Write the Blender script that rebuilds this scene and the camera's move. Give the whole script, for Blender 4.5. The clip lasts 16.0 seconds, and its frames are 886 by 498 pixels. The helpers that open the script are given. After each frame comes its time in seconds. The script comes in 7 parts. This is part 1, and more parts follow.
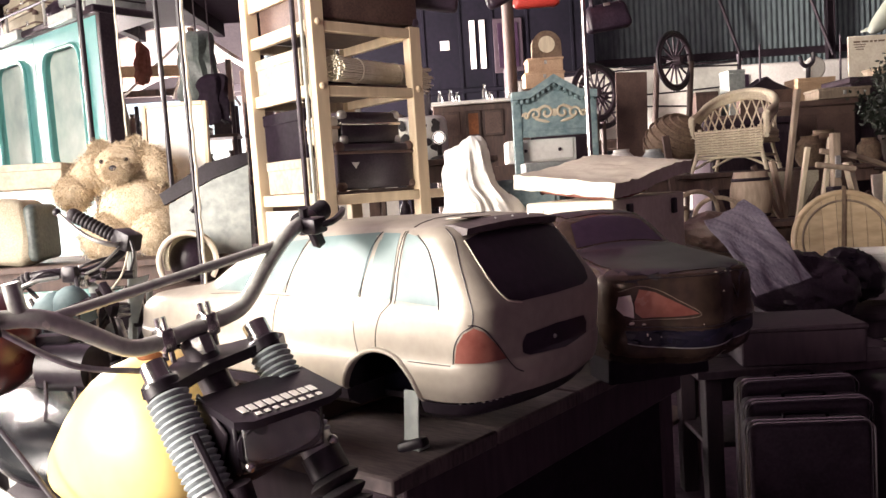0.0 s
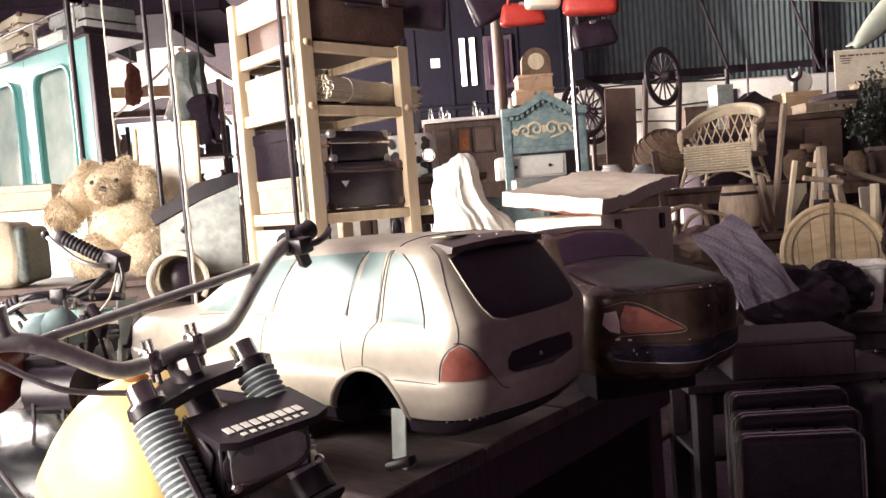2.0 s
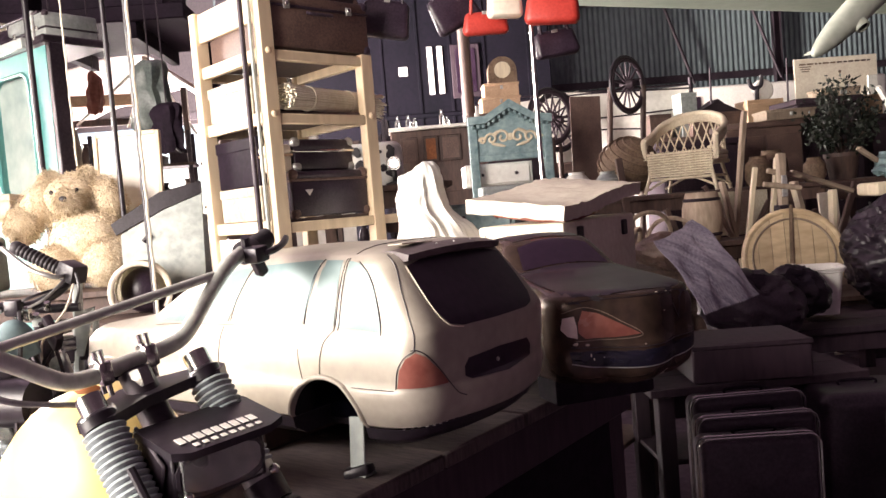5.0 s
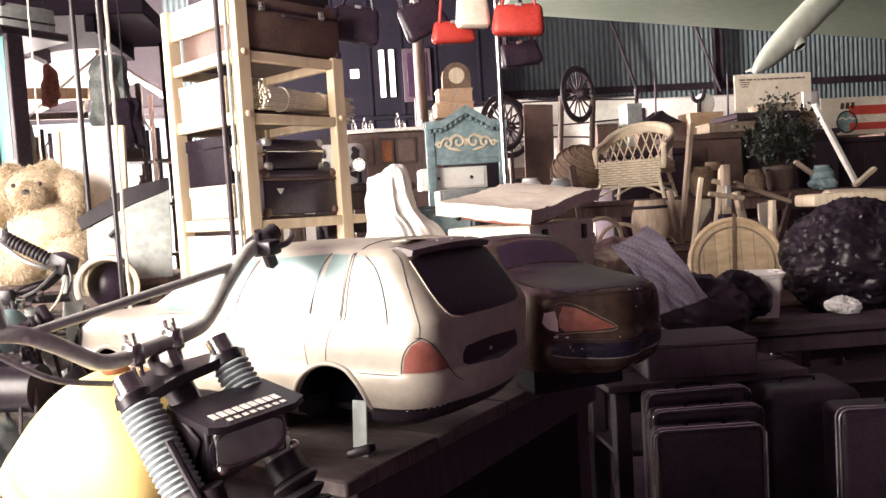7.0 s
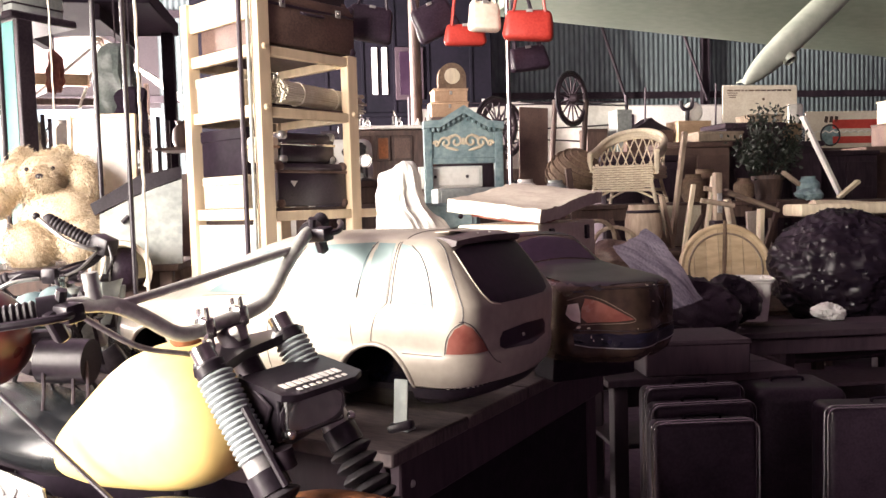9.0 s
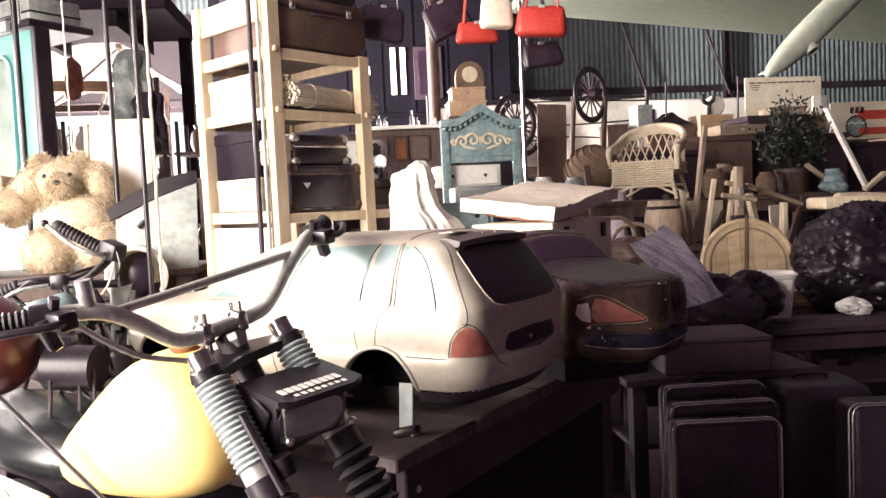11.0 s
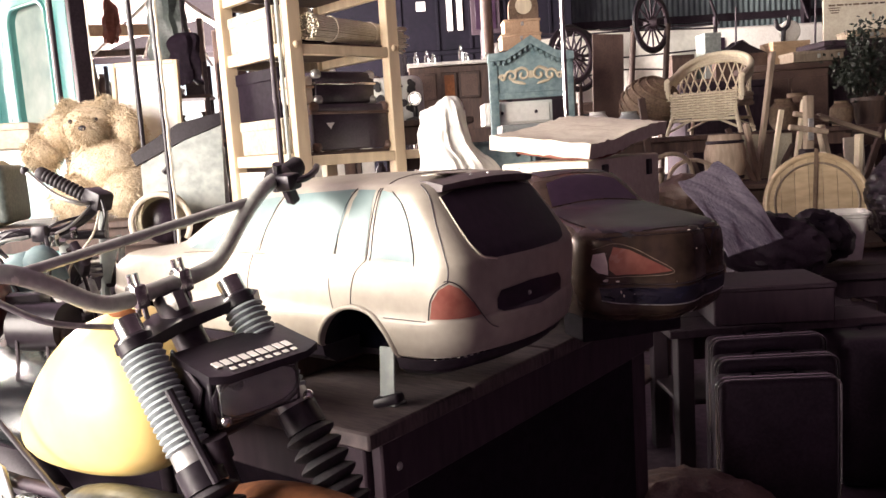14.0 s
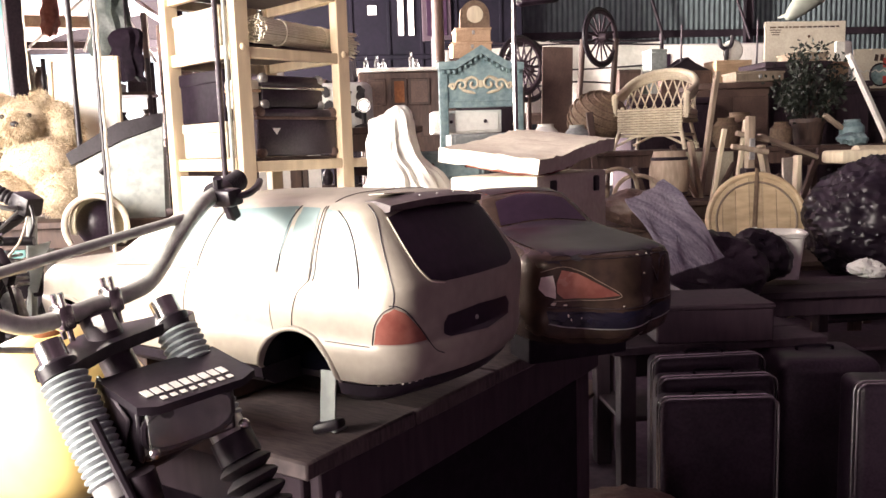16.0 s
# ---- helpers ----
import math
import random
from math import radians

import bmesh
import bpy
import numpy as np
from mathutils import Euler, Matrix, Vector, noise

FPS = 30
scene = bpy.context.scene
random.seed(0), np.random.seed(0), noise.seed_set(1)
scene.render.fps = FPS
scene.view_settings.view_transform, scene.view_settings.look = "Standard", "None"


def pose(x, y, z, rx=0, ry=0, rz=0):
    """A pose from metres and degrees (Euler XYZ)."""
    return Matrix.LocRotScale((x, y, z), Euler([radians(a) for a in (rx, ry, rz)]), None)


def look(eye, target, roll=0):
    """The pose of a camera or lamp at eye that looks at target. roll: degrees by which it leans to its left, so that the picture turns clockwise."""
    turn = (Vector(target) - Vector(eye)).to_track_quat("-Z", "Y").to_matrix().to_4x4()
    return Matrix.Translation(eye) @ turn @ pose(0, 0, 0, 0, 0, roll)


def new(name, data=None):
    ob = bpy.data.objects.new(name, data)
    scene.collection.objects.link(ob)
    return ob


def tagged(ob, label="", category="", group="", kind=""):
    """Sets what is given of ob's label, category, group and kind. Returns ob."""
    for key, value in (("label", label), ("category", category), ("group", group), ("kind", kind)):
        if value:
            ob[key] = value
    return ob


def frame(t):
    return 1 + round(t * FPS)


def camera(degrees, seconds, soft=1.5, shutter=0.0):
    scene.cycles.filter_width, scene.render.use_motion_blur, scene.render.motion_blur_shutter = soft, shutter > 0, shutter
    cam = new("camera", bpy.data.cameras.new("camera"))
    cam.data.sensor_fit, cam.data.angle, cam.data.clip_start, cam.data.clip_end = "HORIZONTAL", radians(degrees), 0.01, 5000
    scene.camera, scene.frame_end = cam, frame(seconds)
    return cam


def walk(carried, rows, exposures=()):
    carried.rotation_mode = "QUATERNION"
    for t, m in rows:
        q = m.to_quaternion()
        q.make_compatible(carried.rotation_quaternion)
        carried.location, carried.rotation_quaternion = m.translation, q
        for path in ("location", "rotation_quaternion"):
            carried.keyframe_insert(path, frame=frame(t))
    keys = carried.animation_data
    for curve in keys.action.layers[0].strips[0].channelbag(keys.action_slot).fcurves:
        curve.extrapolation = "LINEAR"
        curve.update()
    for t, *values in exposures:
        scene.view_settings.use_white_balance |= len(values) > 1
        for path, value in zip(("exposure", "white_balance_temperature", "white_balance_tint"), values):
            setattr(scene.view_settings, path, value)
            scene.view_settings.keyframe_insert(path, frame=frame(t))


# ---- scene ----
cam = camera(57.9, 16.0)
EXPOSURE = 1.5

PATH = [
    (0, (0.041, 0.058, 1.273), (0.042, 2.051, 1.111), -3.8),
    (0.5, (0.046, 0.059, 1.274), (0.049, 2.053, 1.118), -4.0),
    (1, (0.051, 0.054, 1.274), (0.057, 2.049, 1.132), -4.1),
    (1.5, (0.052, 0.05, 1.275), (0.062, 2.046, 1.147), -4.2),
    (2, (0.055, 0.047, 1.277), (0.075, 2.043, 1.154), -4.4),
    (2.5, (0.059, 0.05, 1.278), (0.085, 2.047, 1.175), -4.6),
    (3, (0.061, 0.049, 1.278), (0.105, 2.046, 1.186), -4.5),
    (3.5, (0.057, 0.049, 1.279), (0.125, 2.047, 1.207), -4.5),
    (6, (0.09, 0.018, 1.271), (0.215, 2.01, 1.142), -4.7),
    (6.5, (0.052, -0.009, 1.273), (0.221, 1.98, 1.15), -4.3),
    (7, (-0.033, -0.065, 1.276), (0.205, 1.917, 1.165), -3.5),
    (7.5, (-0.097, -0.116, 1.27), (0.164, 1.862, 1.134), -3.3),
    (8, (-0.155, -0.151, 1.27), (0.11, 1.826, 1.132), -2.2),
    (8.5, (-0.166, -0.159, 1.271), (0.122, 1.817, 1.155), -1.6),
    (11, (-0.122, -0.136, 1.272), (0.107, 1.847, 1.157), -2.6),
    (11.5, (-0.102, -0.105, 1.275), (0.059, 1.885, 1.161), -2.7),
    (12, (-0.08, -0.063, 1.271), (0.045, 1.927, 1.119), -2.7),
    (12.5, (-0.043, -0.019, 1.261), (0.022, 1.965, 1.024), -2.9),
    (13, (0.005, 0.019, 1.262), (-0.013, 1.999, 0.982), -3.4),
    (13.5, (0.05, 0.051, 1.258), (0.019, 2.031, 0.976), -4.4),
    (14, (0.042, 0.058, 1.26), (0.096, 2.041, 1.006), -3.7),
    (14.5, (0.035, 0.048, 1.254), (0.12, 2.034, 1.032), -2.9),
    (15, (0.031, 0.052, 1.25), (0.203, 2.034, 1.051), -2.4),
    (15.5, (0.03, 0.066, 1.262), (0.226, 2.047, 1.069), -2.4),
    (16, (0.043, 0.098, 1.285), (0.233, 2.073, 1.035), -1.8),
]
walk(cam, [(t, look(eye, target, roll)) for t, eye, target, roll in PATH], [(t, EXPOSURE + e, 6900, 20) for t, e in ((0.0, 0.05), (3.5, 0.12), (6.0, 0.34), (8.5, 0.42), (11.0, 0.34), (12.5, 0.16), (13.5, 0.07), (14.5, 0.34), (16.0, 0.5))])

# ---- light ----
world = bpy.data.worlds.new("sky")
scene.world = world
world.use_nodes = True
wn = world.node_tree.nodes
sky = wn.new("ShaderNodeTexSky")
sky.sky_type = "NISHITA"
sky.sun_disc = False
sky.sun_elevation, sky.sun_rotation = radians(50), radians(150)
world.node_tree.links.new(sky.outputs[0], wn["Background"].inputs[0])
wn["Background"].inputs[1].default_value = 0.12


def sun(elevation, azimuth, strength):
    d = bpy.data.lights.new("sun", "SUN")
    d.energy, d.angle, d.color = strength, radians(0.6), (1.0, 0.95, 0.86)
    ob = new("sun", d)
    e, z = radians(elevation), radians(azimuth)
    way = Vector((math.sin(z) * math.cos(e), math.cos(z) * math.cos(e), math.sin(e)))
    ob.matrix_world = look((way * 30)[:], (0, 0, 0))


sun(50, 150, 4.0)


def area_lamp(name, centre, target, sx, sy, power, colour):
    d = bpy.data.lights.new(name, "AREA")
    d.shape, d.size, d.size_y, d.energy, d.color = "RECTANGLE", sx, sy, power, colour
    new(name, d).matrix_world = look(centre, target)


area_lamp("door_daylight", (-4.45, -0.2, 2.3), (0.6, 2.6, 1.1), 3.8, 3.4, 360, (1.0, 0.97, 0.88))
area_lamp("back_door_daylight", (-5.2, 16.2, 1.7), (-1.0, 6.0, 1.4), 3.6, 3.2, 330, (1.0, 0.97, 0.9))
# Fill lamp, added to brighten the back right; its opening is unseen.
area_lamp("back_right_fill", (-7.0, 10.1, 2.1), (3.5, 9.8, 2.2), 4.0, 3.2, 2700, (1.0, 0.97, 0.9))


# ---- materials ----
def material(name, low, high, rough=0.6, metal=0.0, grain=60.0, stain=4.0, bump=0.15, mottle=0.5, stretch=(1, 1, 1), coat=0.0, vary=0.0, spread=0.12, spec=0.5):
    """A base colour that wanders between low and high at two scales, with bumps and uneven gloss."""
    m = bpy.data.materials.new(name)
    m.use_nodes = True
    n, l = m.node_tree.nodes, m.node_tree.links
    b = n["Principled BSDF"]
    tc = n.new("ShaderNodeTexCoord")
    mp = n.new("ShaderNodeMapping")
    mp.inputs["Scale"].default_value = stretch
    l.new(tc.outputs["Object"], mp.inputs[0])
    fine, broad = n.new("ShaderNodeTexNoise"), n.new("ShaderNodeTexNoise")
    fine.inputs["Scale"].default_value, broad.inputs["Scale"].default_value = grain, stain
    fine.inputs["Detail"].default_value, broad.inputs["Detail"].default_value = 6, 5
    l.new(mp.outputs[0], fine.inputs["Vector"])
    l.new(mp.outputs[0], broad.inputs["Vector"])
    mixed = n.new("ShaderNodeMix")
    mixed.inputs[0].default_value = mottle
    l.new(fine.outputs[0], mixed.inputs[2])
    l.new(broad.outputs[0], mixed.inputs[3])
    ramp = n.new("ShaderNodeValToRGB")
    ramp.color_ramp.elements[0].position, ramp.color_ramp.elements[1].position = 0.5 - spread, 0.5 + spread
    ramp.color_ramp.elements[0].color, ramp.color_ramp.elements[1].color = (*low, 1), (*high, 1)
    l.new(mixed.outputs[0], ramp.inputs[0])
    colour = ramp.outputs[0]
    if vary:
        info, hsv, sc = n.new("ShaderNodeObjectInfo"), n.new("ShaderNodeHueSaturation"), n.new("ShaderNodeMapRange")
        sc.inputs[3].default_value, sc.inputs[4].default_value = 1 - vary, 1 + vary
        l.new(info.outputs["Random"], sc.inputs[0])
        l.new(sc.outputs[0], hsv.inputs["Value"])
        l.new(colour, hsv.inputs["Color"])
        colour = hsv.outputs[0]
    l.new(colour, b.inputs["Base Color"])
    b.inputs["Metallic"].default_value = metal
    b.inputs["Coat Weight"].default_value = coat
    b.inputs["Specular IOR Level"].default_value = spec
    rr = n.new("ShaderNodeMapRange")
    rr.inputs[3].default_value, rr.inputs[4].default_value = max(0.02, rough - 0.12), min(1.0, rough + 0.12)
    l.new(broad.outputs[0], rr.inputs[0])
    l.new(rr.outputs[0], b.inputs["Roughness"])
    if bump:
        bn = n.new("ShaderNodeBump")
        bn.inputs["Strength"].default_value, bn.inputs["Distance"].default_value = bump, 0.004
        l.new(fine.outputs[0], bn.inputs["Height"])
        l.new(bn.outputs[0], b.inputs["Normal"])
    return m


def glass_material(name, colour, rough=0.05, clear=0.9):
    m = bpy.data.materials.new(name)
    m.use_nodes = True
    b = m.node_tree.nodes["Principled BSDF"]
    b.inputs["Base Color"].default_value, b.inputs["Roughness"].default_value = (*colour, 1), rough
    b.inputs["Transmission Weight"].default_value = clear
    return m


def glow_material(name, colour, strength):
    m = bpy.data.materials.new(name)
    m.use_nodes = True
    b = m.node_tree.nodes["Principled BSDF"]
    b.inputs["Emission Color"].default_value, b.inputs["Emission Strength"].default_value = (*colour, 1), strength
    return m


M = {}
# Purple in the lining and the floor is shadow tint, put into their colour.
M["lining"] = material("shadow_tint_lining", (0.055, 0.034, 0.054), (0.095, 0.06, 0.092), 0.9, stain=0.7)
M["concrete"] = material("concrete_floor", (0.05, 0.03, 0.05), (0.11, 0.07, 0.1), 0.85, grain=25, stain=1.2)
M["tin"] = material("corrugated_tin", (0.07, 0.09, 0.1), (0.13, 0.17, 0.178), 0.6, 0.1, grain=14, stain=0.8, stretch=(1, 1, 0.3))
M["wall"] = material("shed_wall", (0.02, 0.015, 0.02), (0.05, 0.038, 0.044), 0.8, stain=0.6)
M["steel_dark"] = material("dark_steel", (0.015, 0.01, 0.016), (0.05, 0.035, 0.045), 0.5, 0.4)
M["black"] = material("black_paint", (0.008, 0.006, 0.009), (0.025, 0.018, 0.026), 0.38, grain=90, bump=0.05)
M["rubber"] = material("black_rubber", (0.012, 0.01, 0.013), (0.035, 0.028, 0.034), 0.6, grain=200)
M["vinyl"] = material("black_vinyl", (0.006, 0.007, 0.009), (0.016, 0.018, 0.02), 0.24, grain=160, bump=0.1)
M["chrome"] = material("worn_chrome", (0.45, 0.44, 0.42), (0.75, 0.73, 0.7), 0.22, 1.0, grain=50, bump=0.03)
M["bar_steel"] = material("handlebar_steel", (0.4, 0.42, 0.38), (0.6, 0.61, 0.56), 0.32, 0.25, grain=80, bump=0.05)
M["alloy"] = material("dull_alloy", (0.32, 0.32, 0.31), (0.6, 0.6, 0.58), 0.42, 0.7, grain=70)
M["gaiter"] = material("grey_rubber_gaiter", (0.28, 0.32, 0.33), (0.44, 0.49, 0.5), 0.5, grain=120)
M["yellow"] = material("yellow_plastic", (0.8, 0.56, 0.19), (0.88, 0.67, 0.27), 0.38, grain=30, stain=5, bump=0.04, spread=0.3)
M["wagon_paint"] = material("faded_beige_paint", (0.28, 0.25, 0.208), (0.44, 0.4, 0.338), 0.42, 0.15, grain=40, stain=6, bump=0.05, spread=0.25)
M["wagon_glass"] = material("painted_blue_grey_windows", (0.1, 0.165, 0.175), (0.2, 0.265, 0.26), 0.4, 0.1, grain=20, stain=7, bump=0.03, spread=0.25)
M["dark_glass"] = material("painted_black_window", (0.012, 0.004, 0.014), (0.03, 0.014, 0.03), 0.35, grain=60, bump=0.02)
M["sedan_paint"] = material("bronze_paint", (0.035, 0.022, 0.018), (0.1, 0.064, 0.045), 0.24, 0.4, grain=50, stain=8, bump=0.05, spread=0.2)
M["lamp_red"] = material("dull_red_lamp", (0.2, 0.06, 0.045), (0.34, 0.13, 0.1), 0.24, grain=30, stain=12, bump=0.03)
M["maroon"] = material("maroon_paint", (0.06, 0.012, 0.014), (0.11, 0.025, 0.026), 0.3, grain=30, bump=0.03)
M["lamp_glint"] = material("painted_lamp_glint", (0.66, 0.56, 0.5), (0.85, 0.76, 0.7), 0.2)
M["bench"] = material("bench_board", (0.05, 0.036, 0.04), (0.13, 0.1, 0.095), 0.75, grain=30, stain=3, stretch=(1, 5, 1))
M["pine"] = material("pale_pine", (0.6, 0.47, 0.31), (0.78, 0.64, 0.45), 0.6, grain=26, stain=3, stretch=(1, 1, 0.15), vary=0.08)
M["old_wood"] = material("old_brown_wood", (0.22, 0.165, 0.12), (0.42, 0.33, 0.25), 0.75, grain=40, stain=4, stretch=(1, 1, 0.2), vary=0.2)
M["pale_wood"] = material("weathered_pale_wood", (0.5, 0.42, 0.3), (0.7, 0.62, 0.46), 0.7, grain=30, stain=5, stretch=(1, 1, 0.2), vary=0.12)
M["dark_wood"] = material("dark_wood", (0.05, 0.03, 0.028), (0.12, 0.075, 0.06), 0.6, grain=40, stretch=(1, 1, 0.2), vary=0.2)
M["brown_leather"] = material("brown_leather", (0.075, 0.045, 0.04), (0.16, 0.1, 0.08), 0.5, grain=120, stain=7)
M["black_leather"] = material("black_leather", (0.016, 0.009, 0.017), (0.045, 0.028, 0.044), 0.38, grain=110, stain=9, bump=0.25)
M["tan_leather"] = material("tan_leather", (0.4, 0.26, 0.16), (0.58, 0.4, 0.26), 0.55, grain=90, stain=8)
M["red_leather"] = material("red_leather", (0.3, 0.022, 0.016), (0.44, 0.045, 0.032), 0.42, grain=90, stain=6)
M["cream"] = material("cream_card", (0.66, 0.58, 0.47), (0.8, 0.74, 0.62), 0.7, grain=40, stain=6)
M["card"] = material("buff_card", (0.36, 0.31, 0.24), (0.54, 0.48, 0.39), 0.75, grain=40, stain=6)
M["white"] = material("white_paint", (0.7, 0.68, 0.63), (0.84, 0.82, 0.77), 0.55, grain=30, stain=3)
M["cloth"] = material("white_cotton", (0.7, 0.7, 0.66), (0.82, 0.82, 0.78), 0.9, grain=250, stain=6, bump=0.3)
M["sheet"] = material("white_tarp", (0.62, 0.6, 0.54), (0.8, 0.78, 0.72), 0.6, grain=12, stain=1.5, bump=0.2)
M["fur"] = material("golden_fur", (0.4, 0.3, 0.19), (0.74, 0.64, 0.48), 0.95, grain=140, stain=12, bump=0.6)
M["teal_paint"] = material("faded_teal_paint", (0.1, 0.18, 0.2), (0.3, 0.41, 0.42), 0.6, grain=30, stain=9, spread=0.16)
M["bus_green"] = material("green_bus_paint", (0.05, 0.22, 0.21), (0.1, 0.31, 0.3), 0.4, grain=20, stain=2, bump=0.03, spread=0.25)
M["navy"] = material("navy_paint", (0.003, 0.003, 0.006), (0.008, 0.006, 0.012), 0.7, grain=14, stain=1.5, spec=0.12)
M["spoiler"] = material("brown_primer", (0.06, 0.045, 0.048), (0.13, 0.1, 0.1), 0.5, grain=60, stain=9)
# Near-black: for black things, and for the shade under bench and sedan.
M["void"] = material("flat_black_and_shade", (0.006, 0.003, 0.007), (0.016, 0.009, 0.017), 0.8, grain=40, spec=0.15)
M["indigo"] = material("blue_black_gloss", (0.006, 0.006, 0.014), (0.014, 0.013, 0.03), 0.14, grain=40, stain=12, bump=0.03)
M["boot_black"] = material("dusty_black_paint", (0.006, 0.003, 0.008), (0.018, 0.01, 0.018), 0.32, grain=50, stain=7, bump=0.04)
M["pod"] = material("pale_grey_green_pod", (0.36, 0.4, 0.34), (0.5, 0.53, 0.46), 0.4, grain=12, stain=2, bump=0.03)
M["wicker"] = material("cream_wicker", (0.58, 0.5, 0.36), (0.76, 0.68, 0.52), 0.6, grain=90, stain=12)
M["straw"] = material("pale_straw", (0.7, 0.64, 0.5), (0.84, 0.8, 0.68), 0.7, grain=60, stain=9)
M["basket"] = material("brown_basket", (0.11, 0.07, 0.045), (0.22, 0.15, 0.1), 0.75, grain=60, stain=9)
M["barrel"] = material("varnished_barrel_oak", (0.44, 0.32, 0.19), (0.66, 0.52, 0.33), 0.45, grain=30, stain=4, stretch=(0.3, 1, 1), vary=0.12)
M["card_grey"] = material("grey_ribbed_sheet", (0.15, 0.13, 0.18), (0.36, 0.32, 0.38), 0.5, grain=8, stain=22, stretch=(0.15, 6, 1))
M["plastic_bag"] = material("black_plastic_wrap", (0.008, 0.005, 0.01), (0.018, 0.012, 0.018), 0.32, grain=10, stain=5, bump=0.5, stretch=(1, 1, 3.5), spec=0.3)
M["canvas"] = material("khaki_canvas", (0.34, 0.3, 0.22), (0.52, 0.48, 0.37), 0.85, grain=160, stain=5, bump=0.3)
M["wing"] = material("grey_green_wing_fabric", (0.1, 0.13, 0.098), (0.15, 0.18, 0.14), 0.5, grain=8, stain=0.8, bump=0.03)
M["oilskin"] = material("dark_oilskin", (0.035, 0.045, 0.045), (0.09, 0.11, 0.1), 0.5, grain=60, stain=8, bump=0.3)
M["leaf"] = material("dark_green_leaf", (0.01, 0.016, 0.011), (0.024, 0.036, 0.022), 0.5, grain=30, vary=0.3)
# Darker copy of dark_wood: for black wood, and for pieces standing in shade.
M["darkest_wood"] = material("black_and_shaded_wood", (0.02, 0.01, 0.018), (0.05, 0.028, 0.04), 0.7, grain=40, stretch=(1, 1, 0.2), vary=0.2)
M["rim_metal"] = material("bright_rim", (0.6, 0.62, 0.6), (0.85, 0.86, 0.84), 0.2, 1.0, grain=80, bump=0.05)
M["exhaust"] = material("burnished_exhaust_steel", (0.1, 0.11, 0.11), (0.24, 0.26, 0.26), 0.28, 0.8, grain=40, stain=7)
M["rust"] = material("rusty_orange", (0.17, 0.055, 0.02), (0.3, 0.11, 0.04), 0.8, grain=60, stain=9)
M["red"] = material("red_paint", (0.5, 0.05, 0.04), (0.62, 0.09, 0.07), 0.5, grain=30)
M["grey_metal"] = material("grey_painted_metal", (0.24, 0.27, 0.26), (0.4, 0.43, 0.41), 0.5, 0.2, grain=30, stain=5)
M["bottle"] = glass_material("bottle_glass", (0.85, 0.88, 0.85))
M["lens"] = glass_material("headlamp_glass", (0.92, 0.96, 0.93), 0.06, 0.85)
# Matte and near-white: the mirror bowl's shine is put into the colour.
M["reflector"] = material("painted_shine_reflector", (0.5, 0.55, 0.5), (0.93, 0.95, 0.9), 0.3, 0.0, grain=35, stain=60, bump=0.1)
M["bulb"] = glow_material("lit_lamp", (1.0, 0.95, 0.8), 9.0)


# ---- building blocks ----
def tube(bm, pts, r, seg=10, closed=False, r2=None):
    pts = [Vector(p) for p in pts]
    n = len(pts)
    rings, side = [], None
    for i, p in enumerate(pts):
        if closed:
            d = pts[(i + 1) % n] - pts[i - 1]
        else:
            d = pts[min(i + 1, n - 1)] - pts[max(i - 1, 0)]
        d.normalize()
        if side is None:
            side = d.cross(Vector((0, 0, 1)) if abs(d.z) < 0.9 else Vector((1, 0, 0)))
        side = (side - d * side.dot(d)).normalized()
        up = d.cross(side)
        rr = r if r2 is None else r + (r2 - r) * i / max(1, n - 1)
        rings.append([bm.verts.new(p + (side * math.cos(k) + up * math.sin(k)) * rr) for k in [2 * math.pi * j / seg for j in range(seg)]])
    for i in range(n if closed else n - 1):
        a, b = rings[i], rings[(i + 1) % n]
        for j in range(seg):
            bm.faces.new((a[j], a[(j + 1) % seg], b[(j + 1) % seg], b[j]))
    if not closed:
        bm.faces.new(rings[0][::-1])
        bm.faces.new(rings[-1])
    return bm


def smooth_line(pts, per=6):
    pts = [Vector(p) for p in pts]
    out = []
    for i in range(len(pts) - 1):
        p0, p1, p2, p3 = pts[max(i - 1, 0)], pts[i], pts[i + 1], pts[min(i + 2, len(pts) - 1)]
        for k in range(per):
            t = k / per
            out.append(0.5 * (2 * p1 + (p2 - p0) * t + (2 * p0 - 5 * p1 + 4 * p2 - p3) * t * t + (3 * p1 - p0 - 3 * p2 + p3) * t ** 3))
    return out + [pts[-1]]


def box(bm, size, at=(0, 0, 0), turn=(0, 0, 0), bevel=0.004, seg=1):
    made = bmesh.ops.create_cube(bm, size=1.0, matrix=pose(*at, *turn) @ Matrix.Diagonal((*size, 1)))
    if bevel:
        edges = list({e for v in made["verts"] for e in v.link_edges})
        bmesh.ops.bevel(bm, geom=edges, offset=min(bevel, min(size) * 0.45), segments=seg, affect="EDGES", profile=0.5)
    return bm


def lathe(bm, profile, seg=24, at=None):
    """profile: rows of radius and height, turned about z."""
    at = at or Matrix()
    rings = [[bm.verts.new(at @ Vector((r * math.cos(2 * math.pi * j / seg), r * math.sin(2 * math.pi * j / seg), z))) for j in range(seg)] for r, z in profile]
    for a, b in zip(rings, rings[1:]):
        for j in range(seg):
            bm.faces.new((a[j], a[(j + 1) % seg], b[(j + 1) % seg], b[j]))
    bm.faces.new(rings[0][::-1])
    bm.faces.new(rings[-1])
    return bm


def rod(bm, a, b, r, seg=12, r2=None):
    return tube(bm, [a, b], r, seg, r2=r2)


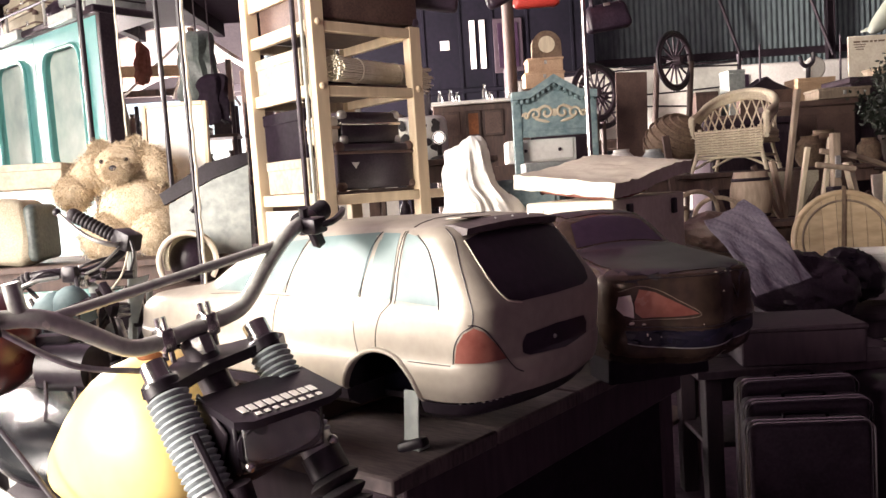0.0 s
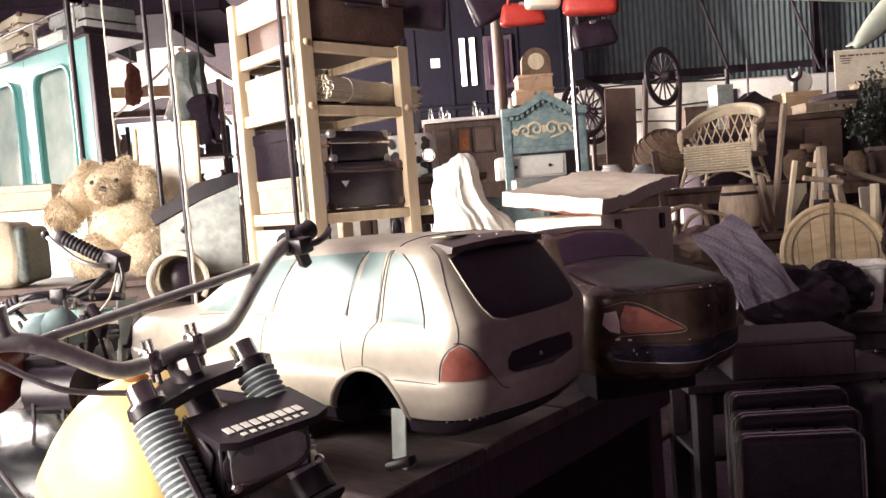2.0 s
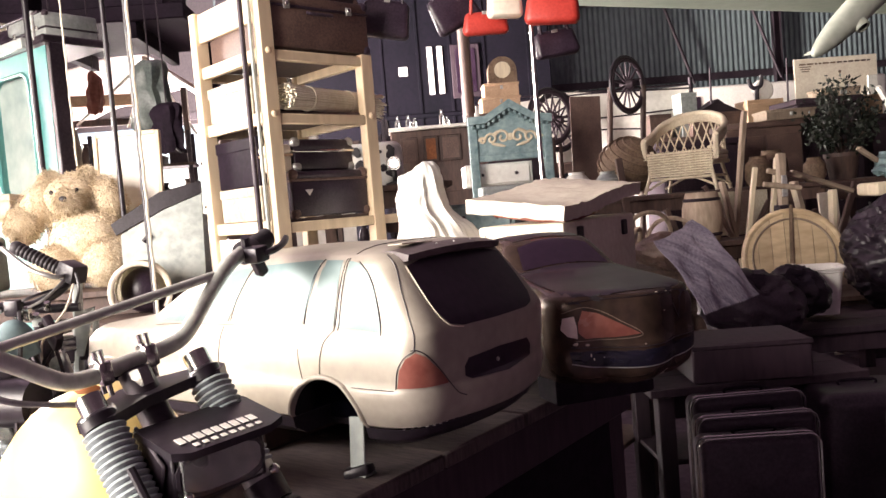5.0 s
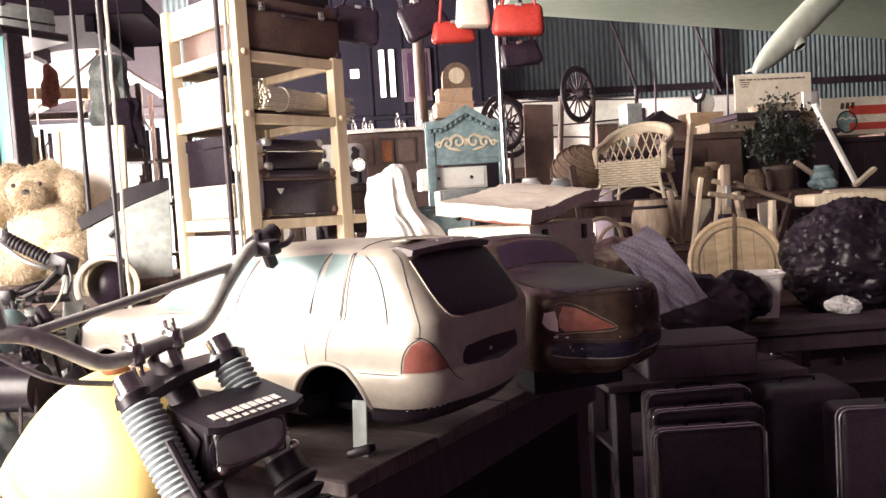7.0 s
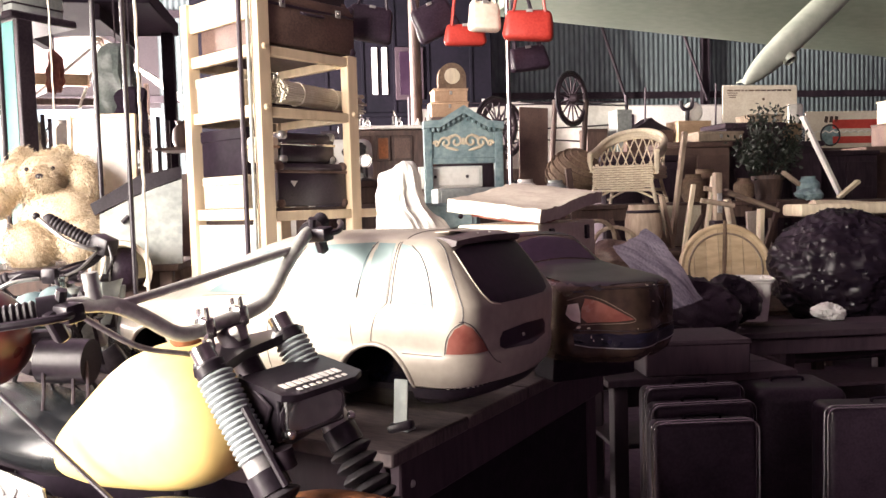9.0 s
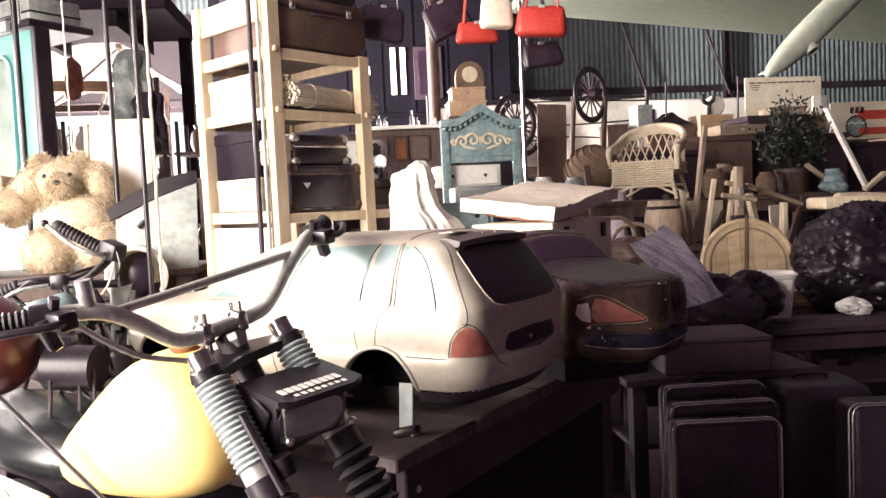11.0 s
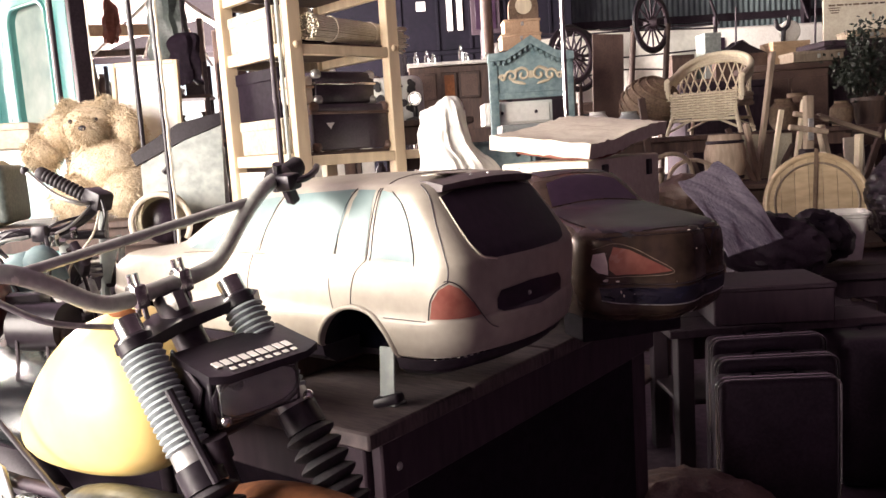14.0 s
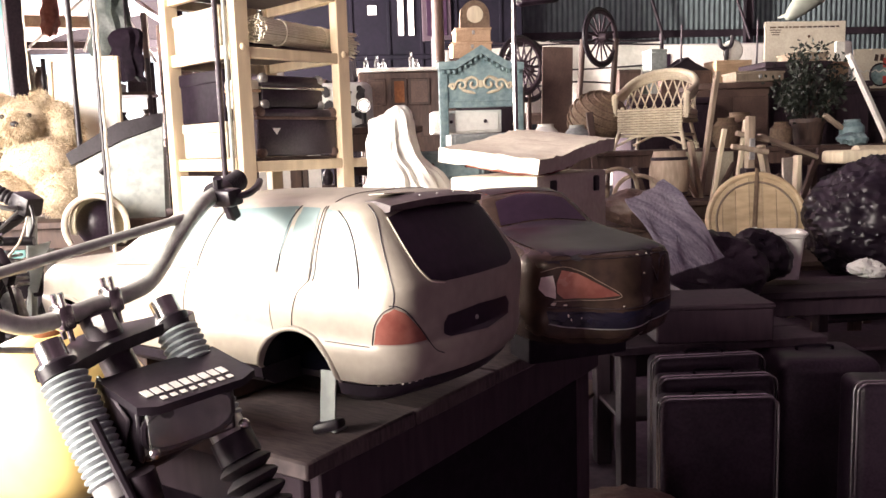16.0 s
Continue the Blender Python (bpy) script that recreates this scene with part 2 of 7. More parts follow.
def plate(bm, outline, thick, at=None):
    """A flat shape from an outline in x and z, thick along y."""
    at = at or Matrix()
    f = [bm.verts.new(at @ Vector((x, -thick / 2, z))) for x, z in outline]
    b = [bm.verts.new(at @ Vector((x, thick / 2, z))) for x, z in outline]
    n = len(outline)
    bm.faces.new(f)
    bm.faces.new(b[::-1])
    for i in range(n):
        bm.faces.new((f[i], b[i], b[(i + 1) % n], f[(i + 1) % n]))
    return bm


def ball(bm, at, size, turn=(0, 0, 0), u=20, v=14):
    bmesh.ops.create_uvsphere(bm, u_segments=u, v_segments=v, radius=1.0, matrix=pose(*at, *turn) @ Matrix.Diagonal((*size, 1)))
    return bm


def rumple(bm, amount, scale, seed=0.0):
    for v in bm.verts:
        v.co += noise.noise_vector(v.co * scale + Vector((seed, seed * 0.7, -seed))) * amount
    return bm


def mesh_of(name, bm, mat_, smooth=True):
    bmesh.ops.recalc_face_normals(bm, faces=bm.faces[:])
    me = bpy.data.meshes.new(name)
    bm.to_mesh(me)
    bm.free()
    me.materials.append(mat_)
    if smooth:
        me.polygons.foreach_set("use_smooth", [True] * len(me.polygons))
        me.set_sharp_from_angle(angle=radians(38))
    return me


def part(name, bm, mat_, parent, label="", smooth=True):
    ob = new(name, mesh_of(name, bm, mat_, smooth))
    ob.parent = parent
    if label:
        ob["label"] = label
    return ob


def thing(name, label, category, m=None, group="", kind=""):
    ob = new(name)
    ob.empty_display_size = 0.05
    ob.matrix_world = m or Matrix()
    return tagged(ob, label, category, group, kind)


def solid(name, bm, mat_, label, category, m=None, group="", kind="", smooth=True):
    ob = new(name, mesh_of(name, bm, mat_, smooth))
    ob.matrix_world = m or Matrix()
    return tagged(ob, label, category, group, kind)


def bm_new():
    return bmesh.new()


# ---- the shed ----
X0, X1, Y0, Y1, ROOF = -7.2, 15.0, -4.0, 16.4, 6.2
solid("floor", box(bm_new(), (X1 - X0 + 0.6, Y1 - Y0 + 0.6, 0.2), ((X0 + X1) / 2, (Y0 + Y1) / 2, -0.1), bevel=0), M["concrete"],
      "dark dusty concrete shed floor, tinted purple for the shadows", "floor", kind="structure")
# Ceiling, east and south walls stay out of view; their purple colours the darks.
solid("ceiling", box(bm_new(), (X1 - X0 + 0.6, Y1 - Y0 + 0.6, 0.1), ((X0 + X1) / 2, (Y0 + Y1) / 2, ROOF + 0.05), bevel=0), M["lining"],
      "unseen shed roof lining, tinted purple for the shadows", "ceiling", kind="structure")


def corrugated(length, height, pitch=0.11, depth=0.011):
    """A ribbed sheet in x and z that faces -y, with a back."""
    bm = bm_new()
    n = int(length / pitch * 6)
    rows = []
    for i in range(n + 1):
        x = length * i / n
        y = depth * math.sin(2 * math.pi * x / pitch)
        rows.append((bm.verts.new((x, y, 0)), bm.verts.new((x, y, height)), bm.verts.new((x, 0.12, height)), bm.verts.new((x, 0.12, 0))))
    for p, q in zip(rows, rows[1:]):
        for k in range(4):
            bm.faces.new((p[k], q[k], q[(k + 1) % 4], p[(k + 1) % 4]))
    bm.faces.new(rows[0])
    bm.faces.new(rows[-1][::-1])
    return bm


solid("wall_north", corrugated(X1 + 3.3, ROOF), M["tin"], "blue-grey corrugated tin back wall of the shed", "wall", pose(-3.3, Y1, 0), kind="structure")
solid("wall_north_door", box(bm_new(), (X0 * -1 - 3.3, 0.12, ROOF - 3.3), (0, 0, 0), bevel=0), M["wall"], "wall over the open back doorway", "wall", pose((X0 - 3.3) / 2, Y1 + 0.06, (ROOF + 3.3) / 2), kind="structure")
solid("wall_east", box(bm_new(), (0.15, Y1 - Y0, ROOF), (X1 + 0.08, (Y0 + Y1) / 2, ROOF / 2), bevel=0), M["lining"], "plain unseen side wall, tinted purple for the shadows", "wall", kind="structure")
solid("wall_south", box(bm_new(), (X1 - X0, 0.15, ROOF), ((X0 + X1) / 2, Y0 - 0.08, ROOF / 2), bevel=0), M["lining"], "plain unseen wall, tinted purple for the shadows", "wall", kind="structure")


def west_wall():
    """The wall with the wide doorway that lets the daylight in, and its step out towards the back."""
    bm = bm_new()
    for y0, y1, z0, z1 in ((Y0, -2.9, 0, ROOF), (1.7, 4.5, 0, ROOF), (-2.9, 1.7, 4.0, ROOF)):
        box(bm, (0.15, y1 - y0, z1 - z0), (-4.88, (y0 + y1) / 2, (z0 + z1) / 2), bevel=0)
    box(bm, (2.4, 0.15, ROOF), (-6.0, 4.57, ROOF / 2), bevel=0)
    # Far side wall, with an unseen opening added for the fill lamp.
    for y0, y1, z0, z1 in ((4.65, 8.05, 0, ROOF), (12.15, Y1, 0, ROOF), (8.05, 12.15, 3.8, ROOF)):
        box(bm, (0.15, y1 - y0, z1 - z0), (X0 - 0.08, (y0 + y1) / 2, (z0 + z1) / 2), bevel=0)
    return bm


solid("wall_west", west_wall(), M["wall"], "shed side wall with a wide open doorway", "wall", kind="structure")
solid("ground", box(bm_new(), (120, 120, 0.1), (-30, 0, -0.27), bevel=0), M["canvas"], "dry pale yard outside the shed", "ground", kind="structure")

for k, x in enumerate((-1.4, 3.2, 8.0)):
    bm = bm_new()
    for dx in (-0.07, 0.07):
        box(bm, (0.015, 0.14, ROOF), (dx, 0, ROOF / 2), bevel=0)
    box(bm, (0.14, 0.012, ROOF), (0, 0, ROOF / 2), bevel=0)
    solid("steel_column", bm, M["steel_dark"], "dark steel wall column", "column", pose(x, Y1 - 0.2, 0), group="wall columns", kind="structure")
for z in (3.45, 5.1):
    solid("wall_rail", box(bm_new(), (X1 - X0, 0.08, 0.14), (0, 0, 0), bevel=0.005), M["steel_dark"], "dark steel rail across the tin wall", "rail",
          pose((X0 + X1) / 2, Y1 - 0.08, z), kind="structure")
for x, tilt in ((5.8, 20), (7.6, 22)):
    solid("brace", rod(bm_new(), (0, 0, 0), (math.sin(radians(tilt)) * -2.2, 0, 2.2), 0.03), M["steel_dark"], "thin diagonal steel brace on the tin wall", "brace",
          pose(x + 0.4, Y1 - 0.3, 3.3), kind="structure")

# ---- bench with the two quarter-size car bodies ----
AX, BX = Vector((-0.77, 0.64, 0)).normalized(), Vector((0.64, 0.77, 0)).normalized()
CAR = Matrix(((AX.x, -BX.x, 0, 0.05), (AX.y, -BX.y, 0, 1.30), (0, 0, 1, 0), (0, 0, 0, 1)))  # x forward, y to the car's left


def bench():
    t = thing("workbench", "low dark board workbench carrying two model car bodies", "workbench", CAR)
    for k in range(4):
        y0 = 0.13 - 0.285 * k
        part("board", box(bm_new(), (1.5, 0.28, 0.03), (0.81, y0 - 0.17, 0.808), bevel=0.004), M["bench"], t)
    # Frame in the shaded wood copy: the dark beneath the top is coloured in.
    part("apron", box(bm_new(), (0.025, 1.08, 0.1), (0.085, -0.48, 0.742)), M["darkest_wood"], t)
    part("apron", box(bm_new(), (1.4, 0.025, 0.1), (0.8, 0.06, 0.742)), M["darkest_wood"], t)
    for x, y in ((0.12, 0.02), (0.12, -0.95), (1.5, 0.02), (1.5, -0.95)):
        part("leg", box(bm_new(), (0.07, 0.07, 0.79), (x, y, 0.395)), M["darkest_wood"], t)
    part("stretcher", box(bm_new(), (0.05, 1.0, 0.06), (0.12, -0.44, 0.3)), M["darkest_wood"], t)
    # Both panels are added: the dark below the bench top as black sheets.
    part("end_shade_panel", box(bm_new(), (0.02, 1.02, 0.68), (0.1, -0.46, 0.36), bevel=0.003), M["void"], t, "black sheet standing in for shade under the bench end")
    part("side_panel", box(bm_new(), (1.36, 0.02, 0.68), (0.8, -0.03, 0.36), bevel=0.003), M["void"], t, "black sheet standing in for shade under the bench side")
    part("bolt", ball(bm_new(), (0.075, 0.02, 0.74), (0.008, 0.008, 0.008), u=10, v=8), M["alloy"], t)


bench()


def outline(rear, front, half, mid, rear_power, front_power, n=56):
    """A closed plan outline, squarer or rounder at each end."""
    pts = []
    c = rear + (front - rear) * 0.5
    for i in range(n):
        a = 2 * math.pi * i / n
        ca, sa = math.cos(a), math.sin(a)
        p = front_power if ca > 0 else rear_power
        pts.append((c + (front - c) * math.copysign(abs(ca) ** (2 / p), ca), mid + half * math.copysign(abs(sa) ** (2 / p), sa)))
    return pts


def plan(rear, front, half, mid, corner, bulge):
    """A closed plan outline: a bowed rear face, rounded rear corners, long sides and a rounded nose."""
    pts = []
    for i in range(25):
        v = -1 + 2 * i / 24
        pts.append((rear + bulge * v * v, mid + v * (half - corner)))
    for i in range(1, 9):
        a = radians(90 * i / 9)
        pts.append((rear + bulge + corner * (1 - math.cos(a)), mid + half - corner + corner * math.sin(a)))
    start = rear + bulge + corner
    long_ = min(0.3, (front - start) * 0.6)
    nose = front - long_
    side = []
    for i in range(30):
        u = i / 29
        side.append((start + (nose - start) * u, half))
    for i in range(1, 13):
        a = radians(90 * i / 12)
        side.append((nose + long_ * math.sin(a) ** 0.8, half * max(0.0, math.cos(a)) ** 0.55))
    pts += [(x, mid + y) for x, y in side]
    pts += [(x, mid - y) for x, y in side[-2::-1]]
    for i in range(8, 0, -1):
        a = radians(90 * i / 9)
        pts.append((rear + bulge + corner * (1 - math.cos(a)), mid - half + corner - corner * math.sin(a)))
    return pts


def car_shell(layers, mid, steps=3, ease=2):
    """Stacked plan outlines: rows of height, rear, front, half width, corner radius, bulge."""
    bm = bm_new()
    fine = []
    for r0, r1 in zip(layers, layers[1:]):
        for k in range(steps):
            fine.append([u + (v - u) * k / steps for u, v in zip(r0, r1)])
    fine.append(list(layers[-1]))
    rings = [[bm.verts.new((x, y, z)) for x, y in plan(re, fr, ha, mid, co, bu)] for z, re, fr, ha, co, bu in fine]
    n = len(rings[0])
    for a, b in zip(rings, rings[1:]):
        for j in range(n):
            bm.faces.new((a[j], a[(j + 1) % n], b[(j + 1) % n], b[j]))
    bm.faces.new(rings[0][::-1])
    top = bm.verts.new((sum(v.co.x for v in rings[-1]) / n, mid, layers[-1][0] + 0.002))
    for j in range(n):
        bm.faces.new((rings[-1][j], rings[-1][(j + 1) % n], top))
    for _ in range(ease):
        bmesh.ops.smooth_vert(bm, verts=bm.verts[:], factor=0.35, use_axis_x=True, use_axis_y=True, use_axis_z=True)
    bmesh.ops.recalc_face_normals(bm, faces=bm.faces[:])
    return bm


def cut(bm, cutters, mat_):
    """The shell with holes where the cutters are, as a plain mesh."""
    def temp(b):
        me = bpy.data.meshes.new("temp")
        b.to_mesh(me)
        b.free()
        return new("temp", me)
    ob, holes = temp(bm), [temp(c) for c in cutters]
    ob.data.materials.append(mat_)
    for h in holes:
        mod = ob.modifiers.new("cut", "BOOLEAN")
        mod.object, mod.operation, mod.solver = h, "DIFFERENCE", "EXACT"
    me = bpy.data.meshes.new_from_object(ob.evaluated_get(bpy.context.evaluated_depsgraph_get()))
    out = bmesh.new()
    out.from_mesh(me)
    for o in [ob, *holes]:
        data = o.data
        bpy.data.objects.remove(o)
        bpy.data.meshes.remove(data)
    bpy.data.meshes.remove(me)
    return out


def skin_point(tree, start, way, lift):
    hit, normal, _, _ = tree.ray_cast(Vector(start), Vector(way))
    if hit is None:
        return None
    if normal.dot(Vector(way)) > 0:
        normal = -normal
    return hit + normal * lift


def skin_patch(tree, pts, to3, way, lift=0.0012, rings=7):
    """A thin skin over the shell inside an outline; to3 turns outline points into ray starts."""
    bm = bm_new()
    n = len(pts)
    cx, cy = sum(p[0] for p in pts) / n, sum(p[1] for p in pts) / n
    rows = []
    for r in range(1, rings + 1):
        k = r / rings
        row = []
        for x, y in pts:
            q = skin_point(tree, to3(cx + (x - cx) * k, cy + (y - cy) * k), way, lift)
            row.append(bm.verts.new(q) if q else None)
        rows.append(row)
    q = skin_point(tree, to3(cx, cy), way, lift)
    mid = bm.verts.new(q)
    for j in range(n):
        tri = [mid, rows[0][j], rows[0][(j + 1) % n]]
        if None not in tri:
            bm.faces.new(tri)
        for a, b in zip(rows, rows[1:]):
            quad = [a[j], a[(j + 1) % n], b[(j + 1) % n], b[j]]
            if None not in quad:
                bm.faces.new(quad)
    return bm


def skin_line(tree, pts, to3, way, r=0.0009, lift=0.0006):
    line = [q for q in (skin_point(tree, to3(*p), way, lift) for p in [tuple(v)[:2] for v in smooth_line([(x, y, 0) for x, y in pts], 8)]) if q]
    return tube(bm_new(), line, r, 6)


def fillet(pts, per=4):
    """Rounds an outline by cutting its corners."""
    for _ in range(2):
        out = []
        for p, q in zip(pts, pts[1:] + pts[:1]):
            out += [(p[0] * 0.78 + q[0] * 0.22, p[1] * 0.78 + q[1] * 0.22), (p[0] * 0.22 + q[0] * 0.78, p[1] * 0.22 + q[1] * 0.78)]
        pts = out
    return pts


def dense(pts, per=5):
    return [(p[0] + (q[0] - p[0]) * k / per, p[1] + (q[1] - p[1]) * k / per) for p, q in zip(pts, pts[1:] + pts[:1]) for k in range(per)]


def disc_cutter(x, z, r, y0, y1):
    bm = bm_new()
    rod(bm, (x, y0, z), (x, y1, z), r, 32)
    return bm


def wagon():
    t = thing("model_station_wagon", "dusty beige quarter-size station wagon body without wheels", "model car", CAR)
    layers = [(0.916, -0.03, 1.0, 0.192, 0.07, 0.02), (0.924, -0.062, 1.03, 0.208, 0.075, 0.022), (0.945, -0.074, 1.05, 0.213, 0.08, 0.024), (0.97, -0.077, 1.06, 0.214, 0.08, 0.024),
              (0.982, -0.074, 1.06, 0.2125, 0.078, 0.022), (0.987, -0.064, 1.058, 0.209, 0.068, 0.016), (1.03, -0.063, 1.05, 0.209, 0.06, 0.012),
              (1.058, -0.062, 1.0, 0.206, 0.055, 0.01), (1.074, -0.06, 0.86, 0.201, 0.05, 0.008), (1.088, -0.054, 0.78, 0.194, 0.045, 0.008),
              (1.13, -0.024, 0.70, 0.184, 0.042, 0.008), (1.17, 0.006, 0.61, 0.173, 0.04, 0.008), (1.19, 0.02, 0.55, 0.164, 0.038, 0.008),
              (1.201, 0.034, 0.51, 0.151, 0.036, 0.006), (1.208, 0.055, 0.47, 0.128, 0.034, 0.004), (1.213, 0.1, 0.43, 0.09, 0.03, 0.002), (1.215, 0.15, 0.38, 0.05, 0.02, 0.0)]
    arches = []
    for x in (0.17, 0.83):
        arches += [disc_cutter(x, 0.905, 0.09, 0.05, -0.1), disc_cutter(x, 0.905, 0.09, -0.31, -0.46)]
    body = cut(car_shell(layers, -0.208, 3, 1), arches, M["wagon_paint"])
    from mathutils.bvhtree import BVHTree
    tree = BVHTree.FromBMesh(body)
    side, rear, top = (lambda u, v: (u, 0.3, v)), (lambda u, v: (-0.4, u, v)), (lambda u, v: (u, v, 1.5))
    SW, RW, TW = (0, -1, 0), (1, 0, 0), (0, 0, -1)
    w1 = [(0.036, 1.077), (0.13, 1.082), (0.125, 1.192), (0.1, 1.188), (0.076, 1.172), (0.056, 1.14)]
    w2 = [(0.144, 1.083), (0.211, 1.086), (0.181, 1.194), (0.14, 1.193)]
    w3 = [(0.222, 1.086), (0.414, 1.086), (0.362, 1.188), (0.19, 1.195)]
    w4 = [(0.427, 1.086), (0.65, 1.082), (0.5, 1.176), (0.376, 1.186)]
    for w in (w1, w2, w3, w4):
        part("window", skin_patch(tree, dense(w, 6), side, SW, 0.0012, 9), M["wagon_glass"], t, "window painted over in pale blue-grey")
    glass = [(-0.07, 1.178), (-0.066, 1.13), (-0.068, 1.1), (-0.08, 1.082), (-0.11, 1.075), (-0.208, 1.074), (-0.31, 1.075), (-0.336, 1.082), (-0.348, 1.1), (-0.35, 1.13), (-0.346, 1.178), (-0.3, 1.186), (-0.208, 1.189), (-0.11, 1.186)]
    part("rear_window", skin_patch(tree, dense(glass, 3), rear, RW, 0.0014, 9), M["dark_glass"], t, "rear window painted black")
    part("window_edge", skin_line(tree, [(-0.068, 1.178), (-0.064, 1.13), (-0.067, 1.098), (-0.08, 1.08), (-0.11, 1.073)], rear, RW, 0.0013, 0.001), M["cream"], t, "chipped pale edge of the rear window")
    recess = [(-0.104, 1.008), (-0.114, 1.02), (-0.2, 1.024), (-0.3, 1.02), (-0.314, 1.006), (-0.31, 0.986), (-0.208, 0.981), (-0.116, 0.984), (-0.104, 0.992)]
    part("plate_recess", skin_patch(tree, dense(recess, 3), rear, RW, 0.0014), M["dark_glass"], t, "black number plate recess")
    part("boot_lock", ball(bm_new(), (-0.066, -0.19, 1.003), (0.003, 0.004, 0.004), u=8, v=6), M["alloy"], t)
    corner, CW = (lambda u, v: (-0.4 + u * 0.7071, 0.4 + u * 0.7071, v)), (0.7071, -0.7071, 0)
    lens = [(-0.03, 1.046), (-0.014, 1.037), (-0.003, 1.018), (0.001, 0.99), (-0.04, 0.989), (-0.082, 0.989), (-0.068, 1.012), (-0.046, 1.038)]
    part("tail_lamp", skin_patch(tree, dense(lens, 4), corner, CW, 0.0018), M["lamp_red"], t, "dull red tail lamp")
    part("lamp_seam", skin_line(tree, [(-0.03, 1.049), (-0.012, 1.039), (0.0, 1.018), (0.004, 0.988)], corner, CW), M["black"], t)
    part("lamp_seam", skin_line(tree, [(-0.022, 1.05), (-0.034, 1.049), (-0.05, 1.038), (-0.07, 1.012), (-0.086, 0.986), (-0.098, 0.97), (-0.112, 0.962)], corner, CW), M["black"], t)
    part("tailgate_gap", skin_line(tree, [(-0.006, 1.199), (-0.016, 1.18), (-0.02, 1.14), (-0.026, 1.1), (-0.03, 1.07), (-0.028, 1.05)], corner, CW), M["black"], t)
    lines = [([(0.217, 1.086), (0.214, 1.12), (0.203, 1.165), (0.186, 1.196)], side, SW, 0.0011), ([(0.141, 1.078), (0.139, 1.13), (0.132, 1.196)], side, SW, 0.0008), ([(0.132, 1.078), (0.132, 1.13), (0.127, 1.196)], side, SW, 0.0009),
             ([(0.42, 1.086), (0.405, 1.13), (0.37, 1.188)], side, SW, 0.0008), ([(0.034, 1.072), (0.048, 1.12), (0.07, 1.165), (0.1, 1.19)], side, SW, 0.0008),
             ([(0.141, 1.078), (0.163, 1.055), (0.173, 1.02), (0.174, 0.998)], side, SW, 0.0007), ([(0.226, 1.045), (0.223, 1.01), (0.218, 0.99)], side, SW, 0.0005), ([(0.435, 1.078), (0.45, 1.0), (0.44, 0.93)], side, SW, 0.0007),
             ([(0.66, 1.075), (0.55, 1.081), (0.4, 1.081)], side, SW, 0.0006), ([(0.1, 0.985), (0.05, 0.985), (0.01, 0.985)], side, SW, 0.0009),
             ([(0.12, -0.06), (0.125, -0.2), (0.12, -0.35)], top, TW, 0.0007)]
    for pts, to, way, r in lines:
        part("panel_gap", skin_line(tree, pts, to, way, r), M["black"], t)
    bm, rows = bm_new(), []
    for i in range(25):
        v = -1 + i / 12
        y, back = -0.208 + 0.138 * v, 0.012 * v * v
        rows.append([bm.verts.new(p) for p in ((0.1, y, 1.207 - 0.004 * v * v), (0.035 + back, y, 1.2115 - 0.007 * v * v), (0.002 + back, y, 1.204 - 0.007 * v * v), (0.005 + back, y, 1.193 - 0.006 * v * v), (0.04 + back, y, 1.182))])
    for a, b in zip(rows, rows[1:]):
        for j in range(5):
            bm.faces.new((a[j], a[(j + 1) % 5], b[(j + 1) % 5], b[j]))
    bm.faces.new(rows[0])
    bm.faces.new(rows[-1][::-1])
    sp = part("roof_spoiler", bm, M["spoiler"], t, "dark primed roof spoiler over the rear window")
    for k in range(4):
        part("rivet", ball(bm_new(), (0.0, -0.13 - 0.05 * k, 1.2105), (0.0022, 0.0022, 0.0016), u=8, v=6), M["alloy"], sp)
    part("paper_tag", box(bm_new(), (0.03, 0.095, 0.0012), (0.06, -0.135, 1.2125), (2, 4, 4), bevel=0), M["cream"], t, "loose slip of cream paper")
    skirt = cut(car_shell([(0.884, -0.005, 0.98, 0.175, 0.06, 0.02), (0.9, -0.04, 1.0, 0.2, 0.07, 0.022), (0.919, -0.05, 1.01, 0.205, 0.07, 0.022)], -0.208, 2, 0), [disc_cutter(x, 0.905, 0.089, y0, y1) for x in (0.17, 0.83) for y0, y1 in ((0.05, -0.1), (-0.31, -0.46))], M["black"])
    part("bumper_skirt", skirt, M["black"], t, "black lower skirt with chipped edges")
    chips = random.Random(8)
    for k in range(9):
        u = -0.005 - 0.012 * k
        q = skin_point(tree, corner(u, 0.921 + chips.uniform(-0.002, 0.002)), CW, 0.0006)
        if q:
            part("paint_chip", rumple(ball(bm_new(), q, (0.004 + 0.004 * chips.random(), 0.003, 0.0016), (0, 0, -45), 8, 6), 0.0008, 90, k), M["white"], t)
    part("body", body, M["wagon_paint"], t)
    for x in (0.17, 0.83):
        arc = [radians(-6 + 190 * i / 28) for i in range(29)]
        lip = [q for q in (skin_point(tree, (x + 0.0935 * math.cos(a), 0.3, 0.905 + 0.0935 * math.sin(a)), SW, 0.0) for a in arc) if q]
        part("arch_lip", tube(bm_new(), lip, 0.0048, 8), M["wagon_paint"], t)
        bm = bm_new()
        rows = [[bm.verts.new((x + 0.0894 * math.cos(q), y, 0.905 + 0.0894 * math.sin(q))) for q in arc] for y in (-0.008, -0.0985)]
        for j in range(28):
            bm.faces.new((rows[0][j], rows[0][j + 1], rows[1][j + 1], rows[1][j]))
        bm.faces.new(rows[1])
        bmesh.ops.solidify(bm, geom=bm.faces[:], thickness=0.0015)
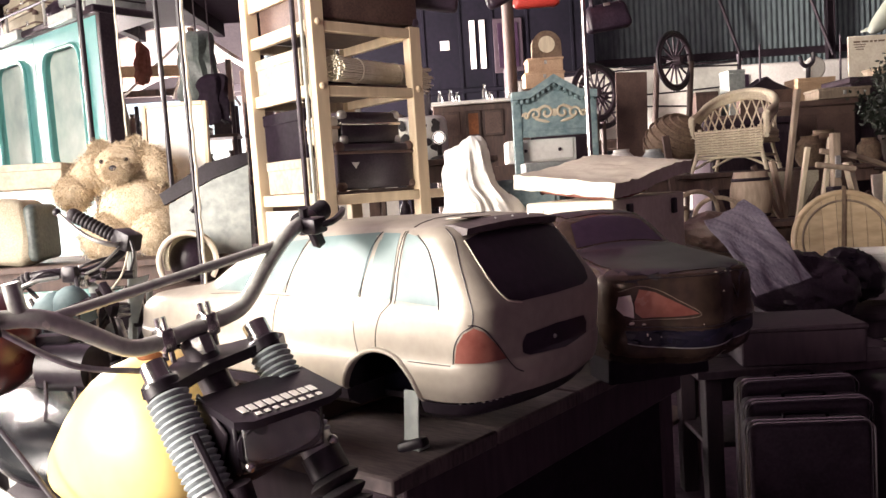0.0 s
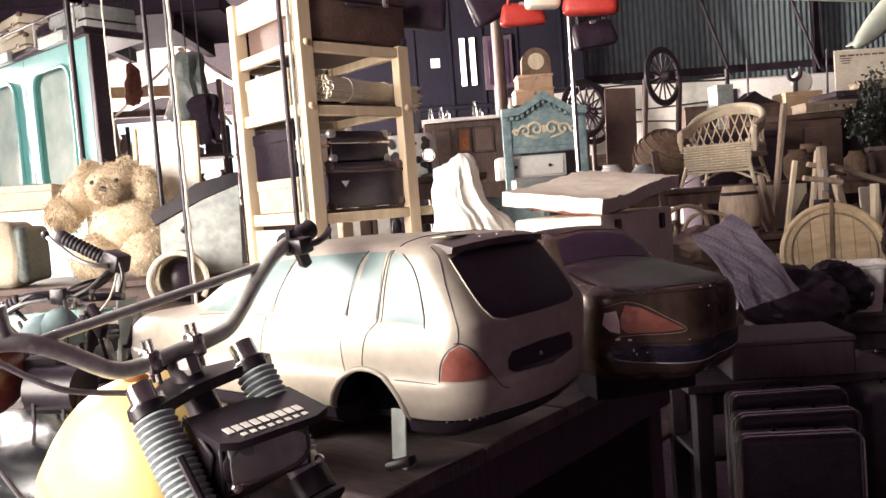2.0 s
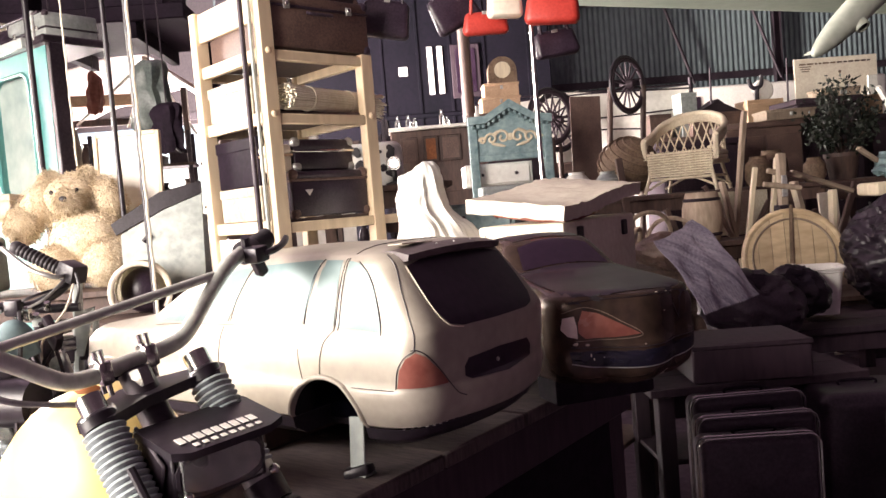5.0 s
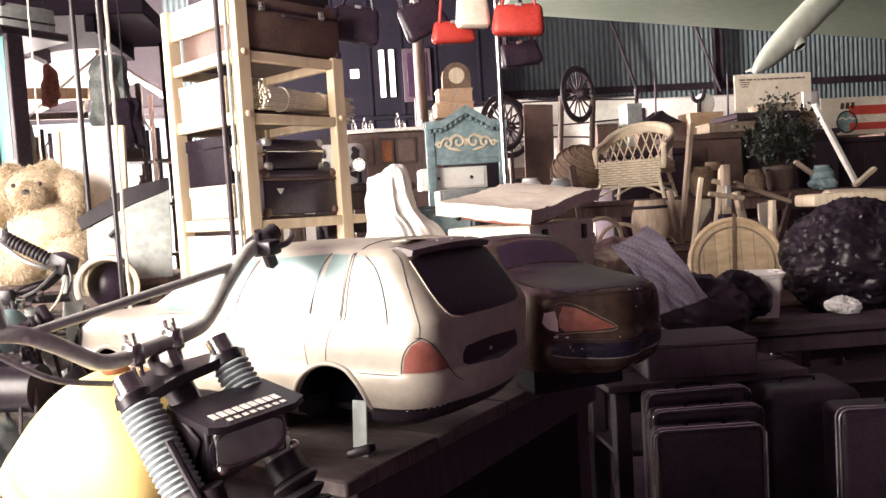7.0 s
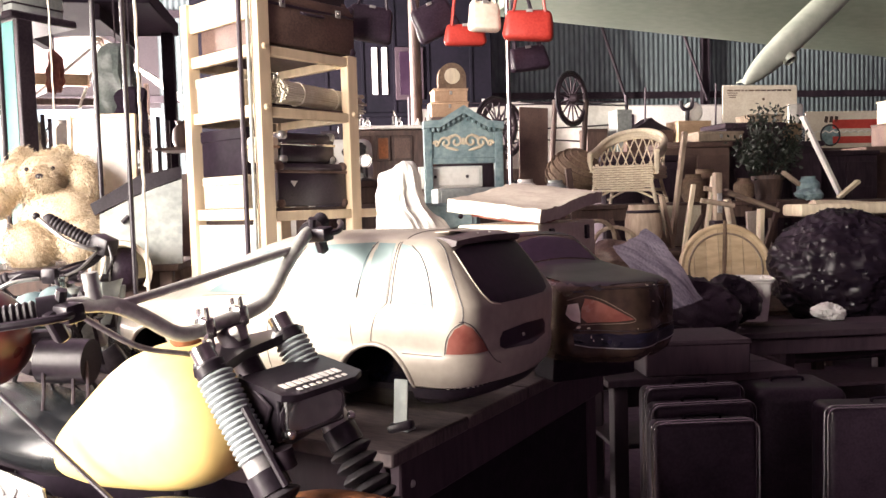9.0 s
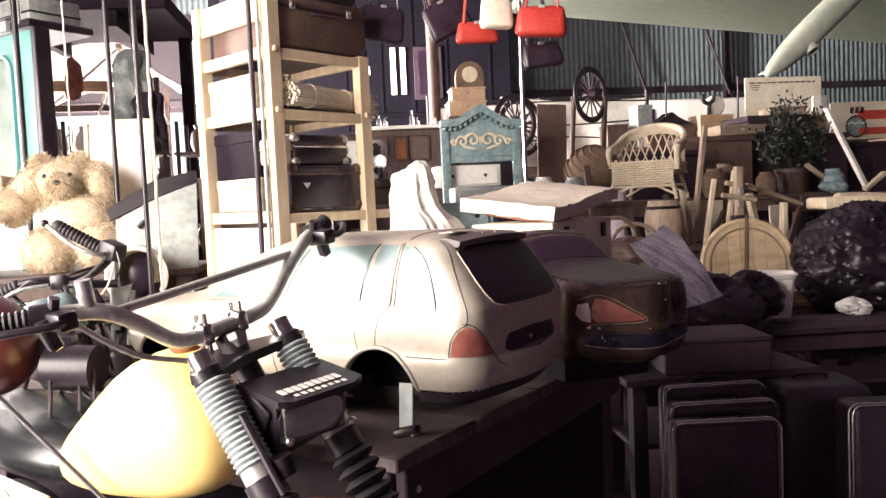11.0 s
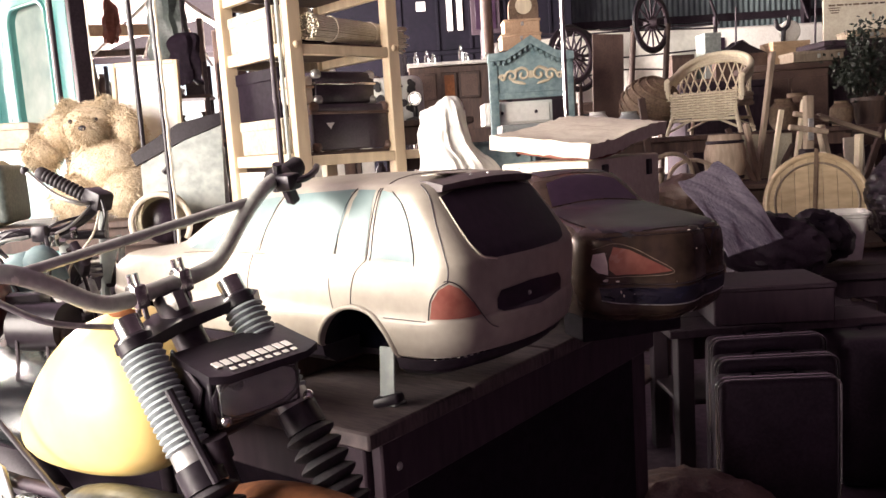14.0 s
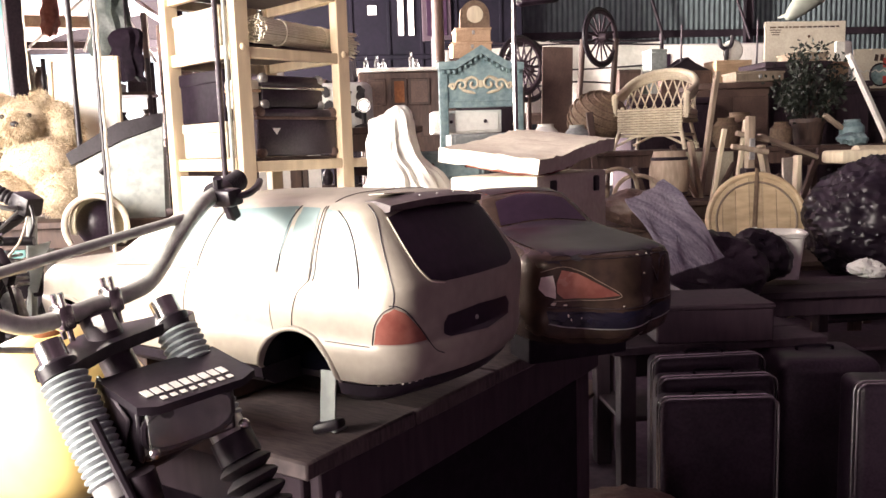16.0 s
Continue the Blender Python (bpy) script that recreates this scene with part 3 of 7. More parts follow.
        part("arch_liner", bm, M["indigo"], t, "blue-black wheel arch lining")
    bm = bm_new()
    box(bm, (0.03, 0.004, 0.1), (0.125, -0.024, 0.876), (6, 0, 8), bevel=0.001)
    box(bm, (0.05, 0.03, 0.004), (0.13, -0.03, 0.827), bevel=0.001)
    part("support_strap", bm, M["grey_metal"], t, "bent grey metal strap")
    part("strap_foot", rumple(box(bm_new(), (0.05, 0.03, 0.018), (0.125, -0.022, 0.834), (0, 12, 20), bevel=0.006, seg=2), 0.003, 40), M["black"], t, "crumpled black foot of the strap")
    for x in (0.45, 0.7):
        part("support_block", box(bm_new(), (0.1, 0.3, 0.06), (x, -0.2, 0.854)), M["dark_wood"], t)


wagon()


def sedan():
    ax = Vector((-0.25, 0.968, 0)).normalized()
    bx = Vector((ax.y, -ax.x, 0))
    m = Matrix(((ax.x, -bx.x, 0, 0.375), (ax.y, -bx.y, 0, 1.57), (0, 0, 1, 0), (0, 0, 0, 1)))
    t = thing("model_sedan", "dusty bronze quarter-size sedan body beside the wagon", "model car", m)
    mid = -0.16
    layers = [(0.882, 0.03, 0.95, 0.12, 0.08, 0.03), (0.889, 0.0, 0.98, 0.145, 0.085, 0.035), (0.91, -0.03, 1.0, 0.163, 0.09, 0.04), (0.945, -0.042, 1.02, 0.172, 0.09, 0.045), (0.972, -0.042, 1.02, 0.173, 0.09, 0.045),
              (0.982, -0.034, 1.02, 0.172, 0.085, 0.042), (1.03, -0.03, 1.0, 0.171, 0.08, 0.04), (1.055, -0.026, 0.98, 0.168, 0.078, 0.04), (1.069, -0.014, 0.94, 0.16, 0.072, 0.036), (1.077, 0.02, 0.88, 0.152, 0.065, 0.03),
              (1.088, 0.16, 0.8, 0.147, 0.05, 0.02), (1.1, 0.28, 0.74, 0.14, 0.045, 0.015), (1.14, 0.345, 0.66, 0.126, 0.04, 0.01), (1.168, 0.39, 0.6, 0.11, 0.035, 0.008), (1.178, 0.43, 0.54, 0.08, 0.03, 0.004), (1.181, 0.46, 0.5, 0.04, 0.01, 0.0)]
    body = car_shell(layers, mid, 3, 1)
    from mathutils.bvhtree import BVHTree
    tree = BVHTree.FromBMesh(body)
    rear, top, RW, TW = (lambda u, v: (-0.4, u, v)), (lambda u, v: (u, v, 1.5)), (1, 0, 0), (0, 0, -1)
    lid = [(0.01, -0.06), (0.002, -0.16), (0.01, -0.26), (0.03, -0.295), (0.15, -0.298), (0.3, -0.285), (0.3, -0.16), (0.3, -0.035), (0.15, -0.022), (0.03, -0.025)]
    part("boot_lid", skin_patch(tree, dense(lid, 4), top, TW, 0.0016, 10), M["boot_black"], t, "dusty black boot lid")
    glass = [(0.305, -0.05), (0.305, -0.16), (0.305, -0.27), (0.38, -0.25), (0.4, -0.16), (0.38, -0.07)]
    part("rear_window", skin_patch(tree, dense(glass, 4), top, TW, 0.0016, 8), M["dark_glass"], t, "rear window painted black")
    roof = [(0.405, -0.07), (0.42, -0.16), (0.405, -0.25), (0.55, -0.25), (0.58, -0.16), (0.55, -0.07)]
    part("roof_skin", skin_patch(tree, dense(roof, 4), top, TW, 0.0016, 8), M["boot_black"], t, "dusty black roof")
    lens = [(-0.046, 1.044), (-0.075, 1.037), (-0.107, 1.017), (-0.146, 0.993), (-0.1, 0.989), (-0.048, 0.988), (-0.036, 1.0), (-0.036, 1.02)]
    pale = [(-0.012, 1.03), (-0.008, 1.008), (-0.018, 0.994), (-0.034, 0.989), (-0.034, 1.012), (-0.03, 1.034)]
    part("tail_lamp", skin_patch(tree, dense(lens, 3), rear, RW, 0.0018), M["lamp_red"], t, "dull red tapering tail lamp")
    # Pale patch: the bright highlight on the lamp's corner, painted on.
    part("lamp_corner", skin_patch(tree, dense(pale, 3), rear, RW, 0.002), M["lamp_glint"], t, "lamp corner with a painted highlight")
    part("lamp_trim", skin_line(tree, [(-0.012, 1.04), (-0.046, 1.05), (-0.078, 1.042), (-0.11, 1.021), (-0.15, 0.991), (-0.1, 0.985), (-0.03, 0.984)], rear, RW, 0.0008, 0.0008), M["old_wood"], t, "thin worn lamp trim")
    insert = [(-0.018, 0.964), (-0.022, 0.94), (-0.07, 0.931), (-0.16, 0.928), (-0.25, 0.931), (-0.298, 0.94), (-0.302, 0.964), (-0.16, 0.962)]
    part("bumper_insert", skin_patch(tree, dense(insert, 4), rear, RW, 0.0016, 9), M["indigo"], t, "glossy blue-black bumper insert")
    part("bumper_trim", skin_line(tree, [(-0.022, 0.939), (-0.07, 0.93), (-0.16, 0.927), (-0.25, 0.93), (-0.298, 0.939)], rear, RW, 0.001, 0.001), M["alloy"], t)
    part("bumper_step", skin_line(tree, [(-0.02, 0.972), (-0.1, 0.969), (-0.16, 0.968), (-0.22, 0.969), (-0.3, 0.972)], rear, RW, 0.001, 0.0006), M["black"], t)
    part("boot_gap", skin_line(tree, [(-0.02, 1.06), (-0.08, 1.063), (-0.16, 1.064), (-0.24, 1.063), (-0.3, 1.06)], rear, RW, 0.001, 0.0006), M["black"], t)
    chips = random.Random(6)
    for k, (y, z, w, h) in enumerate(((-0.03, 0.978, 0.014, 0.006), (-0.05, 0.976, 0.01, 0.004), (-0.055, 0.955, 0.004, 0.008), (-0.06, 0.948, 0.003, 0.007), (-0.08, 0.95, 0.004, 0.003), (-0.2, 1.066, 0.008, 0.002), (-0.23, 1.064, 0.006, 0.003), (-0.25, 1.062, 0.005, 0.002), (-0.15, 0.972, 0.003, 0.002), (-0.21, 1.03, 0.003, 0.002))):
        q = skin_point(tree, rear(y, z), RW, 0.0006)
        if q:
            part("paint_chip", rumple(ball(bm_new(), q, (0.0022, w / 2, h / 2), (0, 0, 0), 10, 6), 0.0012, 80, k), M["cream"], t)
    part("body", body, M["sedan_paint"], t)
    # Blocks near-black, with the shade below the body put into their colour.
    for x in (0.2, 0.75):
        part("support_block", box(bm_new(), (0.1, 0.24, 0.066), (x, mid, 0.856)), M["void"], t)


sedan()

# ---- yellow trail motorcycle ----
HX = Vector((0.73, -0.69, 0)).normalized()
BIKE = Matrix(((HX.x, -HX.y, 0, -0.31), (HX.y, HX.x, 0, 1.211), (0, 0, 1, 0), (0, 0, 0, 1)))  # x forward, y to the rider's left
BIKE = BIKE @ Matrix.Translation((0, 0, 1.05)) @ pose(0, 0, 0, 9.5, 0, 0) @ Matrix.Translation((0, 0, -1.05))  # it leans to the rider's right
RAKE = radians(33)


def down_fork(d, y, x0=0.012, z0=1.05):
    """A point d metres down the fork."""
    return Vector((x0 + d * math.sin(RAKE), y - d * 0.07, z0 - d * math.cos(RAKE)))


def bellows(bm, p0, p1, r, folds, depth):
    p0, p1 = Vector(p0), Vector(p1)
    rows = []
    for i in range(folds):
        for k, q in ((0.0, -1), (0.3, 0.6), (0.5, 1), (0.7, 0.6)):
            rows.append((r + depth * q, (i + k) / folds))
    rows.append((r - depth, 1.0))
    way = p1 - p0
    m = Matrix.Translation(p0) @ way.to_track_quat("Z", "Y").to_matrix().to_4x4()
    return lathe(bm, [(a, b * way.length) for a, b in rows], 20, m)


def yellow_bike():
    t = thing("motorcycle", "trail motorcycle with a pale yellow tank and grey fork gaiters", "motorcycle", BIKE)
    # bars
    half = [(-0.034, 0.0, 1.083), (-0.034, 0.06, 1.083), (-0.034, 0.1, 1.093), (-0.034, 0.155, 1.14), (-0.038, 0.2, 1.17), (-0.062, 0.25, 1.18), (-0.1, 0.32, 1.183)]
    pts = smooth_line([(x, -y, z) for x, y, z in half[::-1]] + half[1:], 6)
    part("handlebar", tube(bm_new(), pts, 0.0125, 14), M["bar_steel"], t, "bent grey steel handlebar")
    part("crossbar", rod(bm_new(), (-0.038, -0.185, 1.164), (-0.038, 0.185, 1.164), 0.0075), M["bar_steel"], t)
    for y in (-0.036, 0.036):
        c = bm_new()
        y -= 0.006
        box(c, (0.032, 0.022, 0.036), (-0.034, y, 1.083), bevel=0.006, seg=2)
        rod(c, (-0.024, y, 1.05), (-0.024, y, 1.118), 0.0042, 8)
        rod(c, (-0.045, y, 1.05), (-0.045, y, 1.114), 0.0042, 8)
        part("bar_clamp", c, M["chrome"], t)
    for sgn in (-1, 1):
        g = part("grip", bellows(bm_new(), (-0.08, sgn * 0.285, 1.181), (-0.118, sgn * 0.35, 1.184), 0.0165, 9, 0.0015), M["rubber"], t, "ribbed black rubber grip")
        part("grip_end", ball(bm_new(), (-0.12, sgn * 0.352, 1.184), (0.019, 0.012, 0.019), u=12, v=8), M["rubber"], g)
        c = bm_new()
        rod(c, (-0.064, sgn * 0.258, 1.18), (-0.079, sgn * 0.283, 1.181), 0.021, 14)
        box(c, (0.04, 0.03, 0.028), (-0.036, sgn * 0.262, 1.176), bevel=0.006, seg=2)
        rod(c, (-0.06, sgn * 0.262, 1.18), (-0.05, sgn * 0.258, 1.208), 0.008, 8)
        box(c, (0.02, 0.02, 0.05), (-0.055, sgn * 0.275, 1.158), (20, 10, 0), bevel=0.004)
        part("switch_block", c, M["black"], t)
        part("lever", tube(bm_new(), smooth_line([(-0.025, sgn * 0.262, 1.176), (-0.015, sgn * 0.285, 1.177), (-0.045, sgn * 0.33, 1.179), (-0.08, sgn * 0.365, 1.18)], 5), 0.006, 8), M["black"], t)
    part("mirror_stub", rod(bm_new(), (-0.045, -0.215, 1.178), (-0.045, -0.215, 1.222), 0.0115), M["alloy"], t)
    part("throttle_cable", tube(bm_new(), smooth_line([(-0.05, -0.24, 1.165), (-0.02, -0.18, 1.1), (-0.02, -0.1, 1.06), (-0.05, -0.04, 1.03)], 6), 0.0045, 8), M["alloy"], t, "pale control cable")
    part("cable_tie", lathe(bm_new(), [(0.0145, -0.004), (0.0155, 0), (0.0145, 0.004)], 14, pose(-0.038, -0.19, 1.165, 0, 60, 60)), M["white"], t)
    # fork
    yoke = bm_new()
    outline_ = [(-0.055, -0.02), (-0.03, -0.05), (-0.005, -0.1), (0.015, -0.116), (0.04, -0.106), (0.05, -0.08), (0.03, -0.02), (0.034, 0.06), (0.05, 0.09), (0.035, 0.11), (0.01, 0.112), (-0.03, 0.05), (-0.055, 0.02)]
    plate(yoke, outline_, 0.016, pose(0.0, 0, 1.036, -90, 0, 0) @ Matrix.Identity(4))
    part("top_yoke", yoke, M["black"], t)
    part("lower_yoke", box(bm_new(), (0.05, 0.16, 0.024), (0.085, -0.024, 0.905), (0, 33, 0), bevel=0.01, seg=2), M["black"], t)
    part("steering_stem", rod(bm_new(), down_fork(-0.02, 0, -0.02), down_fork(0.2, 0, -0.02), 0.024), M["steel_dark"], t)
    part("stem_nut", rod(bm_new(), (-0.005, 0, 1.05), (-0.012, 0, 1.075), 0.016, 6), M["chrome"], t)
    for y in (-0.087, 0.083):
        f = part("fork_leg", rod(bm_new(), down_fork(-0.02, y), down_fork(0.78, y), 0.019), M["chrome"], t)
        part("fork_cap", lathe(bm_new(), [(0.02, 0), (0.026, 0.003), (0.026, 0.018), (0.02, 0.023), (0.012, 0.025)], 20, Matrix.Translation(down_fork(0.03, y)) @ Matrix.Rotation(-RAKE, 4, "Y")), M["black"], f)
        part("gaiter", bellows(bm_new(), down_fork(0.03, y), down_fork(0.178, y), 0.0275, 16, 0.0028), M["gaiter"], f, "ribbed grey rubber fork gaiter")
        part("gaiter_collar", rod(bm_new(), down_fork(0.17, y), down_fork(0.205, y), 0.0262, 18), M["alloy"], f)
        part("clamp_ring", rod(bm_new(), down_fork(0.2, y), down_fork(0.235, y), 0.03, 18), M["black"], f)
        part("lower_gaiter", bellows(bm_new(), down_fork(0.235, y), down_fork(0.52, y), 0.031, 13, 0.007), M["rubber"], f, "deep-folded black rubber gaiter")
        part("slider", rod(bm_new(), down_fork(0.52, y), down_fork(0.8, y), 0.026, 16), M["alloy"], f)
    for y, z in ((0.075, 0.905), (-0.06, 0.93)):
        part("reflector_bolt", ball(bm_new(), (0.15, y, z), (0.008, 0.008, 0.008), u=10, v=8), M["chrome"], t)
    # headlamp
    HM = Matrix.Translation((0.13, 0.004, 0.945)) @ pose(0, 0, 0, -6, 4, -6) @ Matrix.Diagonal((1, 0.92, 1, 1))
    def head(bm):
        bmesh.ops.transform(bm, matrix=HM, verts=bm.verts[:])
        return bm
    sh = box(bm_new(), (0.02, 0.15, 0.076), (-0.058, 0, 0), bevel=0.008, seg=2)
    for s in (-1, 1):
        box(sh, (0.06, 0.008, 0.076), (-0.022, s * 0.071, 0), bevel=0.003)
        box(sh, (0.06, 0.136, 0.006), (-0.022, 0, s * 0.035), bevel=0.002)
    h = part("headlamp_shell", head(sh), M["black"], t, "black rectangular headlamp shell")
    part("visor", head(plate(bm_new(), [(-0.075, -0.085), (0.03, -0.082), (0.045, -0.06), (0.045, 0.07), (0.03, 0.1), (-0.075, 0.1)], 0.011, pose(-0.005, 0, 0.043, -90, 4, 0))), M["black"], h, "flat black plastic visor")
    part("bezel", head(tube(bm_new(), [(0.009, y, z) for y, z in fillet([(-0.068, -0.03), (0.068, -0.03), (0.068, 0.03), (-0.068, 0.03)])], 0.005, 6, closed=True)), M["black"], h)
    part("lens", head(box(bm_new(), (0.01, 0.13, 0.062), (0.012, 0, 0), bevel=0.004, seg=2)), M["lens"], h, "ribbed clear headlamp glass").visible_shadow = False
    bowl, rows = bm_new(), []
    for i in range(25):
        y = -0.066 + 0.132 * i / 24
        rows.append([bowl.verts.new((0.002 - 0.044 * (1 - (y / 0.066) ** 2) * (1 - 0.6 * (z / 0.032) ** 2) + 0.0012 * (i % 2), y, z)) for z in [-0.032 + 0.064 * k / 8 for k in range(9)]])
    for r0, r1 in zip(rows, rows[1:]):
        for k in range(8):
            bowl.faces.new((r0[k], r1[k], r1[k + 1], r0[k + 1]))
    bmesh.ops.recalc_face_normals(bowl, faces=bowl.faces[:])
    part("reflector", head(bowl), M["reflector"], h, "fluted reflector bowl with its shine painted in")
    part("bulb_cover", head(ball(bm_new(), (-0.026, -0.01, 0.002), (0.014, 0.012, 0.012), u=12, v=8)), M["steel_dark"], h)
    for row, (x, n, ln, wd) in enumerate(((0.002, 9, 0.0105, 0.019), (0.025, 8, 0.008, 0.009))):
        for i in range(n):
            part("lettering_bar", head(box(bm_new(), (wd, ln, 0.001), (x, -0.055 + row * 0.012 + i * 0.0145, 0.0498 - x * 0.07), (0, 4, 0), bevel=0)), M["white"], h)
    for y in (-0.08, 0.083):
        part("headlamp_bracket", head(box(bm_new(), (0.09, 0.006, 0.09), (-0.06, y, 0.0), (0, 25, 0), bevel=0.003)), M["steel_dark"], h)
    part("lamp_boss", rod(bm_new(), (0.15, -0.08, 0.885), (0.145, -0.08, 0.915), 0.017, 14), M["steel_dark"], t)
    part("lamp_stay", rod(bm_new(), (0.1, -0.1, 0.985), (0.17, -0.105, 0.87), 0.006, 8), M["black"], t)
    part("mudguard", plate_arc(0.16, 0.47, 0.12), M["rust"], t, "orange-brown front mudguard")
    # tank
    bm = bm_new()
    rows = []
    prof = [(0.0, 0.87, 0.925, 0.03), (-0.02, 0.83, 0.965, 0.075), (-0.06, 0.802, 1.008, 0.108), (-0.11, 0.787, 1.036, 0.128), (-0.17, 0.776, 1.046, 0.138), (-0.24, 0.767, 1.03, 0.14),
            (-0.31, 0.758, 0.994, 0.136), (-0.4, 0.75, 0.936, 0.122), (-0.48, 0.748, 0.885, 0.102), (-0.53, 0.757, 0.852, 0.072), (-0.552, 0.785, 0.825, 0.03)]
    for x, zb, zt, hw in [tuple(v) for v in smooth4([(x, zb, zt - 0.012, hw) for x, zb, zt, hw in prof], 4)]:
        row = []
        for j in range(28):
            a = 2 * math.pi * j / 28
            ca, sa = math.cos(a), math.sin(a)
            zc, hz = (zb + zt) / 2, (zt - zb) / 2
            wide = hw * (0.62 + 0.38 * (1 - (sa * 0.5 + 0.5)) ** 0.8) * 1.12
            row.append(bm.verts.new((x - 0.012, -0.012 + wide * math.copysign(abs(ca) ** 0.7, ca), zc + hz * math.copysign(abs(sa) ** 0.85, sa))))
        rows.append(row)
    for a, b in zip(rows, rows[1:]):
        for j in range(28):
            bm.faces.new((a[j], a[(j + 1) % 28], b[(j + 1) % 28], b[j]))
    bm.faces.new(rows[0])
    bm.faces.new(rows[-1][::-1])
    tank = part("fuel_tank", bm, M["yellow"], t, "pale yellow plastic fuel tank")
    part("filler_cap", lathe(bm_new(), [(0.026, 0), (0.03, 0.006), (0.03, 0.016), (0.02, 0.022)], 20, pose(-0.11, -0.026, 1.047)), M["rust"], tank)
    # seat, frame, engine
    bm = bm_new()
    ball(bm, (-0.68, 0, 0.785), (0.32, 0.13, 0.08), u=28, v=16)
    for v in bm.verts:
        v.co.z = max(v.co.z, 0.745)
        v.co.z += 0.04 * max(0, (-v.co.x - 0.75) / 0.25)
    part("seat", bm, M["vinyl"], t, "glossy black vinyl seat")
    part("seat_rail", tube(bm_new(), smooth_line([(-0.3, -0.13, 0.74), (-0.6, -0.16, 0.735), (-1.0, -0.14, 0.76)], 5), 0.012, 10), M["steel_dark"], t)
    part("frame_tube", tube(bm_new(), smooth_line([(-0.03, 0, 0.9), (0.0, 0, 0.7), (-0.08, 0, 0.4), (-0.45, 0, 0.3)], 6), 0.018, 10), M["steel_dark"], t)
    part("frame_tube", tube(bm_new(), smooth_line([(-0.35, 0.08, 0.78), (-0.45, 0.1, 0.5), (-0.5, 0.1, 0.32)], 6), 0.014, 10), M["steel_dark"], t)
    bm = bm_new()
    for i in range(7):
        box(bm, (0.16, 0.17, 0.012), (-0.16, 0, 0.5 + i * 0.026), bevel=0.004)
    box(bm, (0.3, 0.22, 0.2), (-0.28, 0, 0.38), bevel=0.05, seg=3)
    part("engine", bm, M["alloy"], t, "finned grey alloy engine")
    part("exhaust", tube(bm_new(), smooth_line([(-0.12, -0.02, 0.64), (-0.03, -0.05, 0.7), (-0.01, -0.11, 0.755), (-0.09, -0.14, 0.765), (-0.2, -0.14, 0.735), (-0.34, -0.12, 0.66), (-0.6, -0.12, 0.6)], 8), 0.047, 18), M["exhaust"], t, "fat dull steel exhaust pipe")
    pl = part("side_cover", box(bm_new(), (0.36, 0.01, 0.26), (-0.62, -0.17, 0.66), (0, 3, 0), bevel=0.004), M["alloy"], t, "raised-pattern aluminium side plate")
    for i in range(6):
        for j in range(5):
            part("tread", box(bm_new(), (0.032, 0.003, 0.008), (-0.76 + i * 0.055, -0.177, 0.57 + j * 0.045), (0, 45 if (i + j) % 2 else -45, 0), bevel=0.001), M["alloy"], pl)
    part("brake_cable", rod(bm_new(), (-0.6, -0.17, 1.0), (-0.1, -0.18, 0.77), 0.0045, 8), M["black"], t, "thin black cable")
    for x, r in ((0.47, 0.33), (-0.98, 0.31)):
        w = part("wheel", lathe(bm_new(), [(0.03, -0.06), (0.035, 0), (0.03, 0.06)], 16, pose(x, 0, r, 90, 0, 0)), M["alloy"], t)
        ring = [(x + (r - 0.05) * math.cos(a), 0, r + (r - 0.05) * math.sin(a)) for a in [2 * math.pi * i / 40 for i in range(40)]]
        part("tyre", tube(bm_new(), ring, 0.05, 12, closed=True), M["rubber"], w)
        rim = [(x + (r - 0.1) * math.cos(a), 0, r + (r - 0.1) * math.sin(a)) for a in [2 * math.pi * i / 40 for i in range(40)]]
        part("rim", tube(bm_new(), rim, 0.014, 8, closed=True), M["chrome"], w)
        for i in range(18):
            a = 2 * math.pi * i / 18
            part("spoke", rod(bm_new(), (x + 0.03 * math.cos(a), 0.03 * (-1) ** i, r + 0.03 * math.sin(a)), (x + (r - 0.1) * math.cos(a), 0, r + (r - 0.1) * math.sin(a)), 0.002, 5), M["chrome"], w)
    part("kickstand", rod(bm_new(), (-0.45, 0.1, 0.32), (-0.4, 0.3, 0.0), 0.012), M["steel_dark"], t)
    part("swingarm", rod(bm_new(), (-0.5, 0.09, 0.34), (-0.98, 0.09, 0.31), 0.02), M["steel_dark"], t)


def smooth4(rows, per):
    """Even, rounded steps between rows of numbers."""
    out = []
    for i in range(len(rows) - 1):
        p = [np.array(rows[max(0, min(len(rows) - 1, i + k))], float) for k in (-1, 0, 1, 2)]
        for k in range(per):
            u = k / per
            out.append(0.5 * (2 * p[1] + (p[2] - p[0]) * u + (2 * p[0] - 5 * p[1] + 4 * p[2] - p[3]) * u * u + (3 * p[1] - p[0] - 3 * p[2] + p[3]) * u ** 3))
    return out + [np.array(rows[-1], float)]


def plate_arc(x0, r, wide):
    """A curved mudguard over the front wheel."""
    bm = bm_new()
    rows = []
    for i in range(17):
        a = radians(80 + 32 * i / 16)
        row = []
        for j in range(9):
            v = (j / 8 - 0.5) * 2
            rr = r + 0.06 - 0.03 * v * v
            row.append((0.25 + rr * math.cos(a), -0.03 + v * wide / 2, 0.295 + rr * math.sin(a)))
        rows.append(row)
    up = [[bm.verts.new(p) for p in row] for row in rows]
    for a, b in zip(up, up[1:]):
        for j in range(8):
            bm.faces.new((a[j], a[j + 1], b[j + 1], b[j]))
    bmesh.ops.solidify(bm, geom=bm.faces[:], thickness=0.004)
    return bm


yellow_bike()


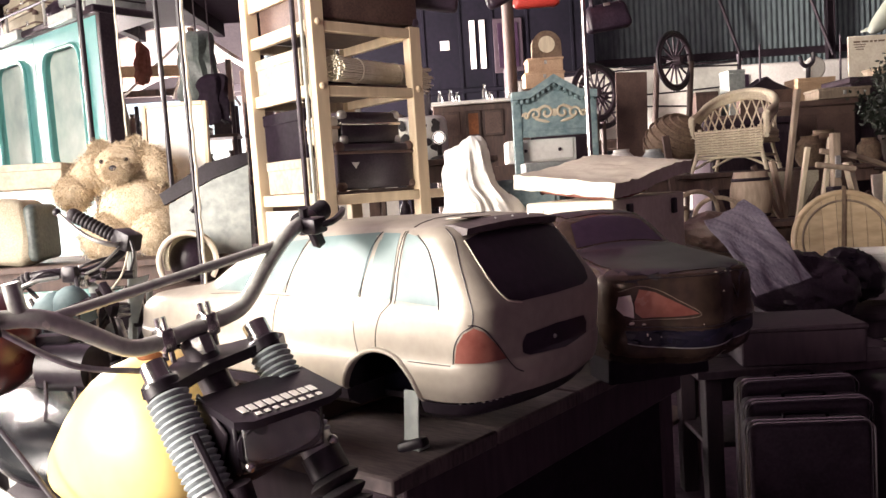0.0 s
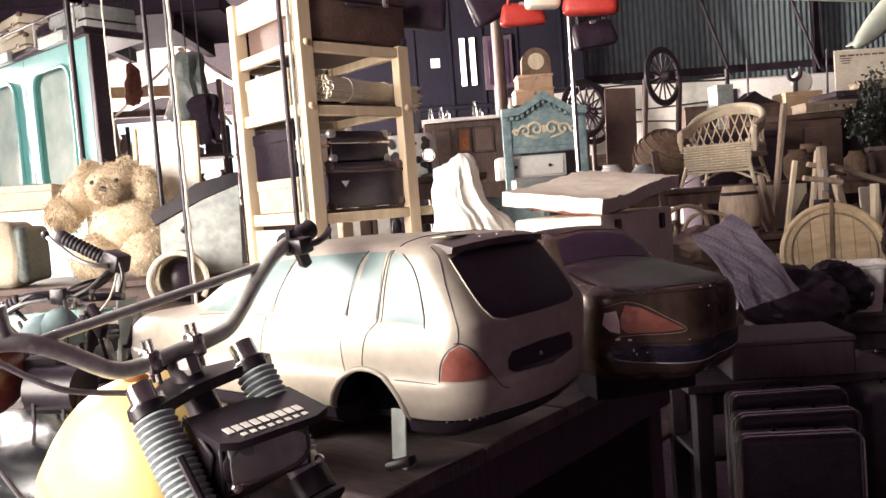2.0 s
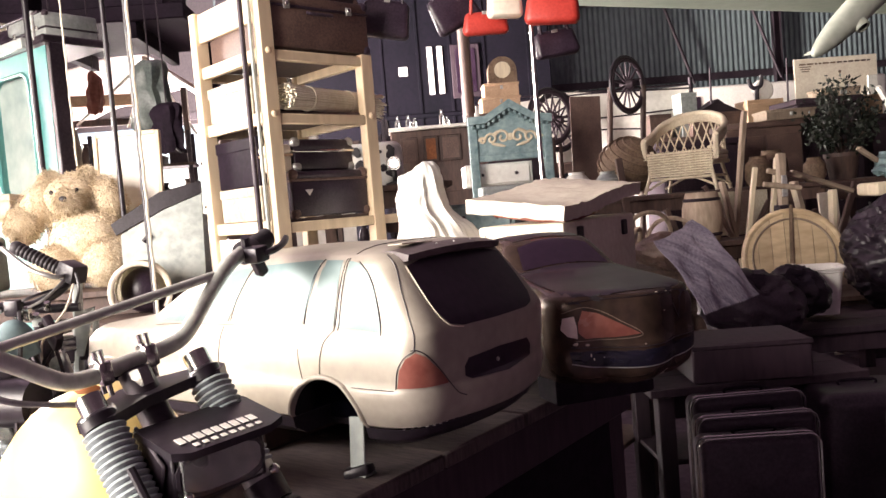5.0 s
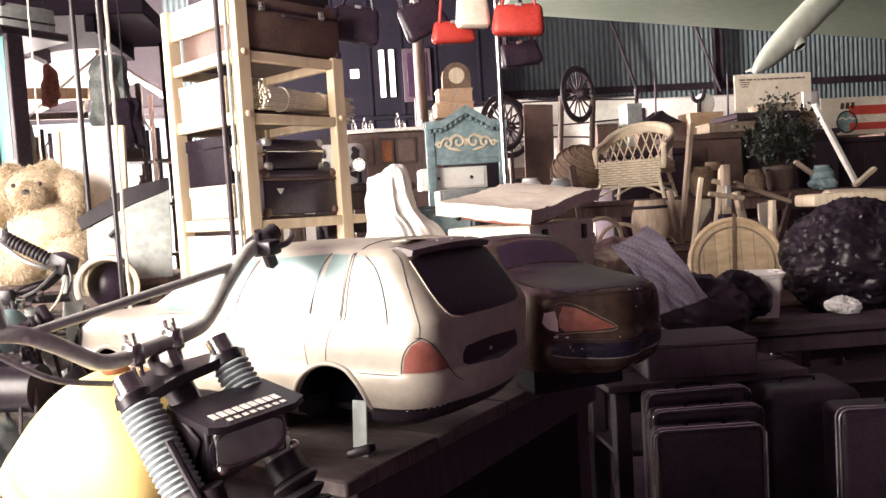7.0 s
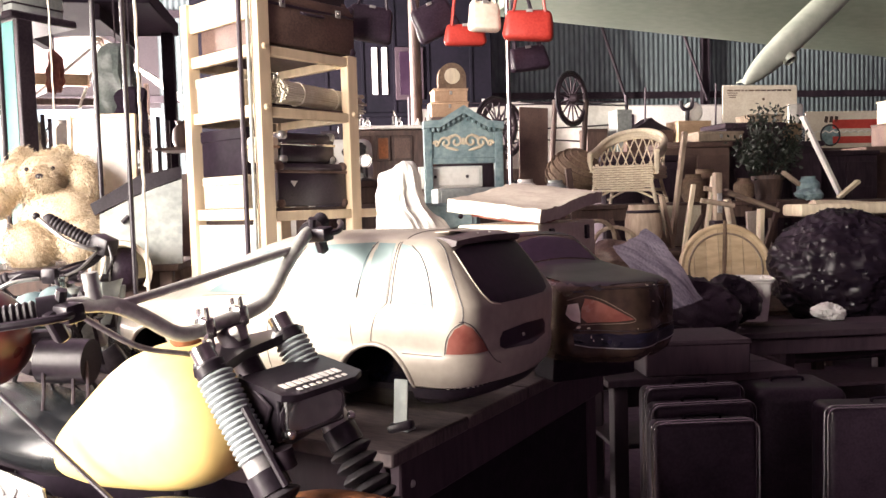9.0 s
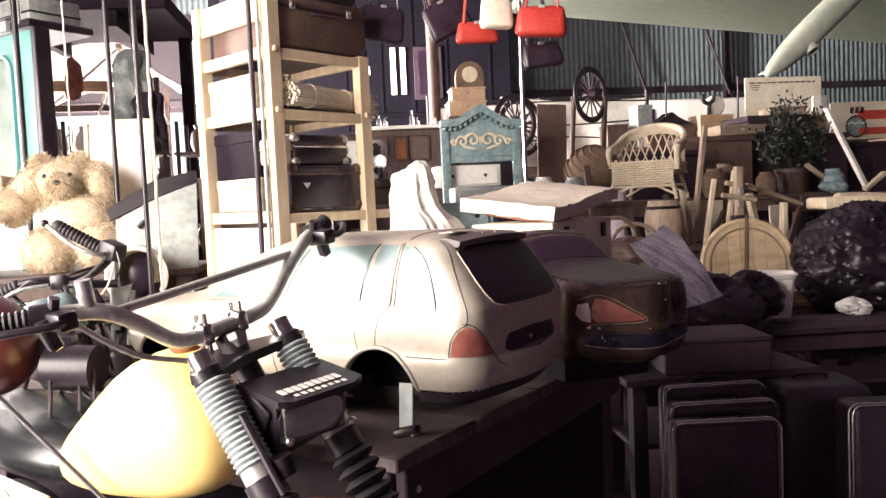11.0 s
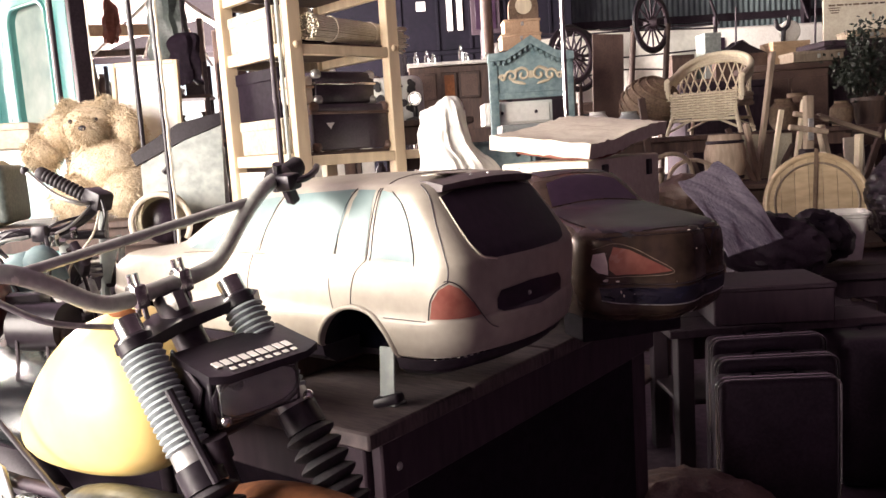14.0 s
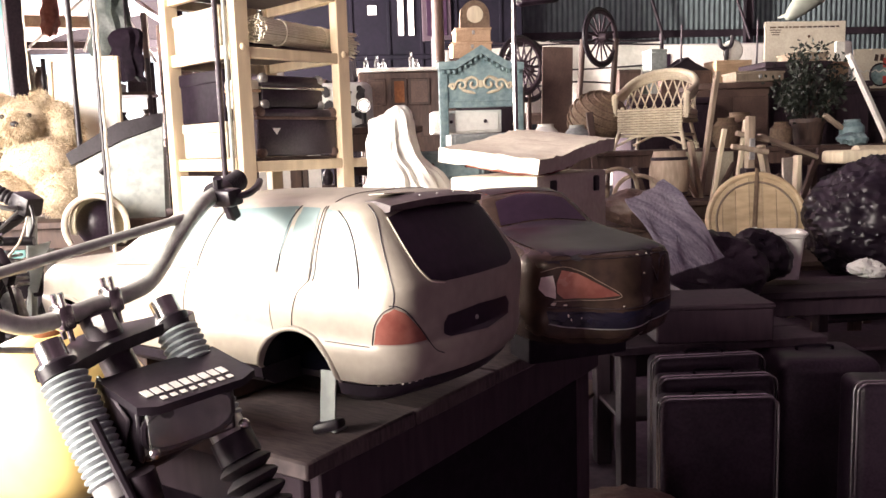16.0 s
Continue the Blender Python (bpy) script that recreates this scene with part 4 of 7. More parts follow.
# ---- pine shelf and what stands on it ----
SX, SY = Vector((0.76, 0.65, 0)).normalized(), Vector((-0.65, 0.76, 0)).normalized()
SHELF = Matrix(((SX.x, SY.x, 0, -0.406), (SX.y, SY.y, 0, 3.283), (0, 0, 1, 0), (0, 0, 0, 1)))


def at_shelf(x, y, z, turn=0.0):
    return SHELF @ pose(x, y, z, 0, 0, turn)


def pine_shelf():
    t = thing("shelf_unit", "open pine shelf unit packed with old suitcases", "shelf", SHELF)
    for x, y, top in ((0.0, 0.0, 2.6), (0.49, 0.0, 1.955), (0.0, 0.53, 2.2), (0.49, 0.53, 2.2)):
        p = part("post", box(bm_new(), (0.062, 0.05, top), (x, y, top / 2), bevel=0.004), M["pine"], t)
    for z in (1.925, 1.672, 1.235, 0.72):
        part("front_rail", box(bm_new(), (0.428, 0.03, 0.042), (0.245, -0.008, z), bevel=0.003), M["pine"], t)
        part("back_rail", box(bm_new(), (0.428, 0.03, 0.042), (0.245, 0.53, z), bevel=0.003), M["old_wood"], t)
        for x in (0.0, 0.49):
            part("side_rail", box(bm_new(), (0.03, 0.478, 0.05), (x, 0.265, z + 0.01), bevel=0.003), M["pine"], t)
        part("shelf_board", box(bm_new(), (0.45, 0.5, 0.014), (0.245, 0.265, z + 0.028), bevel=0.002), M["dark_wood"], t)
    part("side_board", box(bm_new(), (0.02, 0.478, 0.125), (-0.005, 0.265, 2.13), bevel=0.003), M["pine"], t, "wide pale top side board")
    part("front_rail", box(bm_new(), (0.24, 0.03, 0.04), (0.642, -0.004, 1.235), bevel=0.003), M["pine"], t)
    part("side_panel", box(bm_new(), (0.012, 0.478, 0.44), (-0.004, 0.265, 0.98), bevel=0.002), M["white"], t, "white painted lower side panel")
    for x, z in ((0.0, 1.69), (0.49, 1.69), (0.0, 1.94)):
        part("bolt_head", ball(bm_new(), (x, -0.027, z), (0.014, 0.008, 0.014), u=12, v=8), M["pine"], t)
    return t


pine_shelf()


def suitcase(w, d, h, shell, trim, m, label, split=0.45, corners=True, handle="front", latches=True, edge=None, group="old suitcases"):
    """A case that lies flat: x along its front, y into the depth, z up; its origin is the middle of its base."""
    t = thing("suitcase", label, "suitcase", m, group)
    zc = h * split
    part("base", box(bm_new(), (w, d, zc), (0, 0, zc / 2), bevel=0.012, seg=2), shell, t)
    part("lid", box(bm_new(), (w + 0.004, d + 0.004, h - zc - 0.002), (0, 0, (h + zc) / 2 + 0.001), bevel=0.014, seg=2), shell, t)
    part("rim", box(bm_new(), (w + 0.009, d + 0.009, 0.012), (0, 0, zc), bevel=0.004, seg=2), edge or trim, t)
    if corners:
        for sx in (-1, 1):
            for z in (0.014, h - 0.014):
                part("corner_cap", ball(bm_new(), (sx * (w / 2 - 0.014), -d / 2 + 0.014, z), (0.023, 0.023, 0.023), u=10, v=8), trim, t)
    if latches:
        for sx in (-0.3, 0.3):
            l = part("latch", box(bm_new(), (0.03, 0.006, 0.034), (sx * w, -d / 2 - 0.006, zc + 0.004), bevel=0.002), M["alloy"], t)
            part("hasp", box(bm_new(), (0.014, 0.005, 0.018), (sx * w, -d / 2 - 0.011, zc + 0.008), bevel=0.002), M["chrome"], l)
    if handle == "front":
        part("handle", tube(bm_new(), smooth_line([(-0.055, -d / 2 - 0.004, zc - 0.02), (-0.05, -d / 2 - 0.024, zc - 0.028), (0.05, -d / 2 - 0.024, zc - 0.028), (0.055, -d / 2 - 0.004, zc - 0.02)], 5), 0.007, 8), trim, t)
    return t


c1 = suitcase(0.385, 0.44, 0.19, M["black_leather"], M["brown_leather"], at_shelf(0.265, 0.225, 1.273), "dark plum leather suitcase with a small white sticker", 0.8, latches=False, handle="")
part("sticker", plate(bm_new(), [(-0.02, 0.012), (0.02, 0.012), (0, -0.014)], 0.001, pose(-0.115, -0.2235, 0.1, 0, 0, 0)), M["white"], c1, "white triangular sticker")
suitcase(0.31, 0.4, 0.13, M["black_leather"], M["alloy"], at_shelf(0.26, 0.235, 1.466, 2), "black ridged suitcase with bright metal edging on another suitcase", 0.62, edge=M["chrome"], latches=False, handle="")
suitcase(0.1, 0.3, 0.11, M["cream"], M["tan_leather"], at_shelf(0.06, 0.19, 1.466, -2), "small cream vanity case on a suitcase", 0.6, False, latches=False, handle="")
suitcase(0.52, 0.46, 0.215, M["brown_leather"], M["black_leather"], at_shelf(0.265, 0.22, 1.962), "large brown suitcase with worn dark corners on the top shelf", 0.78)
suitcase(0.48, 0.4, 0.16, M["black_leather"], M["brown_leather"], at_shelf(0.29, 0.25, 2.182, 3), "black leather suitcase lying on a larger brown one", 0.5)


def carton(w, d, h, mat_, m, label, name="carton", flaps=False, group="boxes"):
    t = thing(name, label, "box", m, group)
    part("body", box(bm_new(), (w, d, h), (0, 0, h / 2), bevel=0.004), mat_, t)
    part("lid", box(bm_new(), (w + 0.008, d + 0.008, min(0.05, h * 0.3)), (0, 0, h - min(0.05, h * 0.3) / 2 + 0.004), bevel=0.004), mat_, t)
    return t


carton(0.075, 0.36, 0.15, M["card"], at_shelf(0.03, 0.3, 1.7075), "low cream carton on the pine shelf")
carton(0.06, 0.34, 0.14, M["card"], at_shelf(0.03, 0.3, 1.2725), "cream carton stained by damp, on the pine shelf")
carton(0.06, 0.34, 0.2, M["void"], at_shelf(0.03, 0.3, 1.418), "black leather case standing on a carton")
carton(0.34, 0.2, 0.1, M["navy"], at_shelf(0.28, 0.38, 1.7), "dark blue box pushed to the back of the shelf")


def rolled_mat():
    """A bundle of thin straw stems tied in a roll."""
    t = thing("straw_roll", "tied roll of pale straw matting on the pine shelf", "mat", at_shelf(0.1, 0.0, 1.763, 14.5))
    rng = random.Random(4)
    bm = bm_new()
    for ring, n in ((0.046, 52), (0.039, 40), (0.03, 30), (0.021, 20), (0.011, 10), (0.003, 3)):
        for i in range(n):
            a = 2 * math.pi * i / n + rng.random() * 0.1
            y, z = ring * math.cos(a), ring * math.sin(a)
            x0, x1, k = -0.02 - rng.random() * 0.03, 0.52 + rng.random() * 0.06, 1.1 + rng.random() * 0.5
            tube(bm, [(x0, y * 1.1, z * 1.1), (0.05, y, z), (0.42, y, z), (x1, y * k, z * k - 0.012)], 0.0036, 5)
    part("straw", bm, M["straw"], t)["kind"] = "stuff"
    for x in (0.1, 0.36):
        ring = [(x, 0.051 * math.cos(a), 0.051 * math.sin(a)) for a in [2 * math.pi * i / 24 for i in range(24)]]
        part("tie", tube(bm_new(), ring, 0.003, 6, closed=True), M["straw"], t)


rolled_mat()


def flask(m, tall, mat_, label):
    bm = lathe(bm_new(), [(0.02, 0), (0.024, 0.004), (0.024, tall * 0.6), (0.01, tall * 0.75), (0.01, tall * 0.95), (0.013, tall)], 14)
    return solid("bottle", bm, mat_, label, "bottle", m, "bottles")


flask(at_shelf(0.3, 0.3, 1.8), 0.1, M["bottle"], "small clear glass bottle on the shelf")
for k, (x, y) in enumerate(((-0.06, 0.06), (-0.05, 0.015))):
    solid("steel_pole", rod(bm_new(), (0, 0, 0), (0, 0, 3.2), 0.008 if k else 0.011), M["steel_dark"] if k == 0 else M["grey_metal"], "thin upright steel pole beside the pine shelf", "pole", at_shelf(x, y, 0), "poles")


def draped_cloth():
    bm = bm_new()
    n, rows = 96, []
    for z, r, dx in [tuple(v) for v in smooth4([(1.466, 0.035, 0.0), (1.462, 0.062, 0.0), (1.445, 0.086, -0.004), (1.41, 0.1, -0.008), (1.36, 0.106, -0.008), (1.31, 0.11, -0.004), (1.26, 0.122, 0.012), (1.2, 0.155, 0.045), (1.1, 0.185, 0.06), (0.9, 0.2, 0.06)], 3)]:
        row = []
        for j in range(n):
            a = 2 * math.pi * j / n
            deep = min(1.0, max(0.0, (1.47 - z) / 0.25))
            fold = 1 + deep * 0.24 * noise.noise(Vector((2.6 * math.cos(a), 2.6 * math.sin(a), z * 2.2))) + (0.05 + 0.16 * deep) * noise.noise(Vector((6 * math.cos(a) + z * 3, 6 * math.sin(a), z * 3 + 5)))
            row.append(bm.verts.new((dx + r * fold * math.cos(a) * 1.06, r * fold * math.sin(a) * 0.85, z - 0.02 * (1 - deep) * math.cos(a - 2.6))))
        rows.append(row)
    for a, b in zip(rows, rows[1:]):
        for j in range(n):
            bm.faces.new((a[j], a[(j + 1) % n], b[(j + 1) % n], b[j]))
    bm.faces.new(rows[0])
    rumple(bm, 0.014, 13)
    rumple(bm, 0.007, 34)
    return solid("white_cloth", bm, M["cloth"], "white cotton sheet draped over a standing object", "cloth", pose(0.17, 3.42, 0) @ Matrix.Diagonal((0.88, 0.9, 0.985, 1)))


draped_cloth()


def stand(name, x, y, w, d, top, mat_, label, turn=0.0, shelf=True):
    """A plain old table: top, aprons and legs."""
    t = thing(name, label, "table", pose(x, y, 0, 0, 0, turn), "old tables")
    n = max(2, round(d / 0.2))
    for i in range(n):
        part("top_board", box(bm_new(), (w, d / n - 0.004, 0.03), (0, -d / 2 + d / n * (i + 0.5), top - 0.015), bevel=0.003), mat_, t)
    for sy in (-1, 1):
        part("apron", box(bm_new(), (w - 0.16, 0.022, 0.09), (0, sy * (d / 2 - 0.05), top - 0.075)), mat_, t)
    for sx in (-1, 1):
        for sy in (-1, 1):
            part("leg", box(bm_new(), (0.06, 0.06, top - 0.03), (sx * (w / 2 - 0.06), sy * (d / 2 - 0.05), (top - 0.03) / 2)), mat_, t)
    if shelf:
        part("lower_shelf", box(bm_new(), (w - 0.08, d - 0.08, 0.02), (0, 0, 0.28)), mat_, t)
    return t


stand("old_table", 0.2, 3.45, 0.5, 0.36, 0.9, M["dark_wood"], "dark old side table under a white sheet")


# ---- trunk with a warped lid ----
def trunk():
    m = pose(0.69, 3.14, 0.0, 0, 0, 51.8)
    t = thing("travel_trunk", "battered cream travel trunk with a warped half-open lid", "trunk", m)
    part("body", box(bm_new(), (0.64, 0.35, 0.4), (0, 0.0, 0.98), bevel=0.01, seg=2), M["cream"], t)
    bm = bm_new()
    bmesh.ops.create_grid(bm, x_segments=26, y_segments=16, size=0.5, matrix=Matrix.Diagonal((0.7, 0.4, 1, 1)))
    for v in bm.verts:
        v.co.z = 0.012 * math.sin(v.co.x * 7) + 0.006 * noise.noise(v.co * 22)
    bmesh.ops.solidify(bm, geom=bm.faces[:], thickness=0.052)
    rumple(bm, 0.004, 30)
    for v in bm.verts:
        v.co = pose(0, 0.0, 1.295, 7.5, -4, 0) @ v.co
    part("lid", bm, M["cream"], t, "warped lid wrapped in stained pale cloth")
    part("red_lining", box(bm_new(), (0.3, 0.3, 0.02), (-0.1, 0.0, 1.215), (9, -6, 0), bevel=0.006, seg=2), M["lamp_red"], t, "faded red lining poking out")
    for sx in (-0.2, 0.2):
        part("latch", box(bm_new(), (0.04, 0.012, 0.06), (sx, -0.18, 1.13), bevel=0.003), M["steel_dark"], t)
    for sx in (-1, 1):
        part("batten", box(bm_new(), (0.03, 0.36, 0.03), (sx * 0.29, -0.0, 0.83), bevel=0.004), M["old_wood"], t)


trunk()
stand("old_table", 0.69, 3.14, 0.72, 0.44, 0.78, M["dark_wood"], "dark old table under the cream trunk", 51.8)
stand("old_bench_table", 0.75, 6.5, 1.9, 0.9, 1.22, M["dark_wood"], "long dark table stacked with painted furniture")


def headboard():
    """A carved and painted bed head with a pointed top."""
    t = thing("bed_headboard", "carved teal bed headboard with a pointed pediment", "headboard", pose(1.0, 6.5, 1.22))
    P = M["teal_paint"]
    top = [(-0.335, 0.67), (-0.335, 0.73), (-0.2, 0.735), (0.0, 0.855), (0.2, 0.73), (0.335, 0.715), (0.335, 0.655), (0.2, 0.67), (0.0, 0.79), (-0.2, 0.675)]
    part("cornice", plate(bm_new(), top, 0.15), P, t)
    part("panel", plate(bm_new(), [(-0.3, 0.42), (0.3, 0.42), (0.3, 0.66), (0.19, 0.68), (0, 0.79), (-0.19, 0.68), (-0.3, 0.67)], 0.03), P, t)
    part("bottom_rail", box(bm_new(), (0.6, 0.05, 0.05), (0, 0, 0.4), bevel=0.006), P, t)
    for sx in (-1, 1):
        part("post", box(bm_new(), (0.07, 0.07, 0.68), (sx * 0.3, 0, 0.34), bevel=0.008, seg=2), P, t)
    for i in range(15):
        u = -0.3 + 0.6 * i / 14
        z = 0.655 if abs(u) > 0.2 else 0.655 + (0.2 - abs(u)) * 0.6
        part("dentil", box(bm_new(), (0.024, 0.04, 0.032), (u, -0.04, z), bevel=0.003), P, t)
    for sx in (-1, 1):
        for k, (cx, cz, r) in enumerate(((0.065, 0.56, 0.062), (0.155, 0.55, 0.05), (0.228, 0.54, 0.028))):
            sp = [(sx * (cx + r * (1 - a / 9) * math.cos(a)), -0.022, cz + r * (1 - a / 9) * math.sin(a)) for a in [i * 0.35 for i in range(22)]]
            part("carved_scroll", tube(bm_new(), sp, 0.011, 6), M["wicker"], t, "pale carved scroll")
    for sx in (-1, 1):
        part("carved_leaf", ball(bm_new(), (sx * 0.105, -0.02, 0.6), (0.05, 0.012, 0.014), (0, sx * 24, 0), 12, 8), M["wicker"], t)
        part("carved_leaf", ball(bm_new(), (sx * 0.1, -0.02, 0.5), (0.06, 0.012, 0.013), (0, sx * -14, 0), 12, 8), M["wicker"], t)
    part("carved_rosette", lathe(bm_new(), [(0.028, 0), (0.03, 0.008), (0.012, 0.014)], 16, pose(0, -0.014, 0.56, 90, 0, 0)), M["wicker"], t)


headboard()


def chest(w, d, h, mat_, m, label, rows=1):
    t = thing("chest_of_drawers", label, "drawers", m, "painted chests")
    part("carcass", box(bm_new(), (w, d, h), (0, 0, h / 2), bevel=0.006), mat_, t)
    for i in range(rows):
        z = h * (i + 0.5) / rows
        dr = part("drawer", box(bm_new(), (w - 0.05, 0.02, h / rows - 0.03), (0, -d / 2 - 0.008, z), bevel=0.004), mat_, t)
        for sx in (-0.25, 0.25):
            part("knob", ball(bm_new(), (sx * w, -d / 2 - 0.028, z), (0.014, 0.014, 0.014), u=10, v=8), M["steel_dark"], dr)


chest(0.55, 0.4, 0.18, M["white"], pose(0.9, 6.78, 1.4), "white painted drawer unit with a rounded top")
chest(0.62, 0.36, 0.16, M["grey_metal"], pose(0.98, 5.95, 1.22), "grey-green metal drawer box")
chest(0.36, 0.3, 0.15, M["teal_paint"], pose(0.53, 4.4, 1.12, 0, 0, -14), "small weathered teal chest")
stand("old_table", 0.5, 4.4, 0.6, 0.5, 1.12, M["dark_wood"], "dark old table carrying a small teal chest")

# ---- hanging rail with bags ----
rail = thing("bag_stand", "chrome pole stand hung with old handbags", "stand", pose(0.71, 3.56, 0))
part("pole", rod(bm_new(), (0, 0, 0), (0, 0, 2.9), 0.011), M["chrome"], rail)
part("foot_plate", lathe(bm_new(), [(0.16, 0), (0.16, 0.012), (0.02, 0.02)], 24), M["steel_dark"], rail)
part("arm", rod(bm_new(), (-0.35, 0, 2.33), (0.3, 0, 2.33), 0.008), M["chrome"], rail)


def handbag(w, h, d, mat_, m, label, strap=0.16):
    """A soft bag that hangs by its strap from its origin."""
    t = thing("handbag", label, "bag", m, "hanging bags")
    bm = bm_new()
    box(bm, (w, d, h), (0, 0, -strap - h / 2), bevel=min(0.03, d * 0.4), seg=3)
    for v in bm.verts:
        k = (v.co.z + strap + h) / h
        v.co.y *= 1.15 - 0.75 * k
        v.co.x *= 1.04 - 0.12 * k
    rumple(bm, 0.006, 18, w * 10)
    part("body", bm, mat_, t)
    for y in (-d * 0.22, d * 0.22):
        part("strap", tube(bm_new(), smooth_line([(-w * 0.32, y, -strap - 0.01), (-w * 0.2, y * 0.6, -strap * 0.3), (0, 0, 0), (w * 0.2, y * 0.6, -strap * 0.3), (w * 0.32, y, -strap - 0.01)], 6), 0.006, 8), mat_, t)
    part("clasp", box(bm_new(), (0.03, 0.006, 0.014), (0, -d * 0.2 - 0.004, -strap - 0.006), bevel=0.002), M["alloy"], t)


handbag(0.23, 0.14, 0.08, M["red_leather"], pose(0.815, 3.5, 2.33, 0, 4, -12), "bright red leather handbag hanging from a pole", 0.18)
handbag(0.16, 0.14, 0.06, M["cream"], pose(0.6, 3.55, 2.33, 0, 0, 10), "cream handbag hanging from a pole", 0.13)
handbag(0.2, 0.1, 0.06, M["red_leather"], pose(0.52, 3.62, 2.33, 0, 0, 0), "dark red handbag hanging behind others", 0.22)
handbag(0.2, 0.12, 0.06, M["black_leather"], pose(0.78, 3.64, 2.33, 0, -8, 6), "black leather handbag hanging from a pole", 0.32)
for k, (x, y, tilt) in enumerate(((0.12, 3.75, 10), (0.3, 3.72, -25))):
    handbag(0.22, 0.17, 0.07, M["black_leather"], pose(x, y, 2.36, 0, tilt, 12 * k), "glossy black leather handbag hanging near the shelf", 0.14)
part("arm", rod(bm_new(), (-0.75, 0.19, 2.37), (0.0, 0.03, 2.33), 0.006), M["chrome"], rail)

# ---- right-hand clutter ----
stand("old_bench_table", 2.55, 6.1, 2.6, 0.9, 1.22, M["dark_wood"], "long dark table stacked with cane and timber")


def wicker_chair():
    t = thing("wicker_armchair", "cream woven wicker armchair stored on a table", "chair", pose(2.27, 6.0, 1.225, 0, 0, -36) @ Matrix.Scale(1.05, 4))
    W = M["wicker"]
    for x, y in ((-0.2, -0.22), (0.2, -0.22), (-0.18, 0.18), (0.18, 0.18)):
        part("leg", tube(bm_new(), smooth_line([(x * 1.25, y * 1.2, 0), (x, y, 0.2), (x, y * 0.95, 0.3)], 4), 0.014, 8), W, t)
    for a, b in (((-0.22, -0.23, 0.1), (0.22, -0.23, 0.1)), ((-0.22, -0.23, 0.1), (-0.2, 0.19, 0.1)), ((0.22, -0.23, 0.1), (0.2, 0.19, 0.1)), ((-0.2, 0.19, 0.1), (0.2, 0.19, 0.1))):
        part("stretcher", rod(bm_new(), a, b, 0.01, 8), W, t)
    part("seat", box(bm_new(), (0.46, 0.44, 0.03), (0, 0, 0.2), bevel=0.012, seg=2), W, t)
    ap = part("apron", box(bm_new(), (0.44, 0.012, 0.17), (0, -0.228, 0.2), bevel=0.003), M["old_wood"], t)
    for k in range(10):
        z = 0.122 + k * 0.0172
        bend = [(-0.225 + 0.45 * i / 48, -0.241 + 0.006 * math.sin(i * math.pi / 4 + k * math.pi), z) for i in range(49)]
        part("weave_band", tube(bm_new(), bend, 0.0078, 6), W, ap)
    for i in range(13):
        part("weave_stake", rod(bm_new(), (-0.218 + 0.0364 * i, -0.238, 0.115), (-0.218 + 0.0364 * i, -0.238, 0.288), 0.005, 5), W, ap)
    for y in (-0.22, 0.18):
        part("cross_brace", tube(bm_new(), smooth_line([(-0.24, y, 0.03), (0.0, y, 0.12), (0.24, y, 0.03)], 6), 0.009, 6), W, t)
    def rim(a, h):
        if abs(a) > math.pi / 2:  # the arms run straight forward
            return Vector((math.copysign(0.25, a), 0.02 - (abs(a) - math.pi / 2) * 0.5, h))
        return Vector((0.25 * math.sin(a), 0.02 + 0.24 * math.cos(a), h))
    angles = [radians(-118 + 236 * i / 30) for i in range(31)]
    def top(a):
        return 0.33 + 0.24 * max(0.0, math.cos(a * 0.62)) ** 1.4
    part("top_roll", tube(bm_new(), [rim(a, top(a)) * 1.0 for a in angles], 0.021, 10), W, t)
    part("back_band", tube(bm_new(), [rim(a, top(a) - 0.05) for a in angles], 0.016, 8), W, t)
    part("lower_band", tube(bm_new(), [rim(a, 0.26) * 0.985 for a in angles], 0.018, 8), W, t)
    part("lower_band", tube(bm_new(), [rim(a, 0.23) * 0.985 for a in angles], 0.016, 8), W, t)
    for s in (-1, 1):
        bm = bm_new()
        for i in range(1, 30, 2):
            a, b = angles[i], angles[max(0, min(30, i + 3 * s))]
            tube(bm, [rim(a, 0.26) * 0.985, rim(b, top(b) - 0.05)], 0.006, 5)
        part("lattice", bm, W, t, "open diamond cane lattice")
    for h in (0.02, 0.035):
        part("top_weave", tube(bm_new(), [rim(a, top(a) - h) * 1.0 for a in angles], 0.014, 8), W, t)
    for i in (0, 30):
        part("arm_front", tube(bm_new(), [rim(angles[i], top(angles[i])), rim(angles[i], 0.24)], 0.022, 8), W, t)


wicker_chair()


def cart_wheel(m, r, label):
    t = thing("spoked_cart_wheel", label, "cart wheel", m)
    part("tyre", tube(bm_new(), [(r * math.cos(a), 0, r * math.sin(a)) for a in [2 * math.pi * i / 48 for i in range(48)]], 0.016, 8, closed=True), M["black"], t)
    part("rim", tube(bm_new(), [((r - 0.03) * math.cos(a), 0, (r - 0.03) * math.sin(a)) for a in [2 * math.pi * i / 48 for i in range(48)]], 0.021, 8, closed=True), M["darkest_wood"], t)
    part("hub", lathe(bm_new(), [(0.03, -0.08), (0.045, -0.05), (0.055, 0), (0.045, 0.05), (0.03, 0.08)], 16, pose(0, 0, 0, 90, 0, 0)), M["darkest_wood"], t)
    for i in range(14):
        a = 2 * math.pi * i / 14
        part("spoke", rod(bm_new(), (0.04 * math.cos(a), 0, 0.04 * math.sin(a)), ((r - 0.04) * math.cos(a), 0, (r - 0.04) * math.sin(a)), 0.012, 6, 0.009), M["darkest_wood"], t)


cart_wheel(pose(2.49, 8.2, 2.345, 0, 8, 38), 0.285, "dark spoked wooden cart wheel propped on a cart frame")
